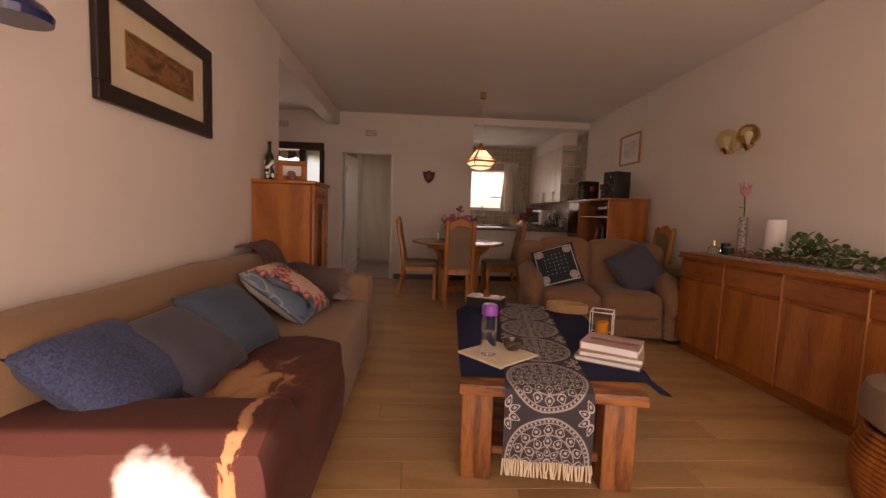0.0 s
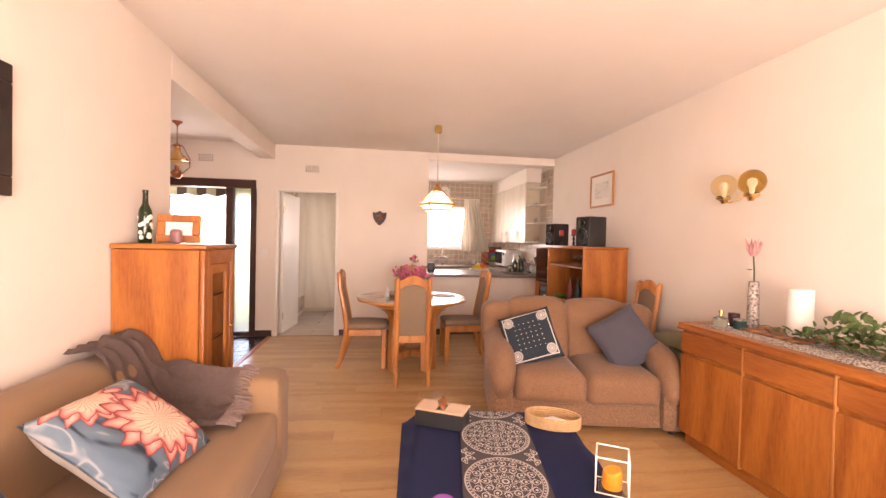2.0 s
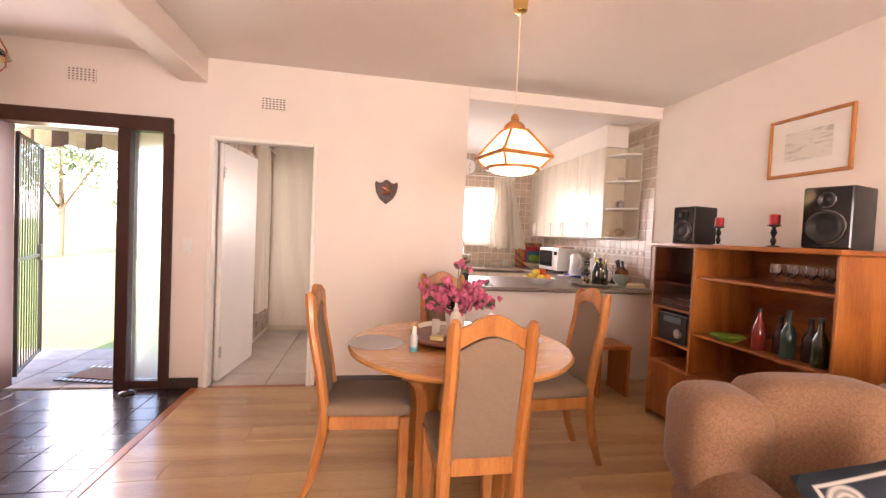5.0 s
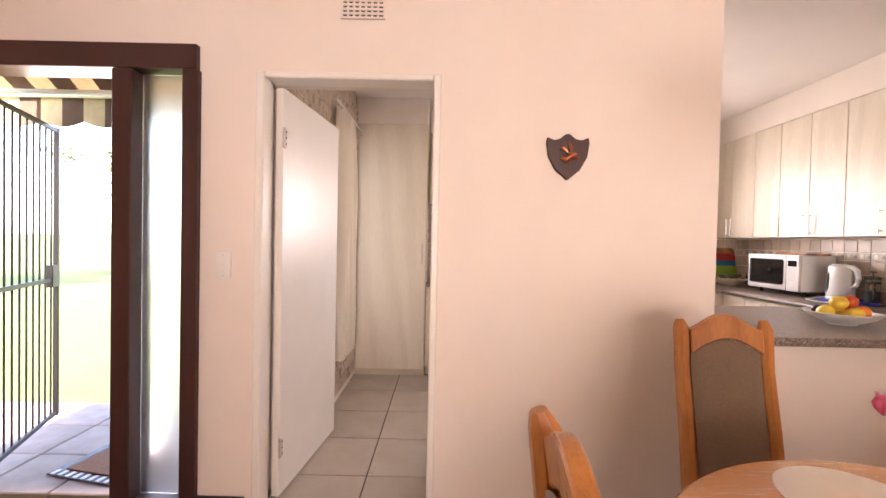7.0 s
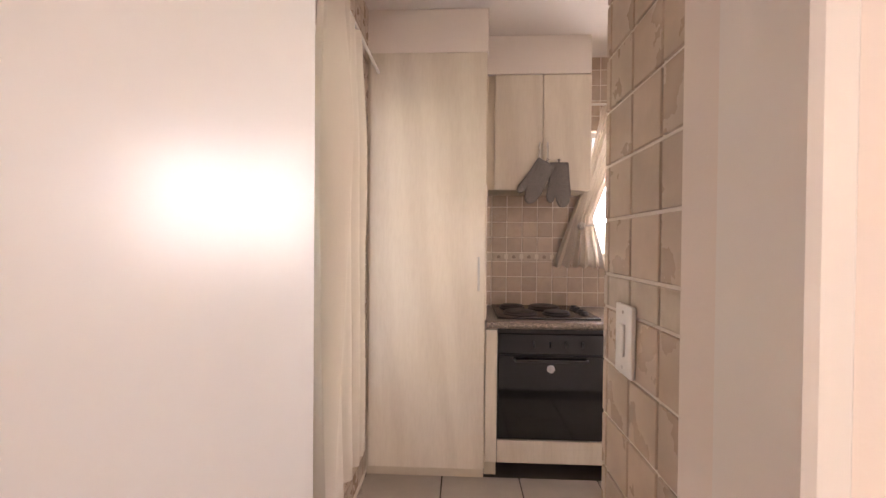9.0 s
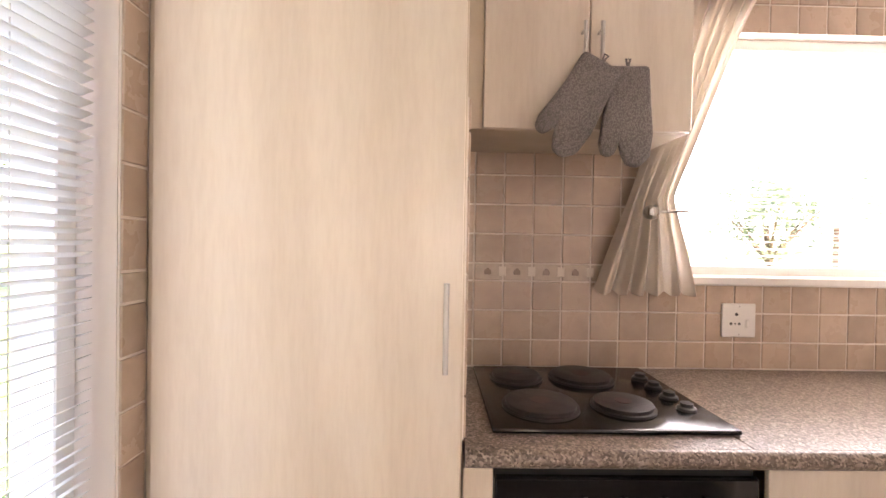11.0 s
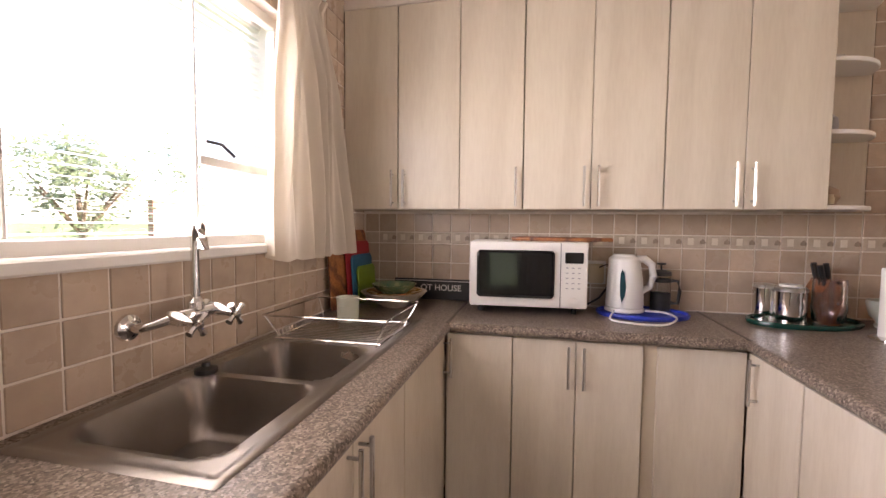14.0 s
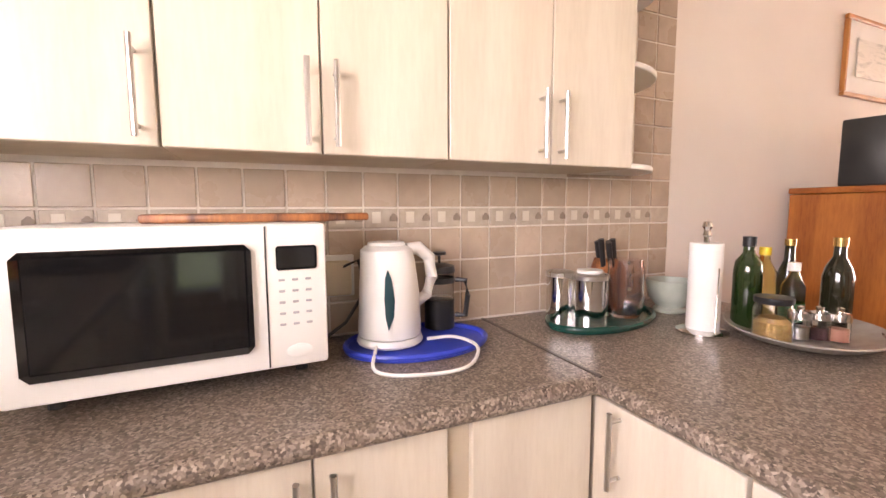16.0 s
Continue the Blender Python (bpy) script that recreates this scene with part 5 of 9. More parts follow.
# wall cabinets on the east wall
WB, WT, WF = 1.392, 2.385, 2.993
hz = 1.405
for lab, y0, y1, drs in (
        ("pale oak wall cabinet in the corner beside the curtain", 2.371, YK - 0.012, [(2.373, YK - 0.015, WB, WT, 2.396, hz, 0.18)]),
        ("pale oak wall cabinet with two doors and two handles", 1.756, 2.369, [(2.060, 2.367, WB, WT, 2.336, hz, 0.18), (1.758, 2.056, WB, WT, 1.787, hz, 0.18)]),
        ("pale oak wall cabinet with two doors over the microwave", 1.149, 1.754, [(1.454, 1.752, WB, WT, 1.484, hz, 0.18), (1.151, 1.450, WB, WT, 1.423, hz, 0.18)]),
        ("pale oak wall cabinet with two doors beside the open shelves", 0.535, 1.147, [(0.840, 1.145, WB, WT, 0.878, hz, 0.18), (0.537, 0.836, WB, WT, 0.812, hz, 0.18)])):
    unit("wall_cabinet", lab, WF, 3.235, y0, y1, WB, WT, "-x", drs, "kitchen wall cabinets")
unit("wall_cabinet", "pale oak wall cabinet with two doors over the hob", -0.115, 0.535, 2.36, YK - 0.012, 1.67, WT, "-y",
     [(-0.06, 0.236, 1.67, WT, 0.215, 1.80, 0.16), (0.240, 0.534, 1.67, WT, 0.262, 1.80, 0.16)], "kitchen wall cabinets")
for x0, x1, y0, y1 in ((WF - 0.01, 3.24, 0.535, YK - 0.004), (XK + 0.004, -0.12, 2.04, YK - 0.004), (-0.116, 0.535, 2.35, YK - 0.004)):
    slab("soffit", x0, x1, y0, y1, WT + 0.006, KCEIL - 0.002, M_WALL, "plastered bulkhead above the wall cabinets", "bulkhead", 0.003)


def corner_shelves():
    s = thing("corner_shelf", (3.235, 0.53, 0), "pale rounded open end shelves beside the wall cabinets", "shelf")
    part("back_panel", box(-0.012, -0.001, -0.27, -0.001, WB, WT, 0.002), M_CAB, s)
    for z in (WB, 1.70, 1.99, 2.27):
        n = 14
        out = [(-0.013, -0.001), (-0.24, -0.001)] + [(-0.013 - 0.227 * math.cos(math.pi / 2 * i / n), -0.001 - 0.26 * math.sin(math.pi / 2 * i / n)) for i in range(1, n + 1)]
        part("shelf", prism(out, 0.018, m=pose(0, 0, z), bev=0.003), M_WHITE, s)


corner_shelves()


def worktops():
    t = thing("worktop", (0, 0, 0), "speckled brown laminate worktop with rounded edge", "worktop")
    sx0, sx1, sy0, sy1 = 1.53, 2.34, 2.19, 2.60      # cut-out for the sink bowls
    hx0, hx1, hy0, hy1 = -0.03, 0.52, 2.15, 2.61
    f, k = FN - 0.028, YK - 0.006
    part("slab", box(-0.118, hx0, f, k, 0.860, 0.900, 0.002), M_TOP, t)
    part("slab", box(hx1, sx0, f, k, 0.860, 0.900, 0.002), M_TOP, t)
    part("slab", box(sx1, 3.238, f, k, 0.860, 0.900, 0.002), M_TOP, t)
    for a, b, c, d in ((hx0, hx1, f, hy0), (hx0, hx1, hy1, k), (sx0, sx1, f, sy0), (sx0, sx1, sy1, k)):
        part("slab", box(a, b, c, d, 0.860, 0.900, 0.002), M_TOP, t)
    part("nosing", tube([(-0.118, f - 0.003, 0.880), (FE - 0.028, f - 0.003, 0.880)], 0.0205, 14), M_TOP, t)
    t2 = thing("worktop", (0, 0, 0), "speckled brown laminate worktop under the microwave", "worktop")
    part("slab", box(FE - 0.028, 3.238, FS + 0.030, f - 0.012, 0.860, 0.9005, 0.002), M_TOP, t2)
    part("nosing", tube([(FE - 0.031, FS + 0.036, 0.880), (FE - 0.031, f - 0.012, 0.880)], 0.0208, 14), M_TOP, t2)
    t3 = thing("worktop", (0, 0, 0), "speckled brown peninsula worktop below the hatch", "worktop")
    part("slab", box(1.306, 3.238, -0.075, FS + 0.018, 0.860, 0.900, 0.002), M_TOP, t3)
    part("nosing", tube([(1.306, FS + 0.021, 0.880), (FE - 0.02, FS + 0.021, 0.880)], 0.0205, 14), M_TOP, t3)
    part("nosing", tube([(1.306, -0.078, 0.880), (3.238, -0.078, 0.880)], 0.0205, 14), M_TOP, t3)
    M_J = mat("joint_strip", (0.10, 0.08, 0.07), None, 0.4)
    slab("trim", FE - 0.045, 3.236, FS + 0.019, FS + 0.029, 0.862, 0.9025, M_J, "dark joint strip between worktops", "joint strip", 0.001)
    slab("trim", FE - 0.045, 3.236, f - 0.011, f - 0.001, 0.862, 0.9025, M_J, "dark joint strip between worktops", "joint strip", 0.001)


worktops()


def hob():
    h = thing("hob", (0.245, 2.375, 0.900), "black enamel electric hob with four solid plates", "hob")
    part("base", box(-0.295, 0.295, -0.255, 0.255, 0.001, 0.014, 0.006, 2), mat("black_enamel", (0.004, 0.0035, 0.0035), (0.007, 0.006, 0.006), 0.16, bump=0.02), h)
    M_PLATE = mat("cast_iron_plate", (0.028, 0.018, 0.015), (0.018, 0.013, 0.012), 0.5, scale=20, bump=0.3)
    for x, y, r in ((-0.17, 0.12, 0.075), (0.04, 0.12, 0.092), (-0.15, -0.12, 0.092), (0.07, -0.12, 0.075)):
        p = part("hot_plate", lathe([(r * 1.1, 0.0), (r * 1.1, 0.006), (r, 0.007), (r, 0.016), (r * 0.93, 0.018), (r * 0.3, 0.017), (0.001, 0.017)], 32, m=pose(x, y, 0.0145)), M_PLATE, h)
        part("centre_disc", lathe([(r * 0.28, 0), (r * 0.28, 0.001), (0.001, 0.0012)], 20, m=pose(x, y, 0.0325)), mat("rust_disc", (0.05, 0.02, 0.015), None, 0.5), p)
    for k in range(4):
        part("knob", lathe([(0.025, 0), (0.024, 0.006), (0.017, 0.009), (0.016, 0.018), (0.0, 0.019)], 18, m=pose(0.235, -0.13 + k * 0.085, 0.0145)), M_BLACK, h)


def oven():
    o = thing("oven", (0.245, FN, 0), "black built-in electric oven under the hob", "oven")
    part("body", box(-0.295, 0.295, 0.0, 0.55, 0.12, 0.855, 0.004), M_BLACK, o)
    part("control_panel", box(-0.295, 0.295, -0.02, -0.001, 0.715, 0.83, 0.004), M_BLACKGLOSS, o)
    d = part("door", box(-0.295, 0.295, -0.022, -0.001, 0.235, 0.705, 0.005), M_BLACKGLOSS, o)
    part("handle", tube([(-0.2, -0.022, 0.685), (-0.2, -0.05, 0.685), (0.2, -0.05, 0.685), (0.2, -0.022, 0.685)], 0.008), M_BLACK, d)
    part("badge", lathe([(0.022, 0), (0.022, 0.002), (0.018, 0.003)], 20, m=pose(0.0, -0.0225, 0.635, 90, 0, 0)), M_STEEL, d, "blank oval badge")
    for k in range(4):
        part("knob", box(-0.10 + k * 0.09, -0.09 + k * 0.09, -0.032, -0.020, 0.755, 0.79, 0.002), M_BLACK, o)
    part("drawer_front", box(-0.295, 0.295, -0.018, -0.001, 0.10, 0.228, 0.002), M_CAB, o)


hob()
oven()


def sink():
    s = thing("sink", (0, 0, 0.9), "stainless steel double-bowl sink with drainer", "sink")
    x0, x1, y0, y1 = 1.49, 2.72, 2.155, 2.625
    bowls = ((1.737, 2.395, 0.178, 0.18), (2.10, 2.395, 0.16, 0.18))
    bm = bmesh.new()
    nx, ny = 96, 40
    def depth(x, y):
        dz = 0.0
        for cx, cy, hx, hy in bowls:
            qx, qy = max(0, abs(x - cx) - hx + 0.07), max(0, abs(y - cy) - hy + 0.07)
            d = 0.07 - math.hypot(qx, qy) if (qx or qy) else 0.07
            inner = min(hx - abs(x - cx), hy - abs(y - cy)) if not (qx and qy) else d
            if inner > 0:
                t = min(1, inner / 0.035)
                dz = min(dz, -0.155 * (t * t * (3 - 2 * t)))
        if 2.36 < x < 2.68 and 2.2 < y < 2.58:
            dz = min(dz, -0.003 - 0.002 * math.sin(y * 220))
        e = min(x - x0, x1 - x, y - y0, y1 - y)
        return dz + (0.006 if 0.004 < e < 0.022 else 0.002 if e >= 0.022 else 0.001)
    g = {}
    for i in range(nx + 1):
        for j in range(ny + 1):
            x, y = x0 + (x1 - x0) * i / nx, y0 + (y1 - y0) * j / ny
            g[i, j] = bm.verts.new((x, y, depth(x, y)))
    for i in range(nx):
        for j in range(ny):
            bm.faces.new((g[i, j], g[i + 1, j], g[i + 1, j + 1], g[i, j + 1]))
    part("basin", bm, M_SINK, s, smooth=60)
    for cx, cy, _, _ in bowls:
        part("drain", lathe([(0.04, 0), (0.038, 0.003), (0.02, 0.001)], 20, m=pose(cx, cy, -0.152)), M_CHROME, s)
    solid("sink_plug", lathe([(0.03, 0), (0.03, 0.012), (0.012, 0.018), (0.010, 0.028), (0, 0.03)], 18), M_BLACK, (1.925, 2.565, 0.903), "black rubber sink plug lying on the sink", "sink plug")


sink()


def mixer_tap():
    t = thing("mixer_tap", (1.902, YK - 0.010, 1.056), "chrome wall-mounted mixer tap with cross handles", "tap")
    for sx in (-1, 1):
        part("flange", lathe([(0.034, 0), (0.032, 0.008), (0.022, 0.014), (0.013, 0.016)], 22, m=pose(sx * 0.12, 0, 0, 90, 0, 0)), M_CHROME, t)
        part("union", tube([(sx * 0.12, -0.012, 0), (sx * 0.12, -0.040, 0.0), (sx * 0.105, -0.062, 0.006), (sx * 0.082, -0.080, 0.014), (sx * 0.068, -0.088, 0.016)], [0.012, 0.012, 0.011, 0.012, 0.017], 14), M_CHROME, t)
        h = part("valve", tube([(sx * 0.068, -0.075, 0.018), (sx * 0.068, -0.105, 0.014), (sx * 0.068, -0.125, 0.010), (sx * 0.068, -0.150, 0.006)], [0.020, 0.019, 0.012, 0.011], 14), M_CHROME, t)
        for a in (35, 125):
            c, s_ = 0.034 * math.cos(radians(a)), 0.034 * math.sin(radians(a))
            part("cross_handle", tube([(sx * 0.068 - c, -0.156, 0.005 - s_), (sx * 0.068 - c * 0.7, -0.156, 0.005 - s_ * 0.7), (sx * 0.068, -0.156, 0.005), (sx * 0.068 + c * 0.7, -0.156, 0.005 + s_ * 0.7), (sx * 0.068 + c, -0.156, 0.005 + s_)], [0.010, 0.007, 0.006, 0.007, 0.010], 8), M_CHROME, h)
        part("button", lathe([(0.012, 0), (0.011, 0.010), (0.0, 0.013)], 14, m=pose(sx * 0.068, -0.156, 0.005, 90, 0, 0)), M_CHROME, h)
    part("bridge", tube([(-0.068, -0.088, 0.018), (0.068, -0.088, 0.018)], 0.016, 14), M_CHROME, t)
    part("collar", lathe([(0.021, 0.028), (0.021, 0.048), (0.015, 0.056), (0.014, 0.062)], 18, m=pose(0, -0.088, 0)), M_CHROME, t)
    pts = [(0, 0, 0.055), (0, 0, 0.12), (0, 0, 0.20)] + [(0, -0.05 * (1 - math.cos(a)), 0.20 + 0.06 * math.sin(a)) for a in (0.4, 0.8, 1.2, 1.6, 2.0, 2.4, 2.8)] + [(0, -0.102, 0.192)]
    # the spout is swung towards the near bowl
    pts = [Vector((0, -0.088, 0)) + Matrix.Rotation(radians(-36), 3, "Z") @ Vector(p) for p in pts]
    part("spout", tube(pts, [0.012, 0.0115] + [0.0105] * 7 + [0.012, 0.0135], 12), M_CHROME, t)


mixer_tap()


def microwave():
    m = thing("microwave", (2.915, 1.725, 0.9225), "white microwave oven with dark glass door on the worktop", "microwave", rz=3)
    m.scale = (0.89, 1.0, 1.05)
    # front faces -x; y half-width 0.265
    part("body", box(0.012, 0.36, -0.265, 0.265, 0.02, 0.305, 0.006, 2), M_PLASTIC, m)
    fr = part("front_frame", box(-0.012, 0.010, -0.265, 0.265, 0.02, 0.305, 0.008, 2), M_PLASTIC, m)
    d = part("door_glass", box(-0.016, -0.012, -0.120, 0.230, 0.062, 0.268, 0.012), M_BLACKGLOSS, fr, "dark door glass")
    part("door_gap", box(-0.0135, -0.012, -0.148, -0.145, 0.025, 0.30), M_BLACK, fr)
    part("display", box(-0.016, -0.012, -0.245, -0.165, 0.215, 0.262, 0.004), M_BLACKGLOSS, fr)
    M_BTN = mat("grey_button", (0.45, 0.45, 0.46), None, 0.5)
    for r in range(5):
        for c in range(3):
            part("button", box(-0.0138, -0.012, -0.233 + c * 0.026, -0.221 + c * 0.026, 0.193 - r * 0.022, 0.198 - r * 0.022, 0.001), M_BTN, fr)
    part("door_button", lathe([(0.026, 0), (0.026, 0.003), (0.020, 0.005), (0.0, 0.005)], 24, m=pose(-0.012, -0.205, 0.052, 0, -90, 0) @ Matrix.Diagonal((0.55, 1, 1, 1))), M_PLASTIC, fr)
    for y in (-0.22, 0.22):
        for x in (0.10, 0.31):
            part("foot", lathe([(0.014, -0.0205), (0.012, 0.02)], 10, m=pose(x, y, 0)), M_BLACK, m)


microwave()


def kitchen_curtain(name, x, pulled, label):
    c = thing(name, (x, YK - 0.065, 2.275), label, "curtain")
    if pulled:
        def shape(u, v):
            tie = 0.70
            if v < tie:
                k = v / tie
                lo, hi = 0.06 - 0.20 * k ** 1.3, 0.34 - 0.33 * k ** 0.8
            else:
                k = (v - tie) / (1 - tie)
                lo, hi = -0.14 - 0.12 * k, 0.01 + 0.09 * k
            return (lo + (hi - lo) * u, 1.0 - 0.35 * math.exp(-((v - tie) / 0.12) ** 2))
        part("cloth", drape(0.4, 1.09, 6, 0.026, 120, 44, shape), M_CURTAIN, c)
        k = part("tieback", lathe([(0.034, 0), (0.03, 0.012), (0.012, 0.016), (0.012, 0.05), (0.024, 0.056), (0.026, 0.075), (0.016, 0.09), (0, 0.093)], 20, m=pose(-0.075, 0.04, -0.815, 90, 0, 0)), M_STEEL, c, "brushed metal tieback knob")
        part("arm", tube([(-0.075, -0.03, -0.815), (0.0, -0.045, -0.812), (0.05, -0.035, -0.812)], 0.005), M_STEEL, k)
    else:
        part("cloth", drape(0.40, 1.09, 6, 0.034, 130, 36, lambda u, v: (-0.11 - 0.05 * v + u * (0.27 + 0.07 * math.exp(-(v / 0.035) ** 2) + 0.34 * v ** 0.8) + 0.012 * math.sin(v * 5 + u * 9), 0.35 + 0.75 * min(1, v * 3) + 0.5 * math.exp(-(v / 0.03) ** 2))), M_CURTAIN, c)
    return c


kitchen_curtain("curtain", 0.62, True, "cream curtain tied back to the side of the kitchen window")
kitchen_curtain("curtain", 2.46, False, "short cream curtain hanging beside the wall cabinets")
part("curtain_rail", tube([(0.60, YK - 0.065, 2.285), (2.68, YK - 0.065, 2.285)], 0.008), M_WHITE)
tagged(bpy.data.objects["curtain_rail"], "slim white curtain rail above the kitchen window", "curtain rail")

# ---- small things: walls and lamps ----
def vent(x, z):
    v = thing("wall_vent", (x, -0.001, z), "square-holed plaster air vent high on the wall", "air vent", "air vents")
    # dark sheet on the wall stands in for the shade inside the holes
    part("backing", box(-0.10, 0.10, -0.004, 0.0, -0.05, 0.05), M_FGROUT, v)
    bm = bmesh.new()
    for k in range(8):
        box(-0.101 + k * 0.0275, -0.101 + k * 0.0275 + 0.0095, -0.012, -0.0042, -0.054, 0.054, bm=bm)
    for k in range(6):
        box(-0.1015, 0.1015, -0.0115, -0.0045, -0.054 + k * 0.0196, -0.054 + k * 0.0196 + 0.0095, bm=bm)
    part("grille", bm, M_WALL, v)


vent(-0.353, 2.358)
vent(-1.752, 2.447)


def light_switch(place, rz, label):
    s = thing("light_switch", place, label, "light switch", "light switches", rz)
    part("plate", box(-0.035, 0.035, -0.009, 0.0, -0.06, 0.06, 0.003, 2), M_PLASTIC, s)
    part("rocker", box(-0.011, 0.011, -0.014, -0.009, -0.028, 0.028, 0.002), M_PLASTIC, s)
    for z in (-0.047, 0.047):
        part("screw", lathe([(0.003, 0), (0.003, 0.001), (0.001, 0.0015)], 8, m=pose(0, -0.009, z, 90, 0, 0)), M_STEEL, s)


light_switch((-0.979, -0.001, 1.165), 0, "white light switch plate beside the front door")
light_switch((0.0255, 0.42, 1.17), -90, "white light switch plate on the tiled doorway return")


def wall_shield():
    s = thing("wall_plaque", (0.596, -0.001, 1.587), "dark wooden shield plaque with a copper bird", "wall plaque")
    pts = [(0, 0), (0.055, 0.045), (0.085, 0.10), (0.095, 0.16), (0.090, 0.185), (0.060, 0.172), (0.035, 0.178), (0.012, 0.196), (0, 0.200)]
    out = pts + [(-x, y) for x, y in pts[-2:0:-1]]
    s.scale = (1.05, 1.0, 1.07)
    part("shield", prism(out, 0.016, m=Matrix(((1, 0, 0, 0), (0, 0, -1, 0), (0, 1, 0, 0), (0, 0, 0, 1))), bev=0.004), M_FRAME, s)
    b = bmesh.new()
    tube([(-0.03, -0.022, 0.095), (-0.01, -0.03, 0.085), (0.015, -0.03, 0.10), (0.012, -0.026, 0.13), (0.002, -0.022, 0.165)], [0.010, 0.016, 0.014, 0.008, 0.004], 10, bm=b)
    tube([(0.0, -0.03, 0.115), (0.025, -0.032, 0.105), (0.045, -0.024, 0.09)], [0.006, 0.012, 0.003], 8, bm=b)
    tube([(-0.005, -0.028, 0.12), (-0.025, -0.028, 0.135), (-0.042, -0.022, 0.135)], [0.006, 0.008, 0.002], 8, bm=b)
    part("ornament", b, M_COPPER, s, "polished copper bird")


wall_shield()


def framed(name, place, rz, w, h, bar, frame_m, mount_m, art_m, aw, ah, label, depth=0.025, band=None):
    p = thing(name, place, label, "picture", rz=rz)
    for x0, x1, z0, z1 in ((-w / 2, w / 2, 0, bar), (-w / 2, w / 2, h - bar, h), (-w / 2, -w / 2 + bar, bar + 0.0005, h - bar - 0.0005), (w / 2 - bar, w / 2, bar + 0.0005, h - bar - 0.0005)):
        part("frame_bar", box(x0, x1, -depth, 0, z0, z1, 0.004), frame_m, p)
    part("mount", box(-w / 2 + bar, w / 2 - bar, -0.010, -0.004, bar, h - bar), mount_m, p)
    if band:
        part("inner_frame", box(-aw / 2 - 0.01, aw / 2 + 0.01, -0.0135, -0.0105, h / 2 - ah / 2 - 0.01, h / 2 + ah / 2 + 0.01), band, p)
    part("print", box(-aw / 2, aw / 2, -0.0165, -0.014, h / 2 - ah / 2, h / 2 + ah / 2), art_m, p)
    return p


def picture_art(name, stops, scale, stretch):
    m, nt, b = base_mat(name, 0.35)
    n = tex_noise(nt, coords(nt, stretch), scale, 5, 0.6, 1.2)
    nt.links.new(ramp(nt, n, stops), b.inputs["Base Color"])
    return m


M_ART1 = picture_art("brown_harbour_print", [(0.3, (0.03, 0.018, 0.014)), (0.45, (0.17, 0.075, 0.03)), (0.58, (0.34, 0.16, 0.06)), (0.72, (0.10, 0.10, 0.10))], 7, (1, 1, 2.2))
M_ART2 = picture_art("pale_watercolour", [(0.35, (0.46, 0.44, 0.40)), (0.5, (0.72, 0.68, 0.62)), (0.7, (0.62, 0.58, 0.52))], 9, (0.6, 1, 2.5))
M_BLACKFRAME = mat("black_picture_frame", (0.016, 0.010, 0.009), (0.03, 0.02, 0.017), 0.35, scale=20, bump=0.2)
framed("picture", (XL + 0.001, -4.738, 1.52), 90, 0.93, 0.515, 0.075, M_BLACKFRAME, M_CREAM, M_ART1, 0.535, 0.148, "wide black-framed brown landscape print with cream mount", 0.03, M_BRASS)
framed("picture", (XR - 0.001, -1.425, 1.838), -90, 0.535, 0.40, 0.022, M_PINE, M_PAPER, M_ART2, 0.30, 0.19, "small oak-framed pale watercolour with white mount", 0.022)


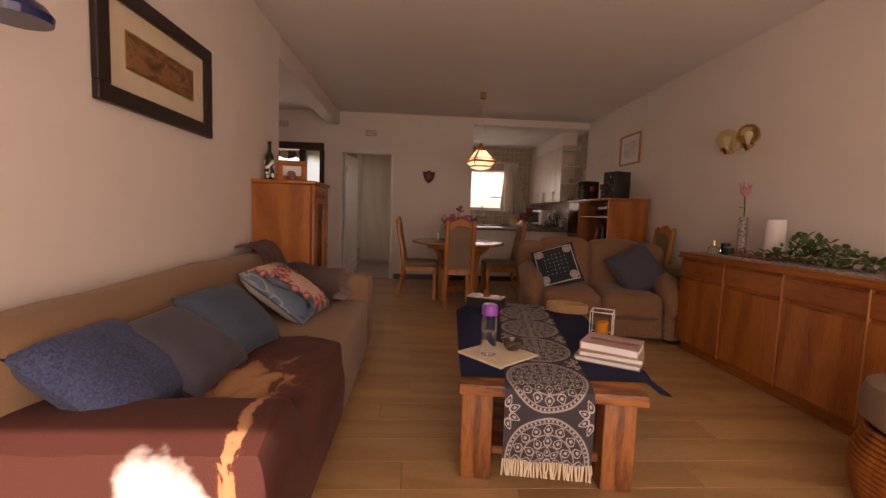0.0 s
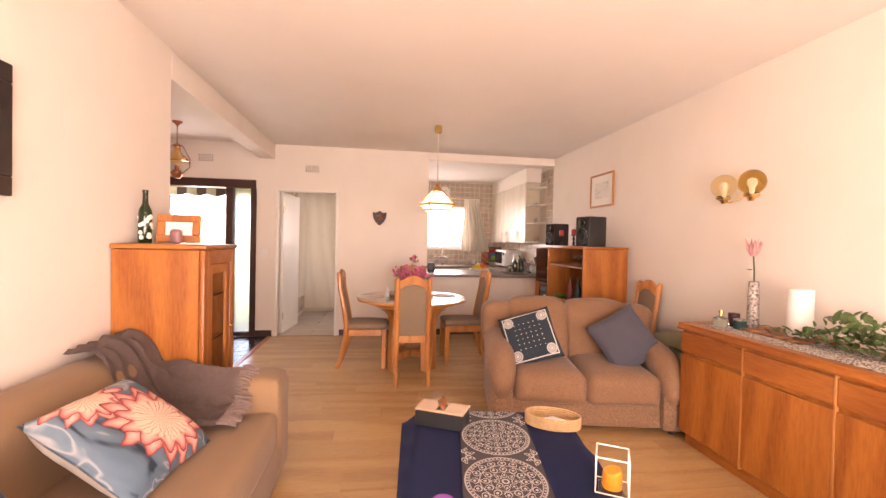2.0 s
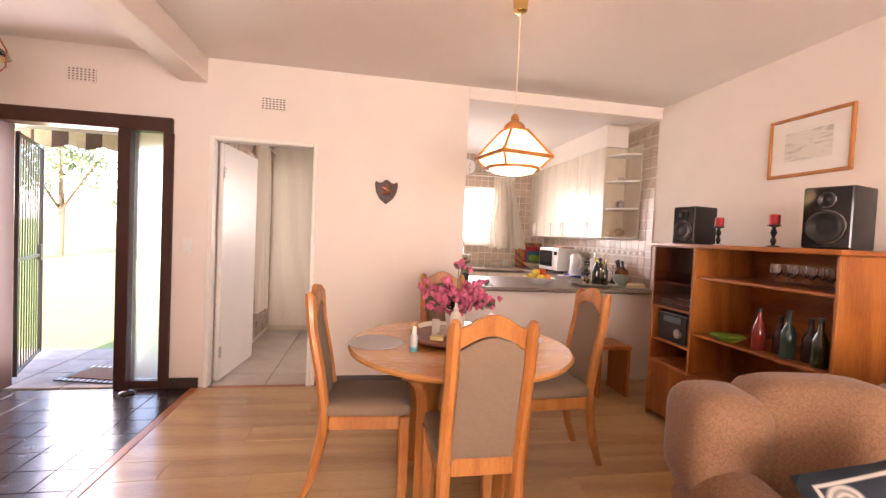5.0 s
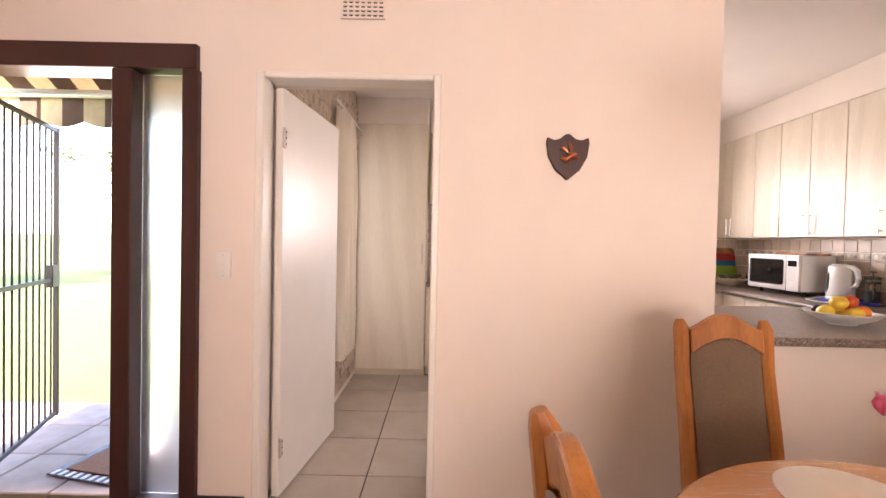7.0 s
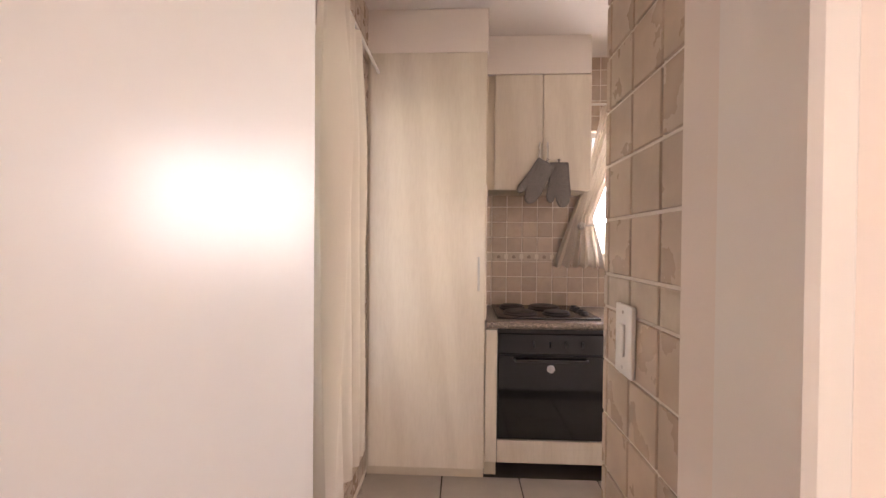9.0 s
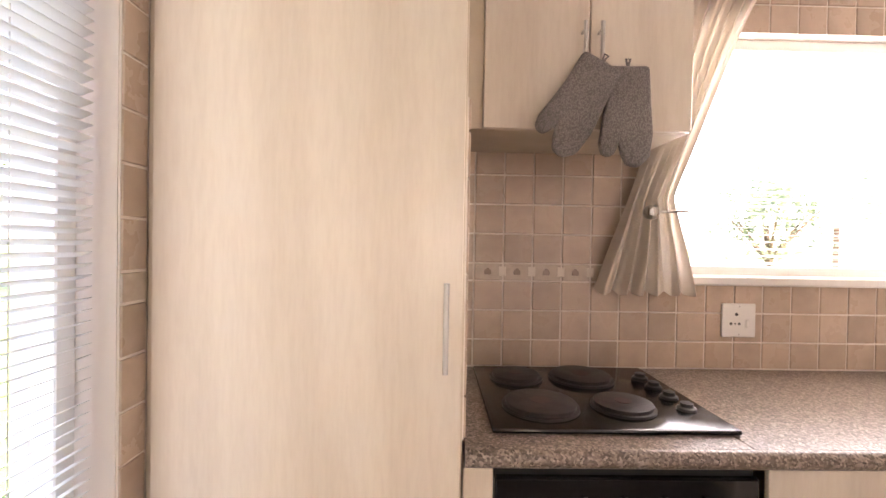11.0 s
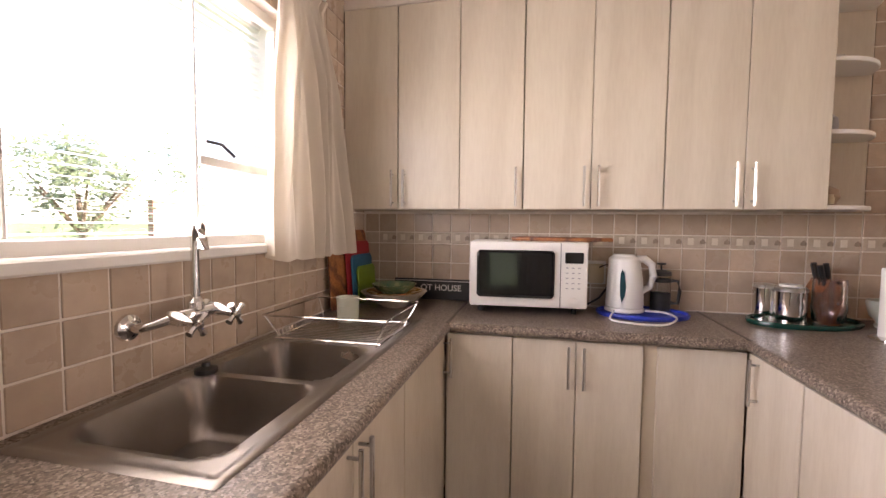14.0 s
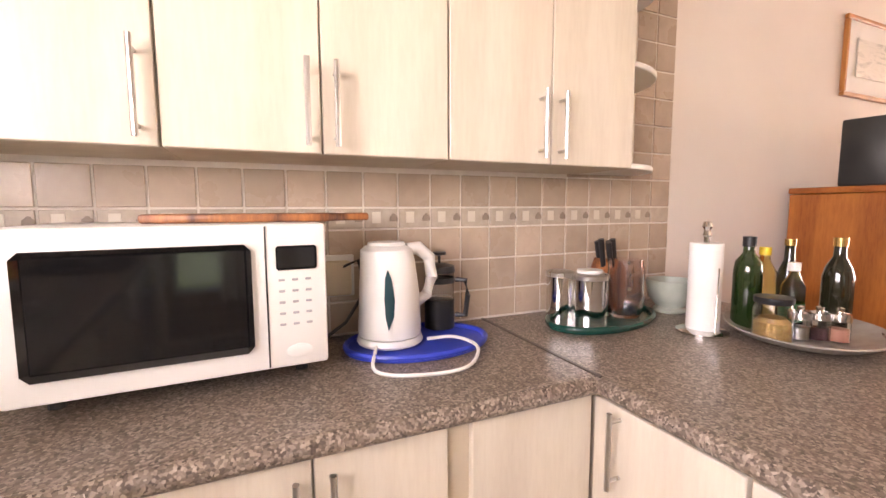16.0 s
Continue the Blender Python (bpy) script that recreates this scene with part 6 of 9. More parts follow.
def pendant():
    p = thing("pendant_lamp", (1.235, -1.445, 0), "square wooden pendant lamp with frosted glass panes", "lamp")
    part("canopy", lathe([(0.04, 2.678), (0.042, 2.66), (0.038, 2.60), (0.02, 2.59)], 20), M_BRASS, p)
    part("cord", tube([(0, 0, 2.59), (0, 0, 2.03)], 0.004, 8), M_CREAM, p)
    part("cap", lathe([(0.012, 2.035), (0.022, 2.02), (0.024, 1.995), (0.042, 1.985), (0.058, 1.968), (0.062, 1.945)], 24), M_PINE, p, "turned wooden cap")
    rot = pose(0, 0, 0, 0, 0, 13)
    rim, top = 0.212, 0.05
    M_FROST = cloth_thin("lit_frosted_glass", (0.92, 0.86, 0.72), 0.6)
    b = M_FROST.node_tree
    em = b.nodes.new("ShaderNodeEmission")
    em.inputs[0].default_value, em.inputs[1].default_value = (1.0, 0.86, 0.62, 1), 0.05
    add = b.nodes.new("ShaderNodeAddShader")
    out = b.nodes["Material Output"]
    src = out.inputs[0].links[0].from_socket
    b.links.new(src, add.inputs[0])
    b.links.new(em.outputs[0], add.inputs[1])
    b.links.new(add.outputs[0], out.inputs[0])
    cs = [(1, 1), (-1, 1), (-1, -1), (1, -1)]
    zr, zt, zb, low = 1.795, 1.945, 1.735, rim * 0.52
    for k in range(4):
        (ax, ay), (bx, by) = cs[k], cs[(k + 1) % 4]
        e = rim * 0.72
        part("corner_bar", tube([rot @ Vector((ax * top, ay * top, zt)), rot @ Vector((ax * e, ay * e, zr))], 0.010, 6), M_PINE, p)
        part("rim_bar", tube([rot @ Vector((ax * e, ay * e, zr)), rot @ Vector((bx * e, by * e, zr))], 0.013, 6), M_PINE, p)
        part("top_bar", tube([rot @ Vector((ax * top, ay * top, zt)), rot @ Vector((bx * top, by * top, zt))], 0.008, 6), M_PINE, p)
        part("lower_corner_bar", tube([rot @ Vector((ax * e, ay * e, zr)), rot @ Vector((ax * low, ay * low, zb))], 0.008, 6), M_PINE, p)
        # curved wooden fretwork near the foot of each pane
        arc = []
        for i in range(13):
            f = -0.86 + 1.72 * i / 12
            h = 0.10 + 0.24 * (1 - f * f)
            r_ = e + (top - e) * h + 0.004
            mid, half = Vector(((ax + bx) / 2, (ay + by) / 2, 0)), Vector(((bx - ax) / 2, (by - ay) / 2, 0))
            q = mid * r_ + half * r_ * f
            arc.append(rot @ Vector((q.x, q.y, zr + (zt - zr) * h)))
        part("fretwork", tube(arc, 0.004, 5), M_PINE, p)
        for lo, hi, r0, r1 in ((zr + 0.003, zt - 0.003, e * 0.985, top), (zb + 0.002, zr - 0.003, low, e * 0.985)):
            bm = bmesh.new()
            bm.faces.new([bm.verts.new(rot @ Vector(q)) for q in ((ax * r0, ay * r0, lo), (bx * r0, by * r0, lo), (bx * r1, by * r1, hi), (ax * r1, ay * r1, hi))])
            bmesh.ops.solidify(bm, geom=bm.faces[:], thickness=0.003)
            part("pane", bm, M_FROST, p)
    part("bowl", lathe([(0.001, 1.695), (0.06, 1.698), (0.115, 1.712), (0.138, 1.735), (0.132, 1.735), (0.10, 1.716), (0.001, 1.700)], 28, cap=False), M_FROST, p)
    part("bowl_rim", lathe([(0.136, 1.722), (0.150, 1.724), (0.152, 1.738), (0.136, 1.740)], 32, cap=False), M_PINE, p)


pendant()


def entrance_lantern():
    p = thing("hanging_lantern", (-1.70, -0.95, 0), "copper and amber glass hanging lantern on a chain", "lamp")
    part("canopy", lathe([(0.055, 2.678), (0.05, 2.665), (0.02, 2.645), (0.012, 2.63)], 20), M_COPPER, p)
    for k in range(7):
        pts = [(0.007 * math.cos(a), 0.0, 2.61 - k * 0.03 + 0.018 * math.sin(a)) if k % 2 else (0.0, 0.007 * math.cos(a), 2.61 - k * 0.03 + 0.018 * math.sin(a)) for a in (0, 0.8, 1.6, 2.4, 3.14, 3.9, 4.7, 5.5)]
        part("chain_link", tube(pts, 0.0025, 5, closed=True), M_COPPER, p)
    M_AMBER = glass("amber_glass", (0.95, 0.72, 0.38), 0.05)
    part("shade", lathe([(0.03, 2.40), (0.035, 2.34), (0.06, 2.30), (0.12, 2.255), (0.135, 2.225), (0.12, 2.222), (0.055, 2.295), (0.031, 2.335), (0.026, 2.40)], 32, cap=False), M_AMBER, p, "ribbed amber glass shade")
    part("collar", lathe([(0.028, 2.41), (0.036, 2.40), (0.034, 2.385)], 20), M_COPPER, p)
    part("font", lathe([(0.001, 2.03), (0.03, 2.035), (0.055, 2.07), (0.06, 2.10), (0.04, 2.125), (0.022, 2.13), (0.022, 2.18)], 24), M_COPPER, p)
    for a in (0, 180):
        c = math.cos(radians(a))
        part("arm", tube([(0.0, 0, 2.43), (c * 0.06, 0, 2.40), (c * 0.14, 0, 2.25), (c * 0.135, 0, 2.16), (c * 0.055, 0, 2.085)], 0.005, 6), M_COPPER, p)


entrance_lantern()


def wall_sconce():
    s = thing("wall_lamp", (XR, -3.495, 1.768), "brass wall lamp with two smoked glass globes", "lamp")
    part("backplate", lathe([(0.05, 0), (0.048, 0.012), (0.02, 0.025)], 22, m=pose(0, 0, 0.06, 0, -90, 0)), M_BRASS, s)
    M_SMOKE = glass("smoked_globe", (0.94, 0.82, 0.54), 0.02, 1.2)
    for sy in (-1, 1):
        y = sy * 0.12
        part("arm", tube([(-0.02, 0, 0.05), (-0.06, sy * 0.03, -0.03), (-0.10, sy * 0.08, -0.055), (-0.118, y, -0.045), (-0.118, y, -0.02)], 0.007, 8), M_BRASS, s)
        part("cup", lathe([(0.012, -0.06), (0.02, -0.045), (0.045, -0.03), (0.05, -0.015)], 22, m=pose(-0.118, y, 0)), M_BRASS, s)
        prof = [(0.045 if k == 0 else 0.086 * math.sin(math.pi * (0.17 + 0.74 * k / 14)), 0.068 - 0.086 * math.cos(math.pi * (0.17 + 0.74 * k / 14))) for k in range(15)]
        part("globe", lathe(prof, 28, m=pose(-0.118, y, 0), cap=False), M_SMOKE, s, "smoked glass globe")
        part("bulb", lathe([(0.012, -0.01), (0.014, 0.03), (0.026, 0.06), (0.022, 0.085), (0.0, 0.095)], 16, m=pose(-0.118, y, 0)), M_PLASTIC, s)


wall_sconce()
b = thing("hanging_ornament", (-0.62, -5.78, 1.58), "cobalt blue glass bell hanging from brass", "ornament")
part("bell", lathe([(0.075, 0.0), (0.078, 0.02), (0.06, 0.045), (0.03, 0.06), (0.012, 0.065)], 28), mat("cobalt_glass", (0.008, 0.014, 0.09), None, 0.08, bump=0), b)
part("rod", tube([(0, 0, 0.06), (0, 0, 0.30), (-0.24, 0, 0.32)], 0.006, 8), M_BRASS, b)

# ---- on the coffee table ----
TZ = 0.4565


def tissue_box():
    t = thing("tissue_box", (0.94, -4.07, TZ), "black tissue box with a sloping wooden lid", "tissue box", rz=-27)
    part("body", box(-0.125, 0.125, -0.065, 0.065, 0, 0.075, 0.003), M_BLACK, t)
    M_LID = wood("pale_box_lid", (0.62, 0.44, 0.30), (0.50, 0.33, 0.21), "x", 0.5, 3.0)
    for x0, x1 in ((-0.127, -0.022), (0.022, 0.127)):
        part("lid", box(x0, x1, -0.067, 0.067, 0.076, 0.084, 0.002), M_LID, t, "pale wooden lid")
    for y0, y1 in ((-0.067, -0.045), (0.045, 0.067)):
        part("lid_strip", box(-0.0215, 0.0215, y0, y1, 0.076, 0.084, 0.002), M_LID, t)
    part("flap", box(-0.002, 0.002, -0.042, 0.042, 0.0, 0.055, 0.001, m=pose(0.016, 0, 0.078, 0, -32, 0)), M_RUSTIC, t, "dark brown lid flap standing up")


tissue_box()
n = 40
M_STRAW = mat("straw", (0.50, 0.32, 0.16), (0.40, 0.24, 0.11), 0.8, scale=60, bump=0.6, bscale=200)
bk = thing("basket", (1.50, -4.14, TZ + 0.001), "shallow oval woven straw basket", "basket", rz=-25)
for ring in range(6):
    part("coil", tube([(0.135 * math.cos(6.2832 * k / n), 0.085 * math.sin(6.2832 * k / n), 0.006 + ring * 0.009) for k in range(n)], 0.0062, 6, closed=True), M_STRAW, bk)
part("bottom", lathe([(0.001, 0.004), (1.0, 0.004), (1.0, 0.010), (0.001, 0.010)], 40, m=Matrix.Diagonal((0.13, 0.08, 1, 1)), cap=False), M_STRAW, bk)
solid("napkin", prism([(-0.07, -0.04), (0.07, -0.03), (0.03, 0.05), (-0.05, 0.04)], 0.012, bev=0.003), M_PAPER, (1.50, -4.15, TZ + 0.014), "folded white paper in the straw basket", "napkin", rz=10)


def wire_lantern():
    c = thing("candle_holder", (1.50, -4.70, TZ), "white wire cube candle holder", "candle holder", rz=-30)
    r, h = 0.058, 0.135
    cs = [(r, r), (-r, r), (-r, -r), (r, -r)]
    for k in range(4):
        (ax, ay), (bx, by) = cs[k], cs[(k + 1) % 4]
        for z in (0.003, h):
            part("wire", tube([(ax, ay, z), (bx, by, z)], 0.0028, 6), M_PLASTIC, c)
        part("wire", tube([(ax, ay, 0.003), (ax, ay, h)], 0.0028, 6), M_PLASTIC, c)
    M_WAX = mat("orange_wax", (0.75, 0.30, 0.025), (0.65, 0.23, 0.015), 0.5, bump=0.1)
    bm = lathe([(0.035, 0.0), (0.036, 0.005), (0.035, 0.06), (0.030, 0.066), (0.012, 0.062), (0.001, 0.062)], 24)
    for v in bm.verts:
        if v.co.z > 0.05:
            v.co.z += 0.25 * v.co.x
    solid("candle", bm, M_WAX, (1.50, -4.70, TZ + 0.004), "orange pillar candle with a slanted burnt top", "candle")
    part("tray", box(-0.05, 0.05, -0.05, 0.05, 0.0008, 0.0028), glass("candle_tray", (0.9, 0.95, 0.95)), c)


wire_lantern()


def book(place, rz, w, d, h, cover, label):
    b = thing("book", place, label, "book", "books on the coffee table", rz)
    part("pages", box(-w / 2 + 0.004, w / 2 - 0.005, -d / 2 + 0.005, d / 2 - 0.005, 0.0035, h - 0.0035), M_PAPER, b)
    for z in (0.0, h - 0.003):
        part("cover", box(-w / 2, w / 2, -d / 2, d / 2, z, z + 0.003, 0.001), cover, b)
    part("spine", box(-w / 2 - 0.002, -w / 2 + 0.001, -d / 2, d / 2, 0.0, h, 0.001), cover, b)
    return b


M_PINKC = mat("dusty_pink_cover", (0.52, 0.36, 0.36), (0.45, 0.29, 0.29), 0.6, bump=0.1)
M_BEIGEC = mat("beige_cover", (0.48, 0.36, 0.25), (0.38, 0.26, 0.17), 0.5)
M_GREYC = mat("grey_cover", (0.30, 0.29, 0.30), (0.36, 0.33, 0.30), 0.5)
book((1.36, -5.11, TZ), -33, 0.28, 0.22, 0.022, M_GREYC, "large grey picture book at the bottom of the pile")
book((1.37, -5.11, TZ + 0.0225), -30, 0.27, 0.21, 0.024, M_BEIGEC, "beige hardback book in the pile")
book((1.375, -5.10, TZ + 0.047), -36, 0.25, 0.20, 0.036, M_PINKC, "thick dusty-pink hardback book on top of the pile")
bm = box(-0.105, 0.105, -0.016, 0.016, 0, 0.003, 0.001)
M_RIB = mat("red_woven_band", (0.22, 0.03, 0.03), (0.40, 0.22, 0.12), 0.9, scale=90)
solid("bookmark", bm, M_RIB, (1.37, -5.12, TZ + 0.0835), "red woven bookmark lying on the top book", "bookmark", rz=-36)
part_board = solid("serving_board", box(-0.135, 0.135, -0.135, 0.135, 0, 0.012, 0.004), M_CREAM, (0.835, -5.08, TZ), "pale square board on the tablecloth", "board", rz=38)


def water_bottle():
    b = thing("water_bottle", (0.785, -5.10, TZ + 0.0125), "clear plastic water bottle with a purple cap", "bottle")
    M_CLEAR = glass("clear_plastic", (0.96, 0.96, 0.97), 0.05, 1.2)
    part("body", lathe([(0.034, 0.0), (0.037, 0.01), (0.036, 0.06), (0.033, 0.09), (0.036, 0.12), (0.036, 0.165), (0.030, 0.19)], 24), M_CLEAR, b)
    part("water", lathe([(0.033, 0.002), (0.033, 0.06), (0.030, 0.09), (0.032, 0.11)], 24), glass("water", (0.97, 0.98, 1.0), 0.0, 1.33), b)
    part("cap", lathe([(0.036, 0.185), (0.037, 0.195), (0.037, 0.225), (0.030, 0.235), (0.0, 0.236)], 24), mat("purple_plastic", (0.25, 0.07, 0.38), None, 0.35, bump=0), b)


water_bottle()
bm = lathe([(0.028, 0.0), (0.030, 0.004), (0.044, 0.022), (0.050, 0.048), (0.046, 0.048), (0.040, 0.024), (0.001, 0.010)], 28, cap=False)
solid("small_bowl", bm, mat("black_patterned_glaze", (0.02, 0.018, 0.017), (0.11, 0.08, 0.05), 0.25, scale=90, bump=0.2), (0.915, -5.03, TZ + 0.0125), "small black patterned bowl on the board", "bowl")

# ---- on the sideboard ----
SZ = 0.8485
m, nt, b = base_mat("crocheted_runner", 0.95)
v = coords(nt)
vo = nt.nodes.new("ShaderNodeTexVoronoi")
vo.feature = "DISTANCE_TO_EDGE"
vo.inputs["Scale"].default_value = 55
nt.links.new(v, vo.inputs["Vector"])
nt.links.new(ramp(nt, vo.outputs[0], [(0.05, (0.62, 0.57, 0.51)), (0.14, (0.10, 0.075, 0.065))]), b.inputs["Base Color"])
add_bump(nt, b, vo.outputs[0], 0.5)
solid("table_runner", box(-0.17, 0.17, -0.93, 0.93, 0, 0.003, 0.001), m, (2.96, -4.50, SZ), "grey and cream crocheted runner along the sideboard", "table runner")
SZ2 = SZ + 0.0035


def bottle_thing(name, place, prof, material, label, cap=None, capm=None, group=""):
    t = thing(name, place, label, "bottle", group)
    part("body", lathe(prof, 22), material, t)
    if cap:
        part("cap", lathe(cap, 18), capm, t)
    return t


M_PALEGLASS = glass("pale_green_glass", (0.80, 0.92, 0.88), 0.02, 1.3)
M_DARKGLASS = mat("dark_plum_glass", (0.05, 0.02, 0.025), (0.03, 0.012, 0.016), 0.12, bump=0)
M_TEALGLASS = mat("dark_teal_glass", (0.02, 0.05, 0.045), (0.03, 0.07, 0.065), 0.12, bump=0)
bottle_thing("perfume_bottle", (2.90, -3.64, SZ2), [(0.042, 0), (0.048, 0.01), (0.048, 0.05), (0.03, 0.062), (0.014, 0.068)], M_PALEGLASS, "squat pale glass bottle with a brass stopper", [(0.010, 0.066), (0.010, 0.09), (0.014, 0.092), (0.014, 0.108), (0.0, 0.11)], M_BRASS)
bottle_thing("candle_jar", (2.985, -3.655, SZ2), [(0.033, 0), (0.035, 0.004), (0.035, 0.088), (0.032, 0.09)], M_DARKGLASS, "dark plum glass candle jar")
bottle_thing("candle_jar", (2.945, -3.745, SZ2), [(0.036, 0), (0.038, 0.004), (0.038, 0.055), (0.034, 0.058)], M_TEALGLASS, "low dark teal glass candle jar", [(0.036, 0.058), (0.037, 0.066), (0.0, 0.067)], M_STEEL)
v = thing("vase", (3.085, -3.70, SZ2), "slim black and white mosaic vase", "vase")
part("body", lathe([(0.034, 0), (0.036, 0.005), (0.035, 0.13), (0.033, 0.24), (0.029, 0.308), (0.024, 0.310), (0.024, 0.275)], 24), mat("mosaic_glaze", (0.62, 0.56, 0.50), (0.09, 0.06, 0.05), 0.3, scale=70, detail=1, bump=0.3), v)
fl = thing("artificial_flower", (3.085, -3.70, SZ2 + 0.285), "artificial pink protea flower standing in the vase", "flower")
part("stem", tube([(0, 0, 0), (0.002, 0.004, 0.10), (-0.002, 0.010, 0.20)], 0.005, 8), mat("dark_green_stem", (0.05, 0.08, 0.03), None, 0.7), fl)
M_PETAL = mat("dusty_pink_petal", (0.45, 0.20, 0.20), (0.55, 0.30, 0.28), 0.7, scale=40)
for k in range(11):
    a = 6.2832 * k / 11
    r2 = 0.052 if k % 2 else 0.040
    pts = [(0.010 * math.cos(a), 0.012 + 0.010 * math.sin(a), 0.195), (0.028 * math.cos(a), 0.012 + 0.028 * math.sin(a), 0.235), (r2 * math.cos(a), 0.012 + r2 * math.sin(a), 0.285 + 0.012 * (k % 3))]
    part("petal", tube(pts, [0.008, 0.013, 0.002], 6), M_PETAL, fl)
part("leaf", prism([(0, 0), (0.02, 0.009), (0.045, 0), (0.02, -0.009)], 0.002, m=pose(0.0, 0.012, 0.10, 20, 0, 100)), mat("green_leaf", (0.05, 0.09, 0.03), None, 0.6), fl)
solid("wooden_tray", box(-0.15, 0.15, -0.20, 0.20, 0, 0.014, 0.005), M_RUSTIC_X, (3.07, -3.96, SZ2), "dark red wooden tray under the paper roll", "tray")
bm = lathe([(0.020, 0.0), (0.062, 0.0), (0.064, 0.004), (0.064, 0.274), (0.062, 0.278), (0.020, 0.278), (0.020, 0.0)], 36, cap=False)
solid("paper_roll", bm, M_PAPER, (3.085, -4.02, SZ2 + 0.0145), "tall white roll of kitchen paper on a tray", "paper roll")


def ivy():
    g = thing("garland", (3.04, -4.42, SZ2), "green artificial leaf garland lying on the sideboard", "garland")
    rng = random.Random(11)
    M_L1 = mat("garland_leaf", (0.07, 0.13, 0.035), (0.13, 0.19, 0.06), 0.55, scale=25, rand=0.35)
    leaf = []
    for kind in range(3):
        bm = bmesh.new()
        ln, wd = 0.045 + kind * 0.008, 0.013 + kind * 0.004
        rows_ = [(0, 0), (0.3, 0.8), (0.6, 1.0), (0.85, 0.55), (1.0, 0.0)]
        prev = None
        for t_, w_ in rows_:
            y = t_ * ln
            c = [bm.verts.new((-w_ * wd - 1e-4, y, 0.004 * w_)), bm.verts.new((0, y, -0.003)), bm.verts.new((w_ * wd + 1e-4, y, 0.004 * w_))]
            if prev:
                bm.faces.new((prev[0], prev[1], c[1], c[0]))
                bm.faces.new((prev[1], prev[2], c[2], c[1]))
            prev = c
        leaf.append(finish(bm, "leaf", M_L1, 60))
    for k in range(6):
        y = -0.55 + k * 0.2
        part("stem", tube([(0.0, y, 0.01), (rng.uniform(-0.04, 0.04), y + 0.08, 0.05), (rng.uniform(-0.06, 0.06), y + 0.2, 0.03)], 0.003, 5), M_L1, g)
    for k in range(260):
        y = rng.triangular(-0.62, 0.52, 0.12)
        hgt = 0.16 * math.exp(-((y - 0.10) / 0.2) ** 2) + 0.07 * math.exp(-((y + 0.3) / 0.25) ** 2) + 0.02
        o = new("leaf", leaf[k % 3])
        o.parent = g
        o.matrix_basis = pose(rng.gauss(0, 0.05), y, 0.006 + rng.random() * hgt, rng.uniform(-25, 65), rng.uniform(-40, 40), rng.uniform(0, 360))


ivy()

# storage pouf by the sideboard's near end, and the green seat behind the loveseat
p = thing("pouf", (2.44, -5.62, 0), "round wicker pouf with a brown cushion", "pouf")
bm = bmesh.new()
for k in range(16):
    rr = 0.235 + 0.035 * math.sin(math.pi * k / 15)
    tube([(rr * math.cos(6.2832 * i / 40), rr * math.sin(6.2832 * i / 40), 0.011 + k * 0.0205) for i in range(40)], 0.0115, 6, bm=bm, closed=True)
part("wicker_base", bm, M_OAK, p)
part("cushion", lathe([(0.001, 0.33), (0.22, 0.335), (0.262, 0.37), (0.27, 0.43), (0.25, 0.50), (0.16, 0.54), (0.001, 0.55)], 36, cap=False), M_GREYUPH, p)
o = thing("storage_ottoman", (3.05, -3.22, 0), "green upholstered storage seat in the corner", "ottoman")
M_SAGE = fabric("sage_green_cloth", (0.20, 0.18, 0.11), (0.14, 0.13, 0.08), 300, 8)
part("box", box(-0.17, 0.17, -0.24, 0.24, 0.0, 0.58, 0.006), M_SAGE, o)
part("cushion", soft_box(0.36, 0.50, 0.10, 0.035, 6, 0.015, 0.003, 2, m=pose(0, 0, 0.582)), M_SAGE, o)

# ---- on the display cabinet and inside it ----
CZ = 1.3305
bt = thing("wine_bottle", (-0.79, -3.40, CZ), "green wine bottle painted with white flowers", "bottle")
M_GREENGLASS = mat("green_bottle_glass", (0.014, 0.032, 0.007), (0.009, 0.02, 0.004), 0.08, bump=0, coat=0.4)
part("body", lathe([(0.034, 0), (0.037, 0.006), (0.037, 0.17), (0.033, 0.20), (0.016, 0.235), (0.0135, 0.30), (0.016, 0.302), (0.016, 0.318), (0.0, 0.319)], 24), M_GREENGLASS, bt)
rng = random.Random(3)
for k in range(16):
    a, z = rng.uniform(-2.6, 0.6), rng.uniform(0.03, 0.17)
    part("painted_flower", lathe([(0.014, 0), (0.013, 0.002), (0.0, 0.003)], 8, m=pose(0.0366 * math.cos(a), 0.0366 * math.sin(a), z, 0, 90, math.degrees(a))), M_PAPER, bt)
fr = framed("photo_frame", (-0.62, -3.33, CZ), 14, 0.235, 0.175, 0.045, M_OAK, M_PAPER, M_PAPER, 0.10, 0.05, "broad wooden photo frame standing on the cabinet", 0.02)
fr.matrix_basis = pose(-0.62, -3.36, CZ + 0.004, -12, 0, 12)
bm = soft_box(0.065, 0.05, 0.085, 0.022, 6, 0, 0.008, 4)
solid("crystal_stone", bm, mat("pink_crystal", (0.20, 0.09, 0.10), (0.30, 0.15, 0.15), 0.35, scale=30, bump=0.4), (-0.60, -3.44, CZ), "rough pink crystal stone beside the photo frame", "stone")
for z, n in ((0.43, 4), (0.73, 6), (0.095, 3)):
    for k in range(n):
        c = random.choice((M_PAPER, M_PINKC, M_BEIGEC, M_GREYC, M_BLACK))
        solid("magazine", box(-0.14, 0.14, -0.10, 0.10, 0, 0.012, 0.001), c, (-0.66, -3.37 + random.uniform(-0.02, 0.02), z + k * 0.0125), "magazine lying in a pile in the glass cabinet", "magazine", "magazines in the cabinet", rz=90 + random.uniform(-9, 9))

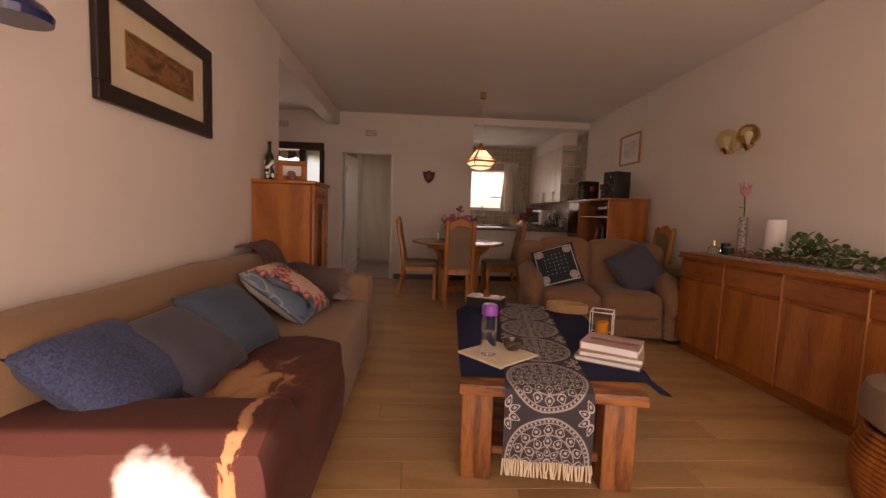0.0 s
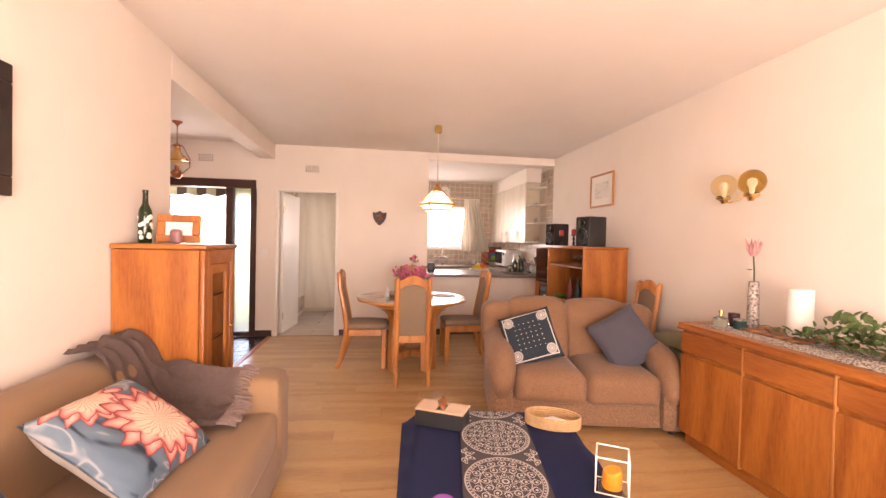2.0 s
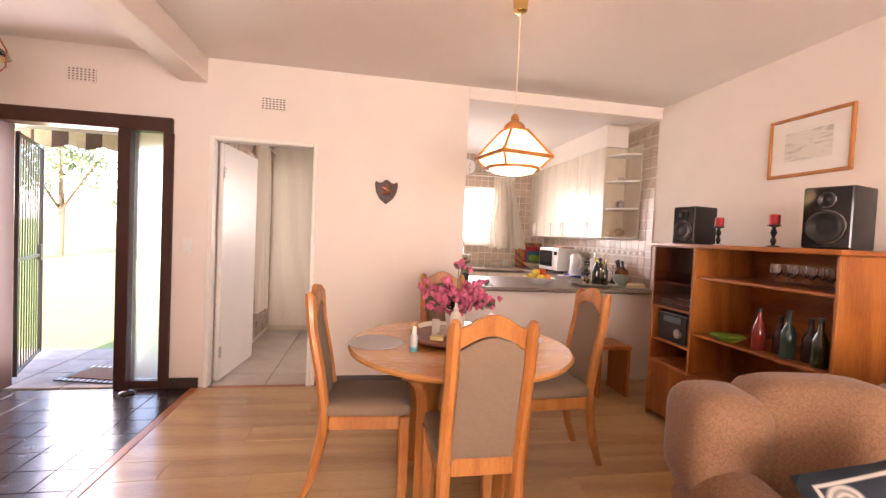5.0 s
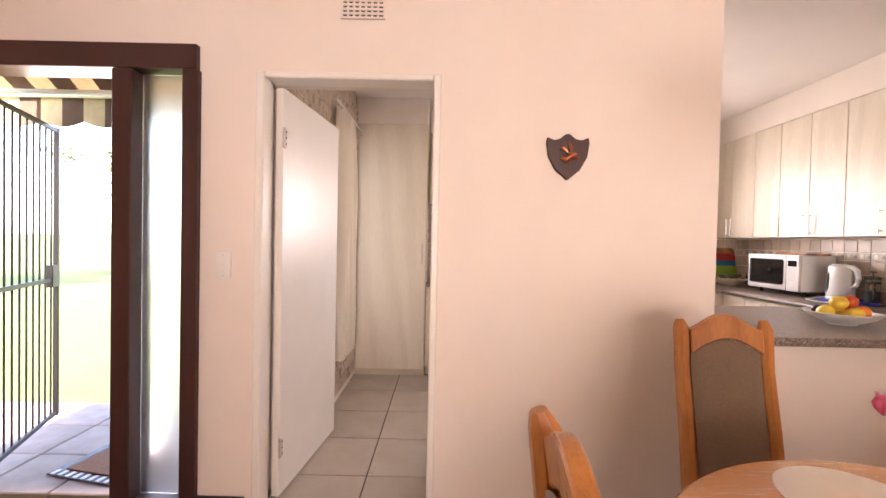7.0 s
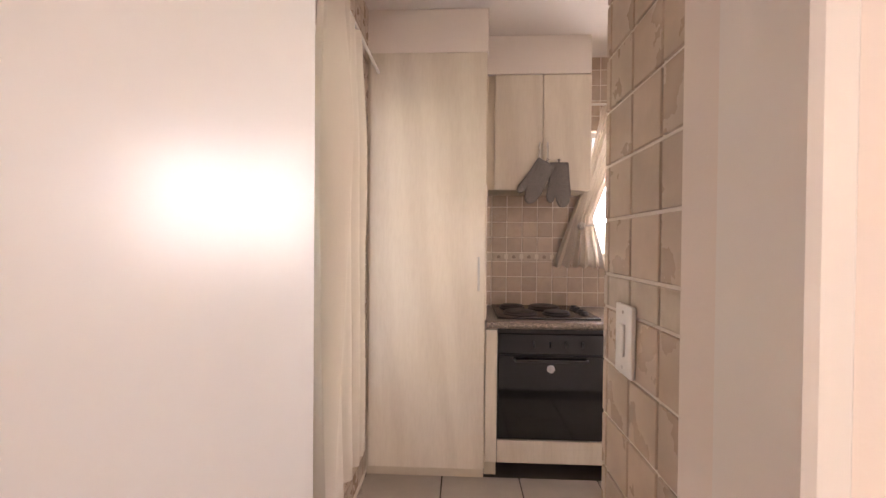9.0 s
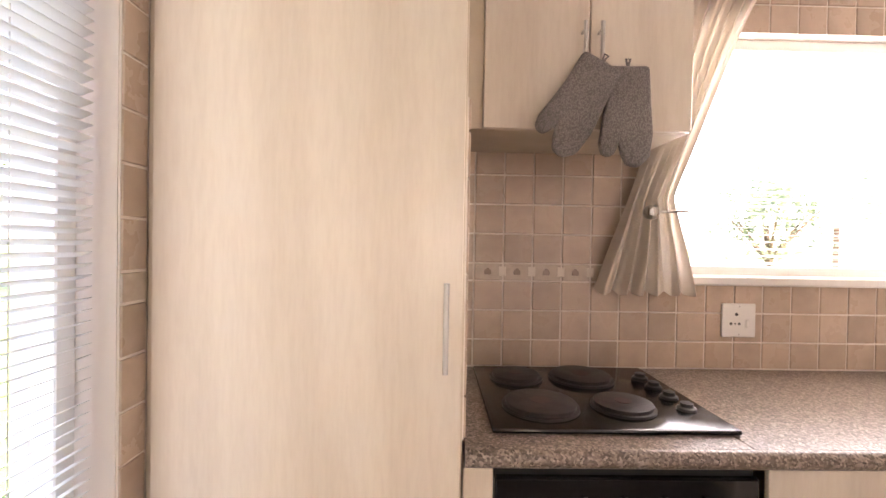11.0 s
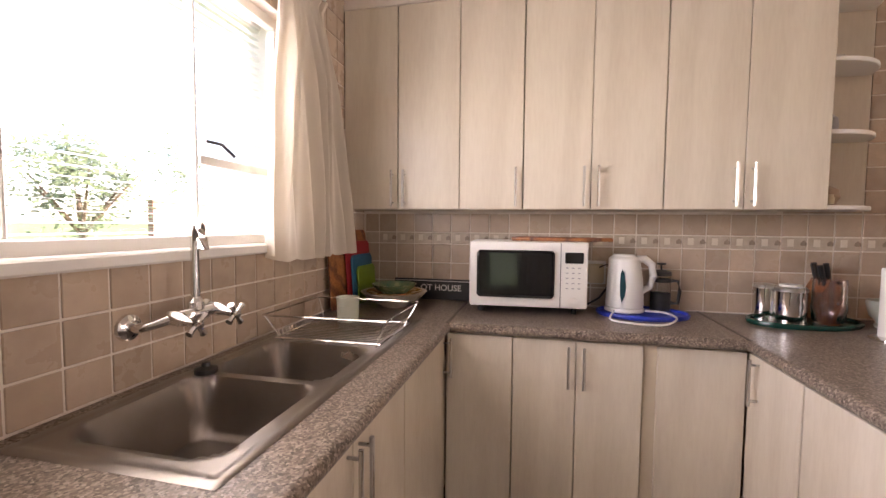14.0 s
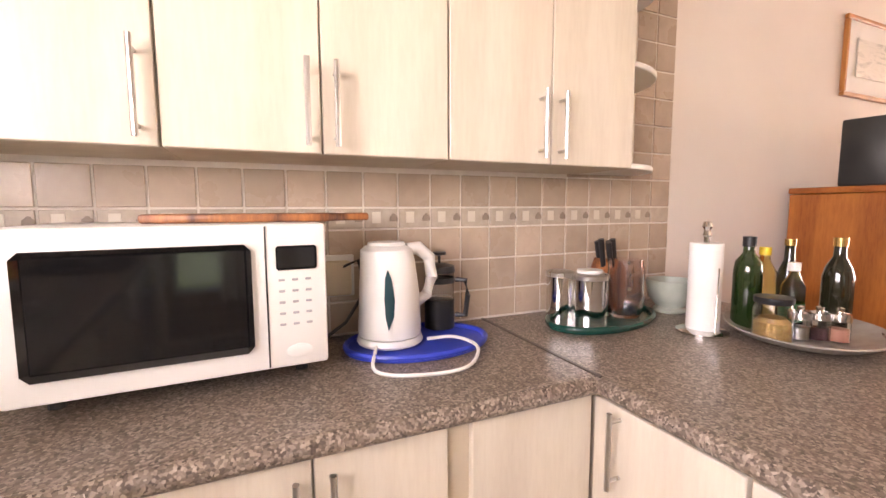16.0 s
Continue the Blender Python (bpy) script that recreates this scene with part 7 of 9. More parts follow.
# ---- on and in the wall unit ----
UZ = 1.3605


def speaker(place, rz, s, label):
    p = thing("loudspeaker", place, label, "loudspeaker", "loudspeakers", rz)
    part("cabinet", box(-0.10 * s, 0.10 * s, -0.10, 0.12, 0.0, 0.30 * s, 0.010, 2), M_BLACK, p)
    part("front_panel", box(-0.097 * s, 0.097 * s, -0.112, -0.101, 0.004, 0.296 * s, 0.006), M_BLACKGLOSS, p)
    for z, r in ((0.105 * s, 0.078 * s), (0.235 * s, 0.035 * s)):
        d = part("driver", lathe([(r, 0), (r, 0.014), (r * 0.86, 0.016), (r * 0.5, 0.002), (r * 0.3, 0.006), (0.0, 0.010)], 28, m=pose(0, -0.1125, z, 90, 0, 0)), M_BLACK, p)
        part("ring", lathe([(r * 1.02, 0), (r * 1.02, 0.008), (r * 0.96, 0.010)], 28, m=pose(0, -0.1126, z, 90, 0, 0), cap=False), M_STEEL, d)


speaker((2.84, -1.93, UZ), -76, 1.06, "large black loudspeaker on the wall unit")
speaker((2.93, -0.85, UZ), -80, 0.95, "black loudspeaker at the end of the wall unit")
for (x, y) in ((2.80, -1.62), (2.86, -1.16)):
    c = thing("candlestick", (x, y, UZ), "black wrought candlestick holding a red candle", "candlestick", "candlesticks")
    part("stand", lathe([(0.035, 0), (0.035, 0.006), (0.008, 0.012), (0.016, 0.035), (0.008, 0.06), (0.018, 0.085), (0.008, 0.115), (0.034, 0.125), (0.034, 0.13), (0.0, 0.131)], 18), M_BLACK, c)
    solid("candle", lathe([(0.028, 0), (0.028, 0.055), (0.024, 0.06), (0.0, 0.058)], 20), mat("red_wax", (0.50, 0.02, 0.02), None, 0.5), (x, y, UZ + 0.132), "short red pillar candle on the candlestick", "candle", "red candles")
solid("paper_sheet", box(-0.07, 0.07, -0.10, 0.10, 0, 0.004, 0.001), M_PAPER, (2.78, -1.38, UZ), "small stack of papers on the wall unit", "paper", rz=12)
M_CLEARG = glass("drinking_glass", (0.97, 0.98, 0.98), 0.0, 1.4)
for k in range(8):
    x, y = 2.80 + 0.10 * (k % 2), -1.95 + 0.10 * (k // 2) + 0.02 * (k % 2)
    solid("wine_glass", lathe([(0.028, 0), (0.027, 0.003), (0.004, 0.006), (0.0035, 0.05), (0.025, 0.07), (0.030, 0.10), (0.027, 0.125), (0.025, 0.125), (0.027, 0.10), (0.022, 0.073), (0.001, 0.056)], 18, cap=False), M_CLEARG, (x, y, 1.1385), "clear wine glass on the wall unit's upper shelf", "glass", "glasses in the wall unit")
for k, (y, c, h) in enumerate(((-1.92, M_GREENGLASS, 0.26), (-1.83, M_DARKGLASS, 0.24), (-1.75, M_TEALGLASS, 0.27), (-1.66, M_DARKGLASS, 0.22), (-1.57, mat("red_liquor", (0.25, 0.03, 0.02), None, 0.1, bump=0), 0.25))):
    s = h / 0.26
    bottle_thing("liquor_bottle", (2.80 + 0.05 * (k % 2), y, 0.7385), [(0.034, 0), (0.036, 0.005), (0.036, 0.14 * s), (0.014, 0.19 * s), (0.013, 0.24 * s)], c, "dark liquor bottle in the wall unit niche", [(0.015, 0.24 * s), (0.015, 0.26 * s), (0.0, 0.261 * s)], M_BLACK, "bottles in the wall unit")
solid("green_dish", lathe([(0.05, 0), (0.10, 0.03), (0.105, 0.034), (0.096, 0.032), (0.001, 0.006)], 24, cap=False), mat("green_plastic", (0.16, 0.35, 0.05), None, 0.4), (2.79, -1.36, 0.7385), "flat green dish in the wall unit niche", "dish")
for x, y, n in ((2.80, -0.85, 6), (2.83, -0.99, 7)):
    for k in range(n):
        solid("disc_case", box(-0.062, 0.062, -0.071, 0.071, 0, 0.010, 0.001), (M_GREYC, M_BLACKGLOSS, M_PAPER, M_GREYC)[k % 4], (x, y, 0.8785 + 0.0104 * k), "flat plastic disc case in a pile on the unit's shelf", "disc case", "disc cases", rz=3 * ((k * 7) % 5 - 2))
st = thing("stereo", (2.86, -0.92, 0.6185), "black stereo unit with a round dial in the wall unit", "stereo", rz=-90)
part("case", box(-0.16, 0.16, -0.12, 0.15, 0, 0.215, 0.008, 2), M_BLACK, st)
part("front_panel", box(-0.15, 0.15, -0.126, -0.121, 0.012, 0.205, 0.003), M_BLACKGLOSS, st)
part("display", box(-0.09, 0.09, -0.1285, -0.1265, 0.145, 0.19, 0.002), mat("grey_display", (0.10, 0.12, 0.13), None, 0.2, bump=0), st)
part("dial", lathe([(0.034, 0), (0.033, 0.016), (0.028, 0.02), (0.0, 0.02)], 28, m=pose(0.07, -0.126, 0.075, 90, 0, 0)), M_STEEL, st)
solid("stool", join(box(-0.16, 0.16, -0.16, 0.16, 0.42, 0.45, 0.006), box(-0.15, -0.12, -0.15, 0.15, 0.0, 0.42, 0.004, bm=box(0.12, 0.15, -0.15, 0.15, 0.0, 0.42, 0.004))), M_OAK, (2.60, -0.28, 0), "small wooden stool by the hatch wall", "stool")

# ---- on the dining table ----
DZ = 0.7525
def diamond_weave():
    m, nt, b = base_mat("diamond_placemat", 0.9)
    tc = nt.nodes.new("ShaderNodeTexCoord")
    sep = nt.nodes.new("ShaderNodeSeparateXYZ")
    nt.links.new(tc.outputs["Object"], sep.inputs[0])
    p = math_node(nt, "PINGPONG", math_node(nt, "ADD", sep.outputs[0], 3.0), 0.017)
    q = math_node(nt, "PINGPONG", math_node(nt, "ADD", sep.outputs[1], 3.0), 0.017)
    d = math_node(nt, "FRACT", math_node(nt, "MULTIPLY", math_node(nt, "ADD", p, q), 110.0))
    line = ramp(nt, d, [(0.30, (0, 0, 0)), (0.40, (1, 1, 1)), (0.75, (1, 1, 1)), (0.85, (0, 0, 0))])
    nt.links.new(mix(nt, line, (0.36, 0.35, 0.36), (0.68, 0.64, 0.60)), b.inputs["Base Color"])
    add_bump(nt, b, tex_noise(nt, coords(nt), 400, 2), 0.4)
    return m


M_MAT = diamond_weave()
for x, y, lab in ((0.515, -1.46, "patterned"), (1.345, -1.36, "patterned"), (0.94, -1.06, "pale"), (1.0, -1.86, "pale")):
    solid("placemat", lathe([(0.001, 0), (0.148, 0), (0.15, 0.002), (0.148, 0.004), (0.001, 0.0045)], 40, cap=False), M_MAT if lab == "patterned" else M_PAPER, (x, y, DZ), "round %s placemat on the dining table" % lab, "placemat", "placemats")
solid("lazy_susan", lathe([(0.12, 0), (0.13, 0.012), (0.255, 0.016), (0.262, 0.024), (0.255, 0.032), (0.001, 0.030)], 48), wood("dark_reddish_wood", (0.20, 0.06, 0.025), (0.12, 0.03, 0.012), "x", 0.3, 3.0), (0.965, -1.42, DZ), "dark round wooden turntable on the dining table", "turntable")
solid("plate", lathe([(0.08, 0), (0.14, 0.008), (0.152, 0.014), (0.148, 0.015), (0.08, 0.006), (0.001, 0.005)], 40, cap=False), mat("speckled_plate", (0.48, 0.42, 0.36), (0.38, 0.32, 0.27), 0.3, scale=60), (0.98, -1.385, DZ + 0.033), "beige round plate on the turntable", "plate")


def bougainvillea():
    pot = thing("flower_pot", (0.965, -1.36, DZ + 0.048), "white ceramic pot on the plate", "flower pot")
    part("pot", lathe([(0.042, 0), (0.047, 0.005), (0.062, 0.11), (0.066, 0.125), (0.060, 0.125), (0.055, 0.10), (0.001, 0.095)], 28, cap=False), M_PLASTIC, pot)
    part("band", lathe([(0.0645, 0.100), (0.0665, 0.103), (0.0675, 0.116), (0.066, 0.119)], 28, cap=False), M_STEEL, pot)
    f = thing("bougainvillea", (0.965, -1.36, DZ + 0.145), "bright pink bougainvillea cuttings in the white pot", "flowers")
    rng = random.Random(21)
    M_BR = mat("bougainvillea_bract", (0.70, 0.10, 0.24), (0.82, 0.24, 0.36), 0.6, scale=30, rand=0.35, bump=0.2, bscale=90)
    M_LF = mat("bougainvillea_leaf", (0.06, 0.10, 0.03), (0.10, 0.15, 0.05), 0.5, scale=30, rand=0.3)
    def blade(w, ln, cup):
        bm = bmesh.new()
        prev = None
        for t_, k in ((0, 0.05), (0.25, 0.75), (0.55, 1.0), (0.8, 0.7), (1.0, 0.05)):
            c = [bm.verts.new((s * k * w, t_ * ln, cup * k * abs(s) + cup * t_ * t_)) for s in (-1, -0.45, 0.45, 1)]
            if prev:
                for i in range(3):
                    bm.faces.new((prev[i], prev[i + 1], c[i + 1], c[i]))
            prev = c
        return bm
    bract = [finish(blade(0.014, 0.033, 0.010), "bract", M_BR, 60), finish(blade(0.017, 0.038, 0.014), "bract", M_BR, 60)]
    leaf = finish(blade(0.014, 0.05, 0.006), "leaf", M_LF, 60)
    for s in range(26):
        a = rng.uniform(0, 6.28)
        out, up = rng.uniform(0.05, 0.23), rng.uniform(0.0, 0.19)
        if s < 2:
            out, up = 0.05, 0.29
        if s in (3, 4, 5):
            a, out, up = rng.uniform(-0.6, 0.4), 0.23, 0.05
        tip = Vector((out * math.cos(a), out * 0.8 * math.sin(a), up))
        mid = Vector((tip.x * 0.4, tip.y * 0.4, up * 0.75 + 0.02))
        part("stem", tube([(0, 0, -0.06), mid, tip], [0.003, 0.0025, 0.0015], 5), M_LF, f)
        for k in range(10 if s > 1 else 4):
            t_ = rng.uniform(0.45, 1.05)
            c = mid.lerp(tip, (t_ - 0.45) / 0.6) + Vector((rng.gauss(0, 0.018), rng.gauss(0, 0.018), rng.gauss(0, 0.016)))
            rz = rng.uniform(0, 360)
            for j in range(3):
                o = new("bract", bract[(k + j) % 2])
                o.parent = f
                o.matrix_basis = pose(*c, 0, 0, rz + 120 * j) @ pose(0, 0.002, 0, rng.uniform(25, 70), 0, rng.uniform(-15, 15))
        for k in range(4):
            c = mid.lerp(tip, rng.random())
            o = new("leaf", leaf)
            o.parent = f
            o.matrix_basis = pose(*c, rng.uniform(-30, 50), rng.uniform(-30, 30), rng.uniform(0, 360))


bougainvillea()
b = thing("pump_bottle", (0.925, -1.56, DZ + 0.033), "tall white spray bottle with printed label", "bottle")
part("body", lathe([(0.028, 0), (0.031, 0.004), (0.031, 0.12), (0.026, 0.145), (0.014, 0.16)], 24), M_PLASTIC, b)
part("nozzle", lathe([(0.014, 0.160), (0.015, 0.175), (0.009, 0.18), (0.008, 0.20), (0.0, 0.202)], 16), M_PLASTIC, b)
part("label", lathe([(0.0314, 0.03), (0.0316, 0.031), (0.0316, 0.10), (0.0314, 0.101)], 24, cap=False), M_PAPER, b)
for z, h, c in ((0.085, 0.007, M_BLACK), (0.050, 0.022, M_RIB)):
    part("print_bar", lathe([(0.0318, z), (0.0319, z + 0.001), (0.0319, z + h), (0.0318, z + h)], 24, cap=False), c, b)
b = thing("spray_bottle", (0.70, -1.635, DZ), "small pale spray bottle half full of blue liquid", "bottle")
part("body", lathe([(0.017, 0), (0.019, 0.003), (0.019, 0.075), (0.010, 0.09)], 20), mat("milky_plastic", (0.62, 0.66, 0.66), None, 0.3), b)
part("liquid_band", lathe([(0.0193, 0.003), (0.0194, 0.004), (0.0194, 0.024), (0.0193, 0.025)], 20, cap=False), mat("blue_liquid", (0.12, 0.45, 0.52), None, 0.3), b)
part("cap", lathe([(0.011, 0.09), (0.012, 0.095), (0.009, 0.125), (0.0, 0.128)], 16), M_PLASTIC, b)
b = thing("table_lamp", (0.845, -1.42, DZ + 0.033), "small white glowing cup light on the turntable", "night light")
part("cup", lathe([(0.020, 0), (0.022, 0.003), (0.022, 0.085), (0.0, 0.087)], 20), M_PLASTIC, b)
solid("note_pad", box(-0.035, 0.035, -0.02, 0.02, 0, 0.022, 0.002), mat("pale_yellow_paper", (0.72, 0.62, 0.30), None, 0.8), (0.835, -1.535, DZ + 0.033), "small yellow note pad on the turntable", "note pad", rz=-20)
solid("paper_sheet", box(-0.075, 0.075, -0.105, 0.105, 0, 0.0012), M_PAPER, (1.05, -1.82, DZ + 0.0055), "white sheet of paper lying on a placemat", "paper", rz=-30)
solid("paper_sheet", box(-0.05, 0.05, -0.07, 0.07, 0, 0.0015), M_PAPER, (1.10, -1.67, DZ), "white envelope lying on the dining table", "paper", rz=25)
p = thing("pen", (1.0, -1.82, DZ + 0.0135), "black ballpoint pen on the sheet of paper", "pen", rz=20)
part("barrel", tube([(-0.065, 0, 0), (0.02, 0, 0)], 0.0055, 8), M_BLACK, p)
part("clip", tube([(0.02, 0, 0), (0.07, 0, 0)], [0.006, 0.004], 8), M_STEEL, p)

# ---- small things in the kitchen ----
KZ = 0.901


def socket():
    s = thing("wall_socket", (0.912, YK - 0.009, 1.082), "white square three-pin wall socket with switch", "socket")
    part("plate", box(-0.061, 0.061, -0.010, 0.0, -0.061, 0.061, 0.004, 2), M_PLASTIC, s)
    for x, z, r in ((-0.01, 0.022, 0.006), (-0.03, -0.012, 0.005), (0.0, -0.012, 0.005), (-0.015, -0.012, 0.003)):
        part("pin_hole", lathe([(r, 0), (r, 0.0008), (0.0, 0.001)], 12, m=pose(x, -0.010, z, 90, 0, 0)), M_BLACK, s)
    part("rocker", box(0.022, 0.040, -0.015, -0.010, -0.026, 0.004, 0.002), M_PLASTIC, s)
    for z in (-0.05, 0.05):
        part("screw", lathe([(0.003, 0), (0.003, 0.001), (0.0, 0.0015)], 8, m=pose(0, -0.010, z, 90, 0, 0)), M_STEEL, s)


socket()


def mitt(place, rx, ry, rz):
    out = [(-0.055, 0.30), (0.055, 0.30), (0.062, 0.18), (0.068, 0.10), (0.060, 0.03), (0.030, 0.0), (0.0, 0.008), (-0.014, 0.04), (-0.022, 0.075), (-0.03, 0.045), (-0.045, 0.03), (-0.068, 0.04), (-0.074, 0.075), (-0.066, 0.13), (-0.058, 0.20)]
    bm = prism([(x * 1.05, (y - 0.30) * 0.92) for x, y in out], 0.028, m=Matrix(((1, 0, 0, 0), (0, 0, -1, 0.0), (0, 1, 0, 0), (0, 0, 0, 1))), bev=0.011, seg=3)
    m, nt, b = base_mat("grey_knit", 0.95)
    vo = nt.nodes.new("ShaderNodeTexVoronoi")
    vo.inputs["Scale"].default_value = 330
    nt.links.new(coords(nt, (1, 1, 0.6)), vo.inputs["Vector"])
    nt.links.new(ramp(nt, vo.outputs[0], [(0.0, (0.36, 0.33, 0.31)), (0.7, (0.17, 0.155, 0.145))]), b.inputs["Base Color"])
    add_bump(nt, b, vo.outputs[0], 0.8, 0.004)
    t = thing("oven_mitt", place, "grey knitted oven mitt hanging from a cupboard handle", "oven mitt", "oven mitts")
    t.matrix_basis = pose(*place, rx, ry, rz)
    part("mitt", bm, m, t)
    part("loop", tube([(0.0, -0.014, -0.005), (0.006, -0.016, 0.02), (-0.006, -0.016, 0.02), (0.0, -0.014, -0.005)], 0.003, 6), m, t)


mitt((0.250, 2.292, 1.835), 2, 29, 0)
mitt((0.330, 2.318, 1.835), 2, -1, 0)


def kettle():
    k = thing("kettle", (3.085, 1.275, KZ + 0.016), "white plastic electric kettle with a dark water gauge", "kettle", rz=-84)
    k.scale = (1.14, 1.14, 1.1)
    part("base", lathe([(0.075, 0), (0.078, 0.006), (0.074, 0.018)], 32), M_PLASTIC, k)
    prof = [(0.072, 0.020), (0.074, 0.03), (0.070, 0.12), (0.060, 0.20), (0.054, 0.225), (0.040, 0.235), (0.001, 0.238)]
    bm = lathe(prof, 32, cap=False)
    for v in bm.verts:
        if v.co.z > 0.17 and v.co.x < -0.02:
            v.co.x -= 0.22 * (v.co.z - 0.17)
    part("body", bm, M_PLASTIC, k)
    part("handle", tube([(0.045, 0, 0.222), (0.075, 0, 0.225), (0.105, 0, 0.20), (0.112, 0, 0.15), (0.098, 0, 0.105), (0.066, 0, 0.085)], [0.016, 0.017, 0.016, 0.015, 0.014, 0.012], 12), M_PLASTIC, k)
    pts = [(0, 0), (0.012, 0.03), (0.015, 0.07), (0.008, 0.12), (0, 0.14), (-0.006, 0.12), (-0.008, 0.07), (-0.006, 0.03)]
    part("water_gauge", prism(pts, 0.004, m=pose(-0.030, -0.066, 0.045, 87, 0, -20)), mat("dark_gauge", (0.02, 0.06, 0.07), None, 0.1, bump=0), k)
    part("lid", lathe([(0.044, 0.236), (0.042, 0.243), (0.0, 0.246)], 24, m=pose(-0.006, 0, 0)), M_PLASTIC, k)


kettle()
n = 36
oval = [(0.14 * math.cos(6.2832 * i / n), 0.20 * math.sin(6.2832 * i / n)) for i in range(n)]
bm = prism(oval, 0.010, bev=0.003)
tube([(x * 0.98, y * 0.98, 0.013) for x, y in oval], 0.008, 8, bm=bm, closed=True)
solid("blue_tray", bm, mat("bright_blue_plastic", (0.025, 0.05, 0.42), (0.03, 0.06, 0.48), 0.35, bump=0.02), (3.07, 1.20, KZ), "bright blue oval plastic tray under the kettle", "tray")
solid("power_cord", tube(curve([(3.02, 1.33, KZ + 0.025), (2.91, 1.36, KZ + 0.006), (2.85, 1.28, KZ + 0.006), (2.85, 1.16, KZ + 0.006), (2.93, 1.09, KZ + 0.02), (3.0, 1.12, KZ + 0.03), (3.0, 1.2, KZ + 0.035)]), 0.0045, 8), M_PLASTIC, (0, 0, 0), "white kettle flex looped over the tray edge", "flex")
c = thing("wall_socket", (XR - 0.010, 1.40, 1.08), "cream double wall socket with plug adaptors", "socket")
part("plate", box(-0.012, 0.0, -0.06, 0.06, -0.06, 0.06, 0.003), M_PLASTIC, c)
part("plug", box(-0.055, -0.0125, -0.045, 0.03, -0.05, 0.045, 0.008, 2), M_CREAM, c)
part("flex", tube([(-0.05, -0.02, 0.03), (-0.07, -0.06, 0.05), (-0.06, -0.08, -0.04), (-0.08, -0.02, -0.12), (-0.10, 0.06, -0.165)], 0.005, 8), M_BLACK, c)


def french_press():
    p = thing("coffee_press", (3.155, 1.10, KZ + 0.016), "black and glass coffee press on the tray", "coffee press")
    part("jug", lathe([(0.042, 0.01), (0.043, 0.012), (0.043, 0.165), (0.041, 0.165), (0.041, 0.015)], 28, cap=False), M_CLEARG, p)
    part("coffee_frame", lathe([(0.045, 0), (0.045, 0.085), (0.0435, 0.086)], 28), M_BLACK, p)
    part("band", lathe([(0.0445, 0.135), (0.0455, 0.136), (0.0455, 0.15), (0.0445, 0.151)], 28, cap=False), M_BLACK, p)
    part("lid", lathe([(0.046, 0.166), (0.047, 0.17), (0.045, 0.185), (0.02, 0.192), (0.0, 0.193)], 28), M_BLACK, p)
    part("plunger", lathe([(0.004, 0.19), (0.004, 0.215), (0.02, 0.218), (0.02, 0.226), (0.0, 0.228)], 18), M_BLACK, p)
    part("handle", tube([(-0.03, -0.04, 0.145), (-0.05, -0.062, 0.145), (-0.054, -0.068, 0.10), (-0.05, -0.062, 0.04), (-0.03, -0.04, 0.04)], 0.008, 8), M_BLACK, p)


french_press()
oval = [(0.135 * math.cos(6.2832 * i / n), 0.23 * math.sin(6.2832 * i / n)) for i in range(n)]
bm = prism(oval, 0.010, bev=0.003)
tube([(x * 0.98, y * 0.98, 0.014) for x, y in oval], 0.009, 8, bm=bm, closed=True)
solid("green_tray", bm, mat("dark_green_enamel", (0.008, 0.06, 0.045), None, 0.2, bump=0.02), (3.06, 0.555, KZ), "dark green oval tray with canisters", "tray", rz=14)
for x, y, r, h, lab in ((3.125, 0.675, 0.045, 0.135, "slim"), (3.065, 0.605, 0.060, 0.13, "wide")):
    c = thing("canister", (x, y, KZ + 0.0105), "%s polished steel kitchen canister with lid" % lab, "canister", "canisters")
    part("body", lathe([(r, 0), (r, h)], 32), M_CHROME, c)
    part("lid", lathe([(r + 0.002, h + 0.001), (r + 0.002, h + 0.014), (r - 0.004, h + 0.018), (0.0, h + 0.019)], 32), M_STEEL, c)
solid("lid_ring", lathe([(0.04, 0.0), (0.042, 0.004), (0.04, 0.010), (0.0, 0.011)], 24), M_PLASTIC, (3.065, 0.605, KZ + 0.1605), "flat white lid lying on a canister", "lid")
j = thing("water_jug", (3.04, 0.475, KZ + 0.0105), "clear cut-plastic water jug with a loop handle", "jug", rz=-60)
M_CLEARP = glass("clear_acrylic", (0.96, 0.89, 0.90), 0.08, 1.42)
part("body", lathe([(0.045, 0), (0.055, 0.02), (0.062, 0.07), (0.058, 0.09), (0.058, 0.16), (0.055, 0.19), (0.052, 0.19), (0.054, 0.09), (0.057, 0.07), (0.04, 0.01)], 12, cap=False), M_CLEARP, j)
part("handle", tube([(0.052, 0, 0.17), (0.085, 0, 0.165), (0.098, 0, 0.13), (0.088, 0, 0.09), (0.058, 0, 0.08)], 0.008, 10), M_CLEARP, j)
k = thing("knife_block", (3.175, 0.42, KZ), "wooden knife block full of black-handled knives", "knife block", rz=-70)
part("block", prism([(-0.05, 0), (0.06, 0), (0.05, 0.15), (-0.02, 0.19), (-0.06, 0.13)], 0.09, m=Matrix(((1, 0, 0, 0), (0, 0, -1, 0.045), (0, 1, 0, 0), (0, 0, 0, 1))), bev=0.004), M_RUSTIC, k)
for i in range(5):
    part("knife_handle", tube([(-0.035 + 0.03 * (i % 3), -0.028 + 0.028 * (i // 2), 0.16), (-0.06 + 0.03 * (i % 3), -0.028 + 0.028 * (i // 2), 0.25 + 0.01 * (i % 2))], [0.009, 0.011], 8), M_BLACK, k)
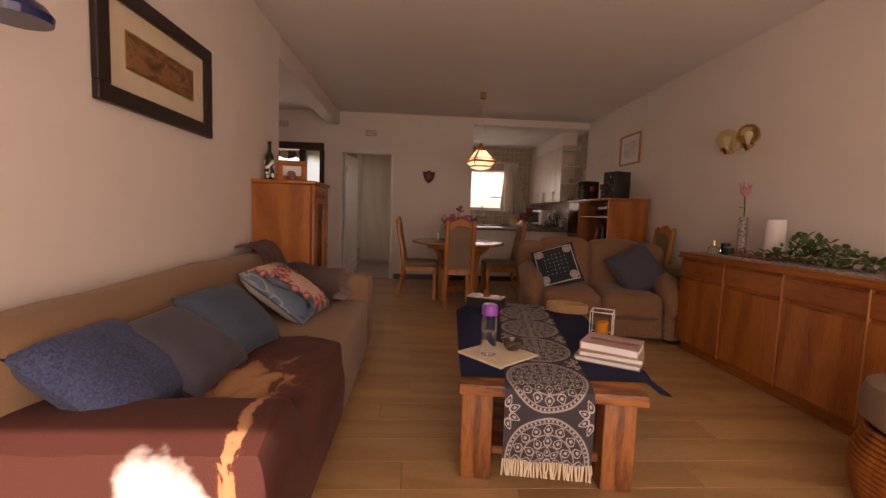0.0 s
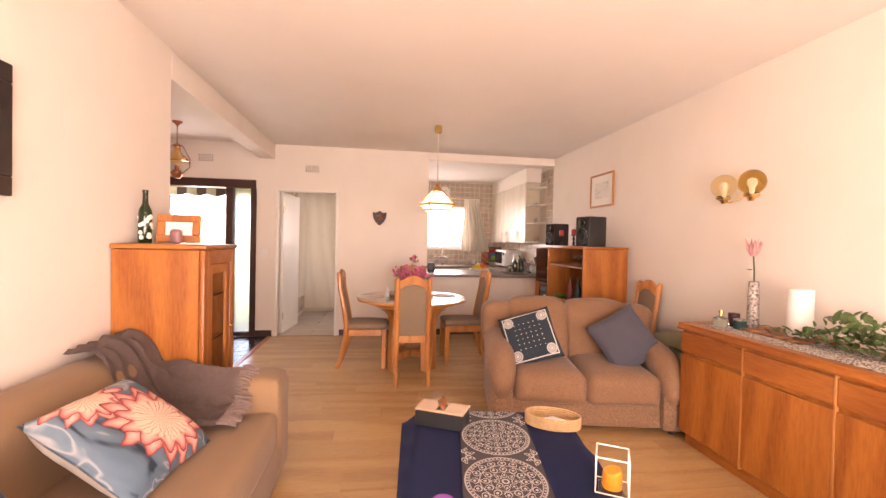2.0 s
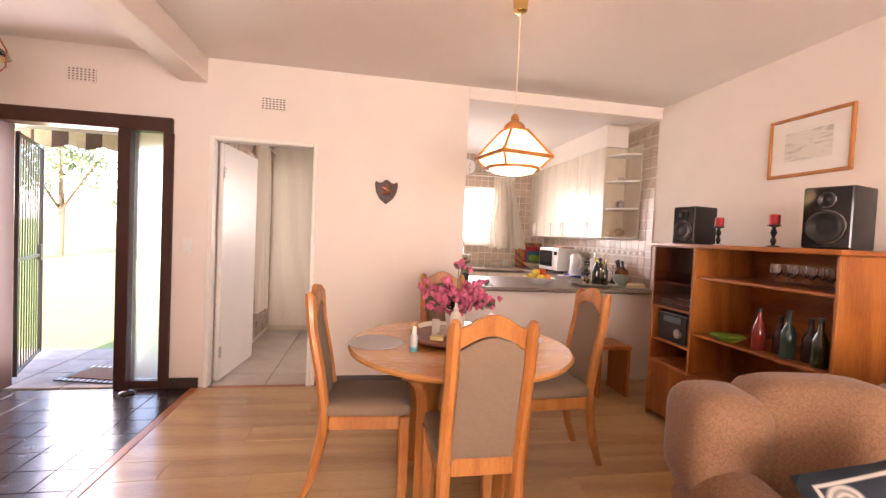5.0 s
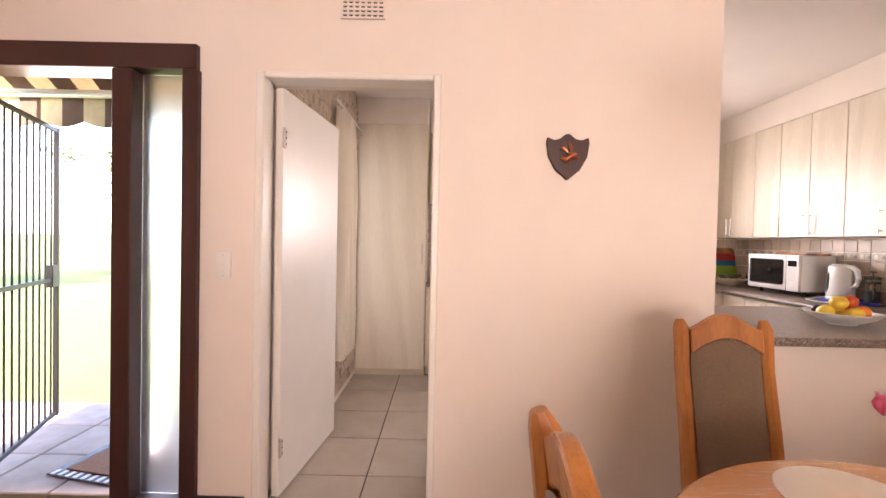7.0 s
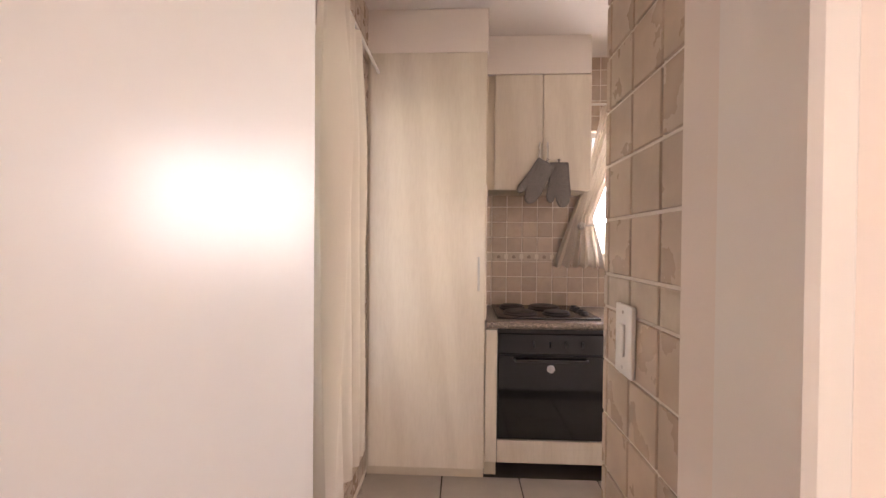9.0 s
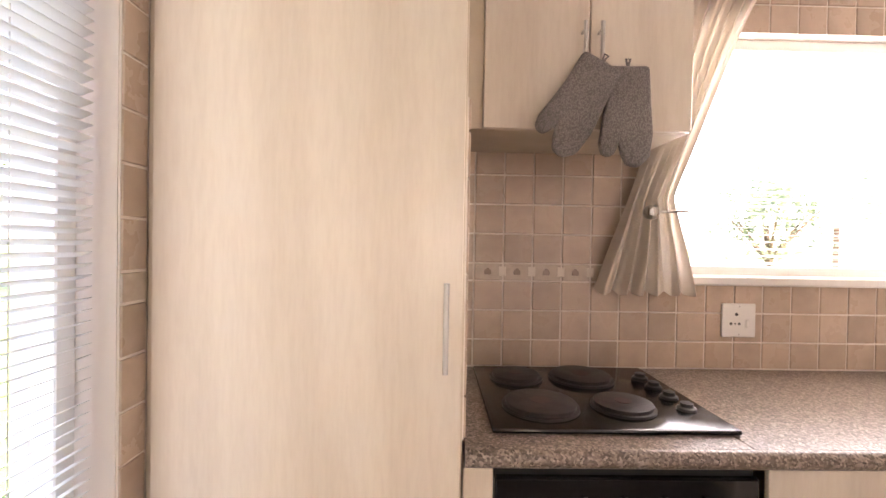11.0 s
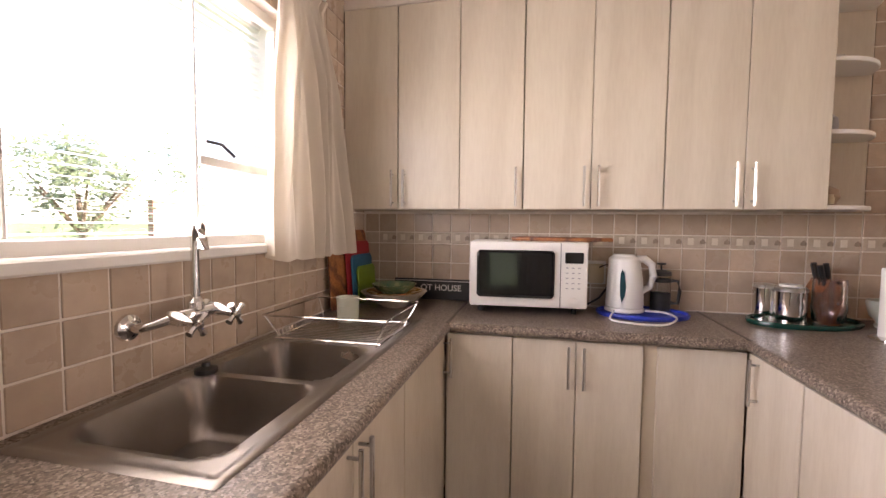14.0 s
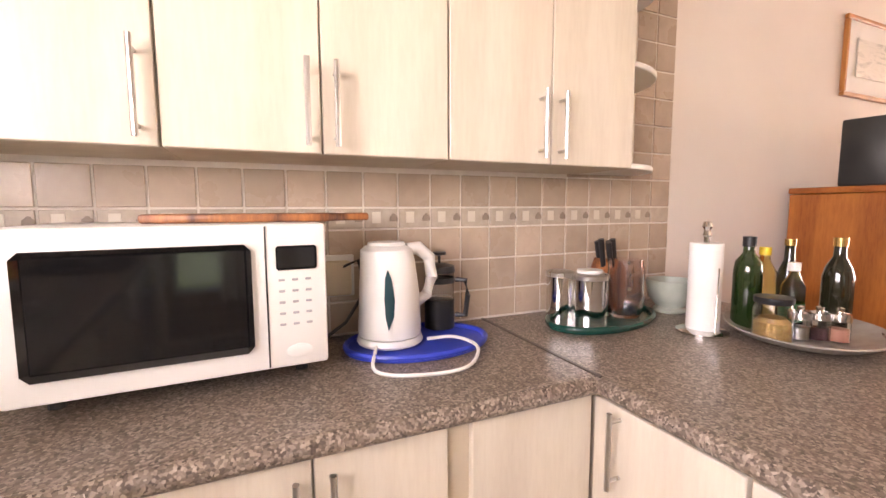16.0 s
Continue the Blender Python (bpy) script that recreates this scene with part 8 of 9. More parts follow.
solid("mortar", lathe([(0.05, 0), (0.055, 0.01), (0.045, 0.02), (0.07, 0.05), (0.082, 0.10), (0.08, 0.115), (0.07, 0.115), (0.06, 0.06), (0.001, 0.035)], 32, cap=False), mat("pale_green_marble", (0.42, 0.45, 0.38), (0.30, 0.33, 0.27), 0.4, scale=14), (3.05, 0.245, KZ), "pale green marble mortar on the worktop", "mortar")
r = thing("paper_towel_holder", (2.83, 0.385, KZ), "steel paper towel holder on the worktop", "paper towel holder")
part("base", lathe([(0.07, 0), (0.07, 0.006), (0.06, 0.011), (0.0, 0.012)], 32), M_CHROME, r)
part("rod", lathe([(0.008, 0.012), (0.008, 0.285), (0.012, 0.29), (0.008, 0.305), (0.014, 0.315), (0.010, 0.33), (0.0, 0.333)], 16), M_CHROME, r)
part("side_wire", tube([(-0.052, 0.02, 0.01), (-0.055, 0.022, 0.20)], 0.0025, 6), M_CHROME, r)
solid("paper_roll", lathe([(0.018, 0), (0.043, 0), (0.044, 0.003), (0.044, 0.252), (0.043, 0.255), (0.018, 0.255), (0.018, 0)], 36, cap=False), M_PAPER, (2.83, 0.385, KZ + 0.0125), "white kitchen paper roll on its holder", "paper roll")

# condiment dish
n = 44
oval = [(0.185 * math.cos(6.2832 * i / n), 0.235 * math.sin(6.2832 * i / n)) for i in range(n)]
dish = thing("condiment_dish", (2.68, 0.175, KZ), "large grey stoneware dish holding condiments", "dish", rz=30)
bm = lathe([(0.001, 0.0), (0.62, 0.0), (0.85, 0.014), (1.0, 0.034), (0.985, 0.037), (0.83, 0.020), (0.60, 0.008), (0.001, 0.008)], 44, m=Matrix.Diagonal((0.19, 0.24, 1, 1)), cap=False)
part("dish", bm, mat("grey_stoneware", (0.34, 0.32, 0.28), (0.27, 0.24, 0.20), 0.35, scale=25), dish)
part("brown_glaze", box(-0.172, -0.168, -0.05, 0.05, 0.022, 0.03, 0.001), mat("brown_glaze", (0.14, 0.06, 0.03), None, 0.3), dish)
CZK = KZ + 0.0085
M_OIL = mat("dark_oil_glass", (0.012, 0.012, 0.006), (0.02, 0.018, 0.008), 0.06, bump=0, coat=0.5)
M_GOLD = mat("gold_cap", (0.70, 0.48, 0.18), None, 0.25, 1.0, bump=0)
M_YELLOW = mat("yellow_cap", (0.75, 0.52, 0.03), None, 0.4, bump=0)
M_OLIVE = glass("sunflower_oil", (0.90, 0.78, 0.30), 0.02, 1.3)
bottle_thing("oil_bottle", (2.80, 0.235, CZK), [(0.036, 0), (0.038, 0.005), (0.038, 0.17), (0.034, 0.20), (0.016, 0.225), (0.015, 0.245)], M_GREENGLASS, "tall dark green oil bottle", [(0.018, 0.246), (0.018, 0.275), (0.0, 0.276)], M_BLACK, "condiments")
bottle_thing("oil_bottle", (2.66, 0.055, CZK), [(0.035, 0), (0.037, 0.005), (0.037, 0.16), (0.030, 0.19), (0.015, 0.22), (0.014, 0.25)], M_OIL, "dark balsamic bottle with a gold cap", [(0.017, 0.25), (0.017, 0.275), (0.0, 0.276)], M_GOLD, "condiments")
bottle_thing("oil_bottle", (2.77, 0.085, CZK), [(0.030, 0), (0.032, 0.005), (0.032, 0.15), (0.014, 0.20), (0.013, 0.245)], M_OIL, "slim dark sauce bottle with a gold cap", [(0.015, 0.245), (0.015, 0.265), (0.0, 0.266)], M_GOLD, "condiments")
bottle_thing("oil_bottle", (2.80, 0.155, CZK), [(0.032, 0), (0.034, 0.005), (0.033, 0.08), (0.034, 0.16), (0.014, 0.20), (0.013, 0.215)], M_OLIVE, "clear cooking oil bottle with a yellow cap", [(0.016, 0.216), (0.016, 0.24), (0.0, 0.241)], M_YELLOW, "condiments")
bottle_thing("vinegar_bottle", (2.725, 0.145, CZK), [(0.028, 0), (0.030, 0.004), (0.030, 0.13), (0.012, 0.165), (0.012, 0.175)], M_OLIVE, "clear vinegar bottle with a white cap", [(0.016, 0.176), (0.016, 0.2), (0.0, 0.201)], M_PLASTIC, "condiments")
j = thing("storage_jar", (2.69, 0.300, CZK), "glass jar of dried pasta with a black lid", "jar", "condiments")
part("glass", lathe([(0.044, 0), (0.047, 0.005), (0.047, 0.085), (0.042, 0.10), (0.040, 0.10), (0.044, 0.084), (0.044, 0.006)], 28, cap=False), M_CLEARG, j)
part("contents", lathe([(0.042, 0.004), (0.0425, 0.05), (0.03, 0.062), (0.0, 0.06)], 24), mat("dried_pasta", (0.62, 0.40, 0.13), (0.42, 0.24, 0.07), 0.7, scale=90, bump=1.0, bscale=120), j)
part("lid", lathe([(0.044, 0.101), (0.046, 0.104), (0.046, 0.118), (0.0, 0.12)], 28), M_BLACK, j)
for x, y, c, lab in ((2.655, 0.240, M_STEEL, "steel pepper"), (2.60, 0.170, mat("pink_salt", (0.62, 0.30, 0.22), None, 0.8), "pink salt"), (2.63, 0.200, M_DARKGLASS, "dark spice")):
    g = thing("spice_grinder", (x, y, CZK + 0.003), "%s grinder with a glass body" % lab, "grinder", "condiments")
    part("glass", lathe([(0.024, 0), (0.025, 0.003), (0.025, 0.055), (0.023, 0.055), (0.023, 0.004)], 20, cap=False), M_CLEARG, g)
    part("contents", lathe([(0.022, 0.002), (0.022, 0.035), (0.0, 0.036)], 18), c, g)
    part("cap", lathe([(0.026, 0.056), (0.026, 0.075), (0.008, 0.08), (0.010, 0.09), (0.0, 0.094)], 20), M_CHROME, g)
part("label", lathe([(0.0305, 0.03), (0.031, 0.031), (0.031, 0.08), (0.0305, 0.081)], 22, cap=False), mat("green_label", (0.02, 0.20, 0.08), None, 0.5), bpy.data.objects["vinegar_bottle"])

# fruit bowl
fb = thing("fruit_bowl", (2.16, 0.28, KZ), "wide white fruit bowl on the peninsula", "bowl")
part("bowl", lathe([(0.06, 0), (0.065, 0.008), (0.13, 0.035), (0.165, 0.065), (0.160, 0.067), (0.12, 0.042), (0.001, 0.016)], 40, cap=False), M_PLASTIC, fb)
M_LEMON = mat("lemon_peel", (0.78, 0.55, 0.05), (0.70, 0.48, 0.05), 0.45, bump=0.4, bscale=200)
M_ORANGE = mat("orange_peel", (0.80, 0.28, 0.02), (0.72, 0.22, 0.02), 0.45, bump=0.4, bscale=220)
M_TOM = mat("tomato_skin", (0.65, 0.09, 0.02), None, 0.25, bump=0.02)
M_PLUM = mat("plum_skin", (0.06, 0.01, 0.03), None, 0.3, bump=0.05)
for k, (x, y, z, m_, nm) in enumerate(((-0.09, 0.0, 0.065, M_LEMON, "lemon"), (0.0, -0.07, 0.062, M_LEMON, "lemon"), (-0.01, 0.03, 0.065, M_LEMON, "lemon"), (-0.03, -0.01, 0.115, M_LEMON, "lemon"), (0.08, -0.03, 0.068, M_ORANGE, "orange"), (0.07, 0.06, 0.068, M_ORANGE, "orange"), (0.04, 0.0, 0.12, M_TOM, "tomato"), (-0.06, 0.08, 0.065, M_PLUM, "plum"))):
    r_ = 0.036 if nm != "plum" else 0.028
    prof = [(max(0.0005, r_ * math.sin(math.pi * i / 12)), -r_ * math.cos(math.pi * i / 12) * (1.18 if nm == "lemon" else 0.95)) for i in range(13)]
    o = solid(nm, lathe(prof, 20, cap=False), m_, (2.16 + x, 0.28 + y, KZ + z), "ripe %s in the fruit bowl" % nm, nm, "fruit in the bowl")
    o.matrix_basis = o.matrix_basis @ pose(0, 0, 0, 70 if nm == "lemon" else 0, 20 * k, 0)
t = thing("telephone", (3.10, 0.06, KZ), "cream cordless telephone lying on the worktop", "telephone", rz=70)
part("base", box(-0.04, 0.04, -0.09, 0.09, 0, 0.02, 0.006), M_CREAM, t)
part("handset", soft_box(0.05, 0.17, 0.03, 0.013, 5, 0, 0, 1, m=pose(0, 0, 0.0205)), M_CREAM, t)
d = thing("radio", (1.41, 0.42, KZ), "small black radio with a silver top on the worktop", "radio")
part("body", box(-0.055, 0.055, -0.04, 0.04, 0, 0.14, 0.010, 2), M_BLACK, d)
part("handle", tube([(-0.045, 0, 0.138), (-0.045, 0, 0.165), (0.045, 0, 0.165), (0.045, 0, 0.138)], 0.005, 8), M_STEEL, d)

# corner by the sink: boards, bowls, sign, dish rack
for x0, y, w, h, c, lab in ((2.76, 2.628, 0.45, 0.385, M_RUSTIC, "dark wooden"), (2.91, 2.612, 0.30, 0.325, mat("red_board", (0.38, 0.012, 0.02), None, 0.45), "red plastic"), (2.94, 2.597, 0.262, 0.255, mat("blue_board", (0.015, 0.13, 0.26), None, 0.45), "blue plastic"), (2.97, 2.582, 0.23, 0.195, mat("lime_board", (0.22, 0.36, 0.03), None, 0.45), "lime green plastic")):
    o = solid("cutting_board", prism([(0, 0), (w, 0), (w, h - 0.02), (w - 0.02, h), (0.02, h), (0, h - 0.02)], 0.009, bev=0.003), c, (0, 0, 0), "%s cutting board leaning against the tiles" % lab, "cutting board", "cutting boards")
    o.matrix_basis = pose(x0, y, KZ + 0.001, 86, 0, 0)
solid("mixing_bowl", lathe([(0.06, 0), (0.065, 0.006), (0.14, 0.05), (0.168, 0.078), (0.163, 0.080), (0.13, 0.05), (0.001, 0.012)], 36, cap=False), mat("speckled_cream_bowl", (0.58, 0.52, 0.42), (0.48, 0.42, 0.33), 0.3, scale=40), (2.98, 2.39, KZ), "large cream pottery bowl in the corner", "bowl")
solid("salad_bowl", lathe([(0.06, 0), (0.10, 0.03), (0.115, 0.048), (0.11, 0.049), (0.07, 0.016), (0.001, 0.012)], 36, cap=False), mat("green_blue_glaze", (0.05, 0.16, 0.13), (0.20, 0.26, 0.12), 0.25, scale=25), (2.98, 2.39, KZ + 0.067), "green-glazed bowl on the painted plate", "bowl")
solid("patterned_plate", lathe([(0.07, 0), (0.125, 0.014), (0.142, 0.022), (0.139, 0.024), (0.07, 0.006), (0.001, 0.005)], 36, cap=False), mat("painted_plate_glaze", (0.30, 0.07, 0.03), (0.50, 0.36, 0.12), 0.25, scale=28, detail=1), (2.98, 2.39, KZ + 0.058), "red and yellow painted plate stacked in the cream bowl", "plate")
sg = thing("wooden_sign", (XR - 0.014, 2.20, KZ), "black sign board lettered OT HOUSE against the tiles", "sign", rz=-90)
part("board", box(-0.27, 0.27, -0.014, 0.0, 0.0, 0.115, 0.003), M_BLACK, sg)
part("border", box(-0.262, 0.262, -0.0155, -0.0145, 0.103, 0.106), M_PAPER, sg)
fc = bpy.data.curves.new("lettering", "FONT")
fc.body, fc.size, fc.extrude, fc.align_x = "OT HOUSE", 0.047, 0.0006, "RIGHT"
ft = new("lettering", fc)
dg = bpy.context.evaluated_depsgraph_get()
me = bpy.data.meshes.new_from_object(ft.evaluated_get(dg))
bpy.data.objects.remove(ft)
me.materials.append(M_PAPER)
o = new("lettering", me)
o.parent = sg
o.matrix_basis = pose(0.114, -0.0150, 0.052, 90, 0, 0)


def dish_rack():
    d = thing("dish_rack", (2.41, 2.375, KZ + 0.004), "chrome wire dish rack on the drainer", "dish rack")
    hx, hy = 0.19, 0.225
    for z in (0.012, 0.095):
        k = 1.0 if z > 0.05 else 0.86
        pts = [(-hx * k, -hy * k, z), (hx * k, -hy * k, z), (hx * k, hy * k, z), (-hx * k, hy * k, z)]
        part("rim_wire", tube(pts, 0.0035, 6, closed=True), M_CHROME, d)
    for i in range(16):
        x = -0.155 + i * 0.0207
        part("wire", tube([(x, -hy * 0.84, 0.040), (x, -hy * 0.80, 0.013), (x, hy * 0.80, 0.013), (x, hy * 0.84, 0.040)], 0.0018, 5), M_CHROME, d)
    for x in (-0.15, 0.15):
        for y in (-0.175, 0.175):
            part("post", tube([(x, y, 0.0), (x * 1.24, y * 1.27, 0.095)], 0.0028, 6), M_CHROME, d)


dish_rack()
solid("cup", lathe([(0.040, 0), (0.042, 0.003), (0.046, 0.10), (0.043, 0.10), (0.038, 0.006), (0.001, 0.006)], 24, cap=False), mat("pale_green_plastic", (0.58, 0.60, 0.50), (0.52, 0.54, 0.44), 0.4), (2.53, 2.43, KZ + 0.020), "pale plastic beaker standing in the dish rack", "cup")
solid("bread_board", prism([(-0.08, -0.20), (0.08, -0.20), (0.085, 0.16), (0.03, 0.20), (0.025, 0.26), (-0.025, 0.26), (-0.03, 0.20), (-0.085, 0.16)], 0.018, bev=0.006, seg=2), M_RUSTIC, (3.06, 1.60, 1.2440), "reddish wooden bread board on the microwave", "bread board", rz=176)
w = thing("wall_clock", (1.94, YK - 0.010, 2.42), "round silver wall clock above the kitchen window", "clock")
part("rim", lathe([(0.13, 0), (0.13, 0.02), (0.118, 0.028), (0.112, 0.02)], 40, m=pose(0, 0, 0, 90, 0, 0), cap=False), M_CHROME, w)
part("face", lathe([(0.114, 0.002), (0.114, 0.008), (0.0, 0.008)], 40, m=pose(0, 0, 0, 90, 0, 0)), M_PAPER, w)
for a, l in ((40, 0.06), (160, 0.085)):
    part("pointer", box(-0.003, 0.003, -0.012, -0.010, 0, l, m=pose(0, 0, 0, 0, a, 0)), M_BLACK, w)
# things on the open end shelves
for z, (r_, h_), c, lab in ((1.7185, (0.035, 0.09), M_GREYC, "grey stoneware jar"), (2.0085, (0.05, 0.05), M_STEEL, "silver tea pot"), (1.4185, (0.055, 0.08), M_BEIGEC, "brown pottery bowl")):
    solid("shelf_pot", lathe([(r_ * 0.7, 0), (r_, h_ * 0.4), (r_ * 0.9, h_ * 0.8), (r_ * 0.4, h_), (r_ * 0.12, h_ * 1.02), (r_ * 0.14, h_ * 1.15), (0, h_ * 1.18)], 22), c, (3.14, 0.46, z), "%s on the open end shelf" % lab, "pot", "pots on the end shelves")
for k in range(4):
    solid("spice_jar", lathe([(0.014, 0), (0.015, 0.03), (0.011, 0.032), (0.011, 0.042), (0, 0.043)], 14), M_CREAM, (3.06 + 0.03 * k, 0.535 - 0.07 * (k % 2) - 0.035 * (k // 2), 1.4185), "small spice jar on the open end shelf", "jar", "spice jars")

# ---- outdoors ----
M_CANVAS = mat("striped_canvas", (0.52, 0.42, 0.27), (0.44, 0.35, 0.22), 0.9, scale=20)
M_CANVASD = mat("brown_canvas", (0.10, 0.055, 0.035), None, 0.9, scale=20)
aw = thing("awning", (-1.8, 0.21, 0), "brown and cream striped canvas awning with scalloped edge", "awning")
for k in range(13):
    x0 = -1.1 + k * 0.14
    n = 8
    out = [(x0, 0.0)] + [(x0 + 0.14 * i / n, -0.17 - 0.035 * abs(math.sin(math.pi * ((k * 0.14 + 0.14 * i / n) / 0.28)))) for i in range(n + 1)] + [(x0 + 0.14, 0.0)]
    c = M_CANVASD if k % 2 else M_CANVAS
    part("valance_strip", prism(out, 0.004, m=Matrix(((1, 0, 0, 0), (0, 0, -1, 0.62), (0, 1, 0, 2.20), (0, 0, 0, 1)))), c, aw)
    bm = bmesh.new()
    bm.faces.new([bm.verts.new(q) for q in ((x0, 0.62, 2.20), (x0 + 0.14, 0.62, 2.20), (x0 + 0.14, 0.0, 2.62), (x0, 0.0, 2.62))])
    bmesh.ops.solidify(bm, geom=bm.faces[:], thickness=0.004)
    part("roof_strip", bm, c, aw)
for z, y in ((2.19, 0.59), (2.10, 0.25)):
    part("rail", tube([(-1.1, y, z), (0.715, y, z)], 0.014, 8), M_WHITE, aw)
gate = thing("security_gate", (-2.33, 0.23, 0), "dark steel security gate standing open outside", "gate", rz=113)
M_IRON = mat("dark_painted_steel", (0.03, 0.022, 0.02), (0.045, 0.03, 0.028), 0.45)
for x in (0.0, 0.80):
    part("post", box(x - 0.014, x + 0.014, -0.014, 0.014, 0.03, 2.02, 0.002), M_IRON, gate)
for z in (0.05, 0.98, 2.0):
    part("rail", box(0.016, 0.784, -0.010, 0.010, z - 0.014, z + 0.014, 0.002), M_IRON, gate)
for k in range(9):
    part("bar", tube([(0.08 + k * 0.08, 0, 0.066), (0.08 + k * 0.08, 0, 1.985)], 0.006, 6), M_IRON, gate)
part("lock_box", box(0.70, 0.785, -0.018, 0.018, 0.93, 1.08, 0.003), M_IRON, gate)
matt = thing("door_mat", (-1.78, 0.50, -0.055), "brown coir door mat with a striped border", "door mat", rz=-12)
part("border", box(-0.34, 0.34, -0.2, 0.2, 0, 0.008, 0.002), M_BLACK, matt)
part("coir", box(-0.28, 0.28, -0.14, 0.14, 0.009, 0.018, 0.003), mat("coir", (0.26, 0.12, 0.06), (0.18, 0.08, 0.04), 0.95, scale=60, bump=1.0), matt)
st = finish(box(-0.012, 0.012, -0.024, 0.024, 0.0, 0.002), "stripe", M_PAPER, 0)
for k in range(13):
    for sy in (-1, 1):
        o = new("stripe", st)
        o.parent = matt
        o.matrix_basis = pose(-0.31 + k * 0.052, sy * 0.17, 0.0085)
solid("door_stop", lathe([(0.06, 0), (0.06, 0.008), (0.045, 0.022), (0.02, 0.03), (0.0, 0.032)], 24), M_DARKGLASS, (-1.34, -0.10, 0.0), "dark dome-shaped door stop on the tiles", "door stop")
pv = tagged(new("pavement"), "stone paving outside the front door", "paving", kind="structure")
slabm = finish(box(0, 0.39, 0, 0.39, -0.10, 0.0, 0.006), "paving_stone", M_PAVE, 0)
for i in range(9):
    for j in range(3):
        o = new("paving_stone", slabm)
        o.parent = pv
        o.matrix_basis = pose(-3.6 + 0.4 * i, 0.22 + 0.4 * j, -0.06)


def bush(x, y, r, h, seed):
    b = thing("tree", (x, y, -0.22), "leafy green garden tree beyond the lawn", "tree", "garden trees")
    rng = random.Random(seed)
    M_BARK = mat("bark", (0.12, 0.08, 0.05), None, 0.9, scale=30, bump=0.8)
    part("trunk", tube([(0, 0, 0), (0.05, 0.02, h * 0.3), (-0.05, 0.05, h * 0.6)], [0.14, 0.11, 0.06], 10), M_BARK, b)
    for k in range(6):
        a = k * 1.05
        part("limb", tube([(0, 0.02, h * 0.3), (r * 0.4 * math.cos(a), r * 0.4 * math.sin(a), h * 0.55), (r * 0.75 * math.cos(a), r * 0.75 * math.sin(a), h * 0.75)], [0.06, 0.04, 0.015], 7), M_BARK, b)
    vs, fs = [], []
    clumps = [(Vector((rng.gauss(0, r * 0.45), rng.gauss(0, r * 0.45), h * rng.uniform(0.35, 1.0))), r * rng.uniform(0.18, 0.36)) for _ in range(26)]
    for c, cr in clumps:
        for _ in range(150):
            p = c + Vector((rng.gauss(0, 1), rng.gauss(0, 1), rng.gauss(0, 0.8))) * cr * 0.6
            u = Vector((rng.gauss(0, 1), rng.gauss(0, 1), rng.gauss(0, 1))).normalized() * 0.09
            w = u.orthogonal().normalized() * 0.045
            i = len(vs)
            vs += [p - u, p + w, p + u, p - w]
            fs.append((i, i + 1, i + 2, i + 3))
    me = bpy.data.meshes.new("crown")
    me.from_pydata(vs, [], fs)
    me.materials.append(mat("tree_leaf", (0.08, 0.12, 0.05), (0.12, 0.15, 0.07), 0.6, scale=3))
    o = new("crown", me)
    o.parent = b


for k, (x, y, r, h) in enumerate(((-11.9, 16, 2.4, 6.2), (10.5, 14.5, 1.9, 3.9), (-13, 5.5, 2.4, 6.0), (-5.0, 24, 3.0, 6.5))):
    bush(x, y, r, h, k + 2)
m, nt, b = base_mat("red_garden_brick", 0.9)
br = nt.nodes.new("ShaderNodeTexBrick")
br.inputs["Scale"].default_value = 4.4
br.inputs["Color1"].default_value, br.inputs["Color2"].default_value, br.inputs["Mortar"].default_value = (0.30, 0.11, 0.07, 1), (0.24, 0.085, 0.055, 1), (0.38, 0.33, 0.28, 1)
br.inputs["Mortar Size"].default_value = 0.025
nt.links.new(coords(nt, (1, 1, 1)), br.inputs["Vector"])
turn = nt.nodes.new("ShaderNodeMapping")
turn.inputs["Rotation"].default_value = (radians(-90), 0, 0)
nt.links.new(coords(nt), turn.inputs["Vector"])
nt.links.new(turn.outputs[0], br.inputs["Vector"])
nt.links.new(br.outputs[0], b.inputs["Base Color"])
gw = tagged(new("wall_garden"), "red brick garden wall with a pale coping", "garden wall", kind="structure")
part("brickwork", box(12.9, 26.0, 14.6, 14.83, -0.22, 2.05), m, gw)
part("coping", box(12.86, 26.04, 14.57, 14.86, 2.052, 2.13, 0.01), M_PAVE, gw)
# patio side: unseen sun screen, added over most of the opening behind the walk
cur = thing("curtain", (0.16, YB + 0.06, 2.2), "unseen pale sun screen added over the patio opening", "curtain")
part("cloth", drape(2.5, 2.16, 22, 0.03, 220, 6), M_SHEER, cur)

# ---- pieces of floors and walls ----
def pieces(parent, name, mesh_for, places):
    for key, m in places:
        o = new(name, mesh_for[key])
        o.parent = parent
        o.matrix_basis = m


floor = tagged(new("floor"), "golden oak laminate floor boards", "floor", kind="structure")
PW, PL = 0.192, 1.285
meshes, places = {}, []
rng = random.Random(5)
rows = int(math.ceil(-YB / PW))
for r in range(rows):
    y1 = -r * PW - 0.004
    y0 = max(YB, y1 - PW + 0.0016)
    x = -0.868
    cut = PL * ((r * 0.37) % 1.0)
    first = True
    while x < XR - 0.01:
        ln = min((cut if first and cut > 0.2 else PL), XR - 0.003 - x)
        first = False
        key = (round(ln, 3), round(y1 - y0, 3))
        if key not in meshes:
            meshes[key] = finish(box(0, ln - 0.0016, 0, y1 - y0, -0.013, 0.0, 0.0012), "plank", M_LAMINATE, 0)
        places.append((key, pose(x, y0, 0)))
        x += ln
pieces(floor, "plank", meshes, places)

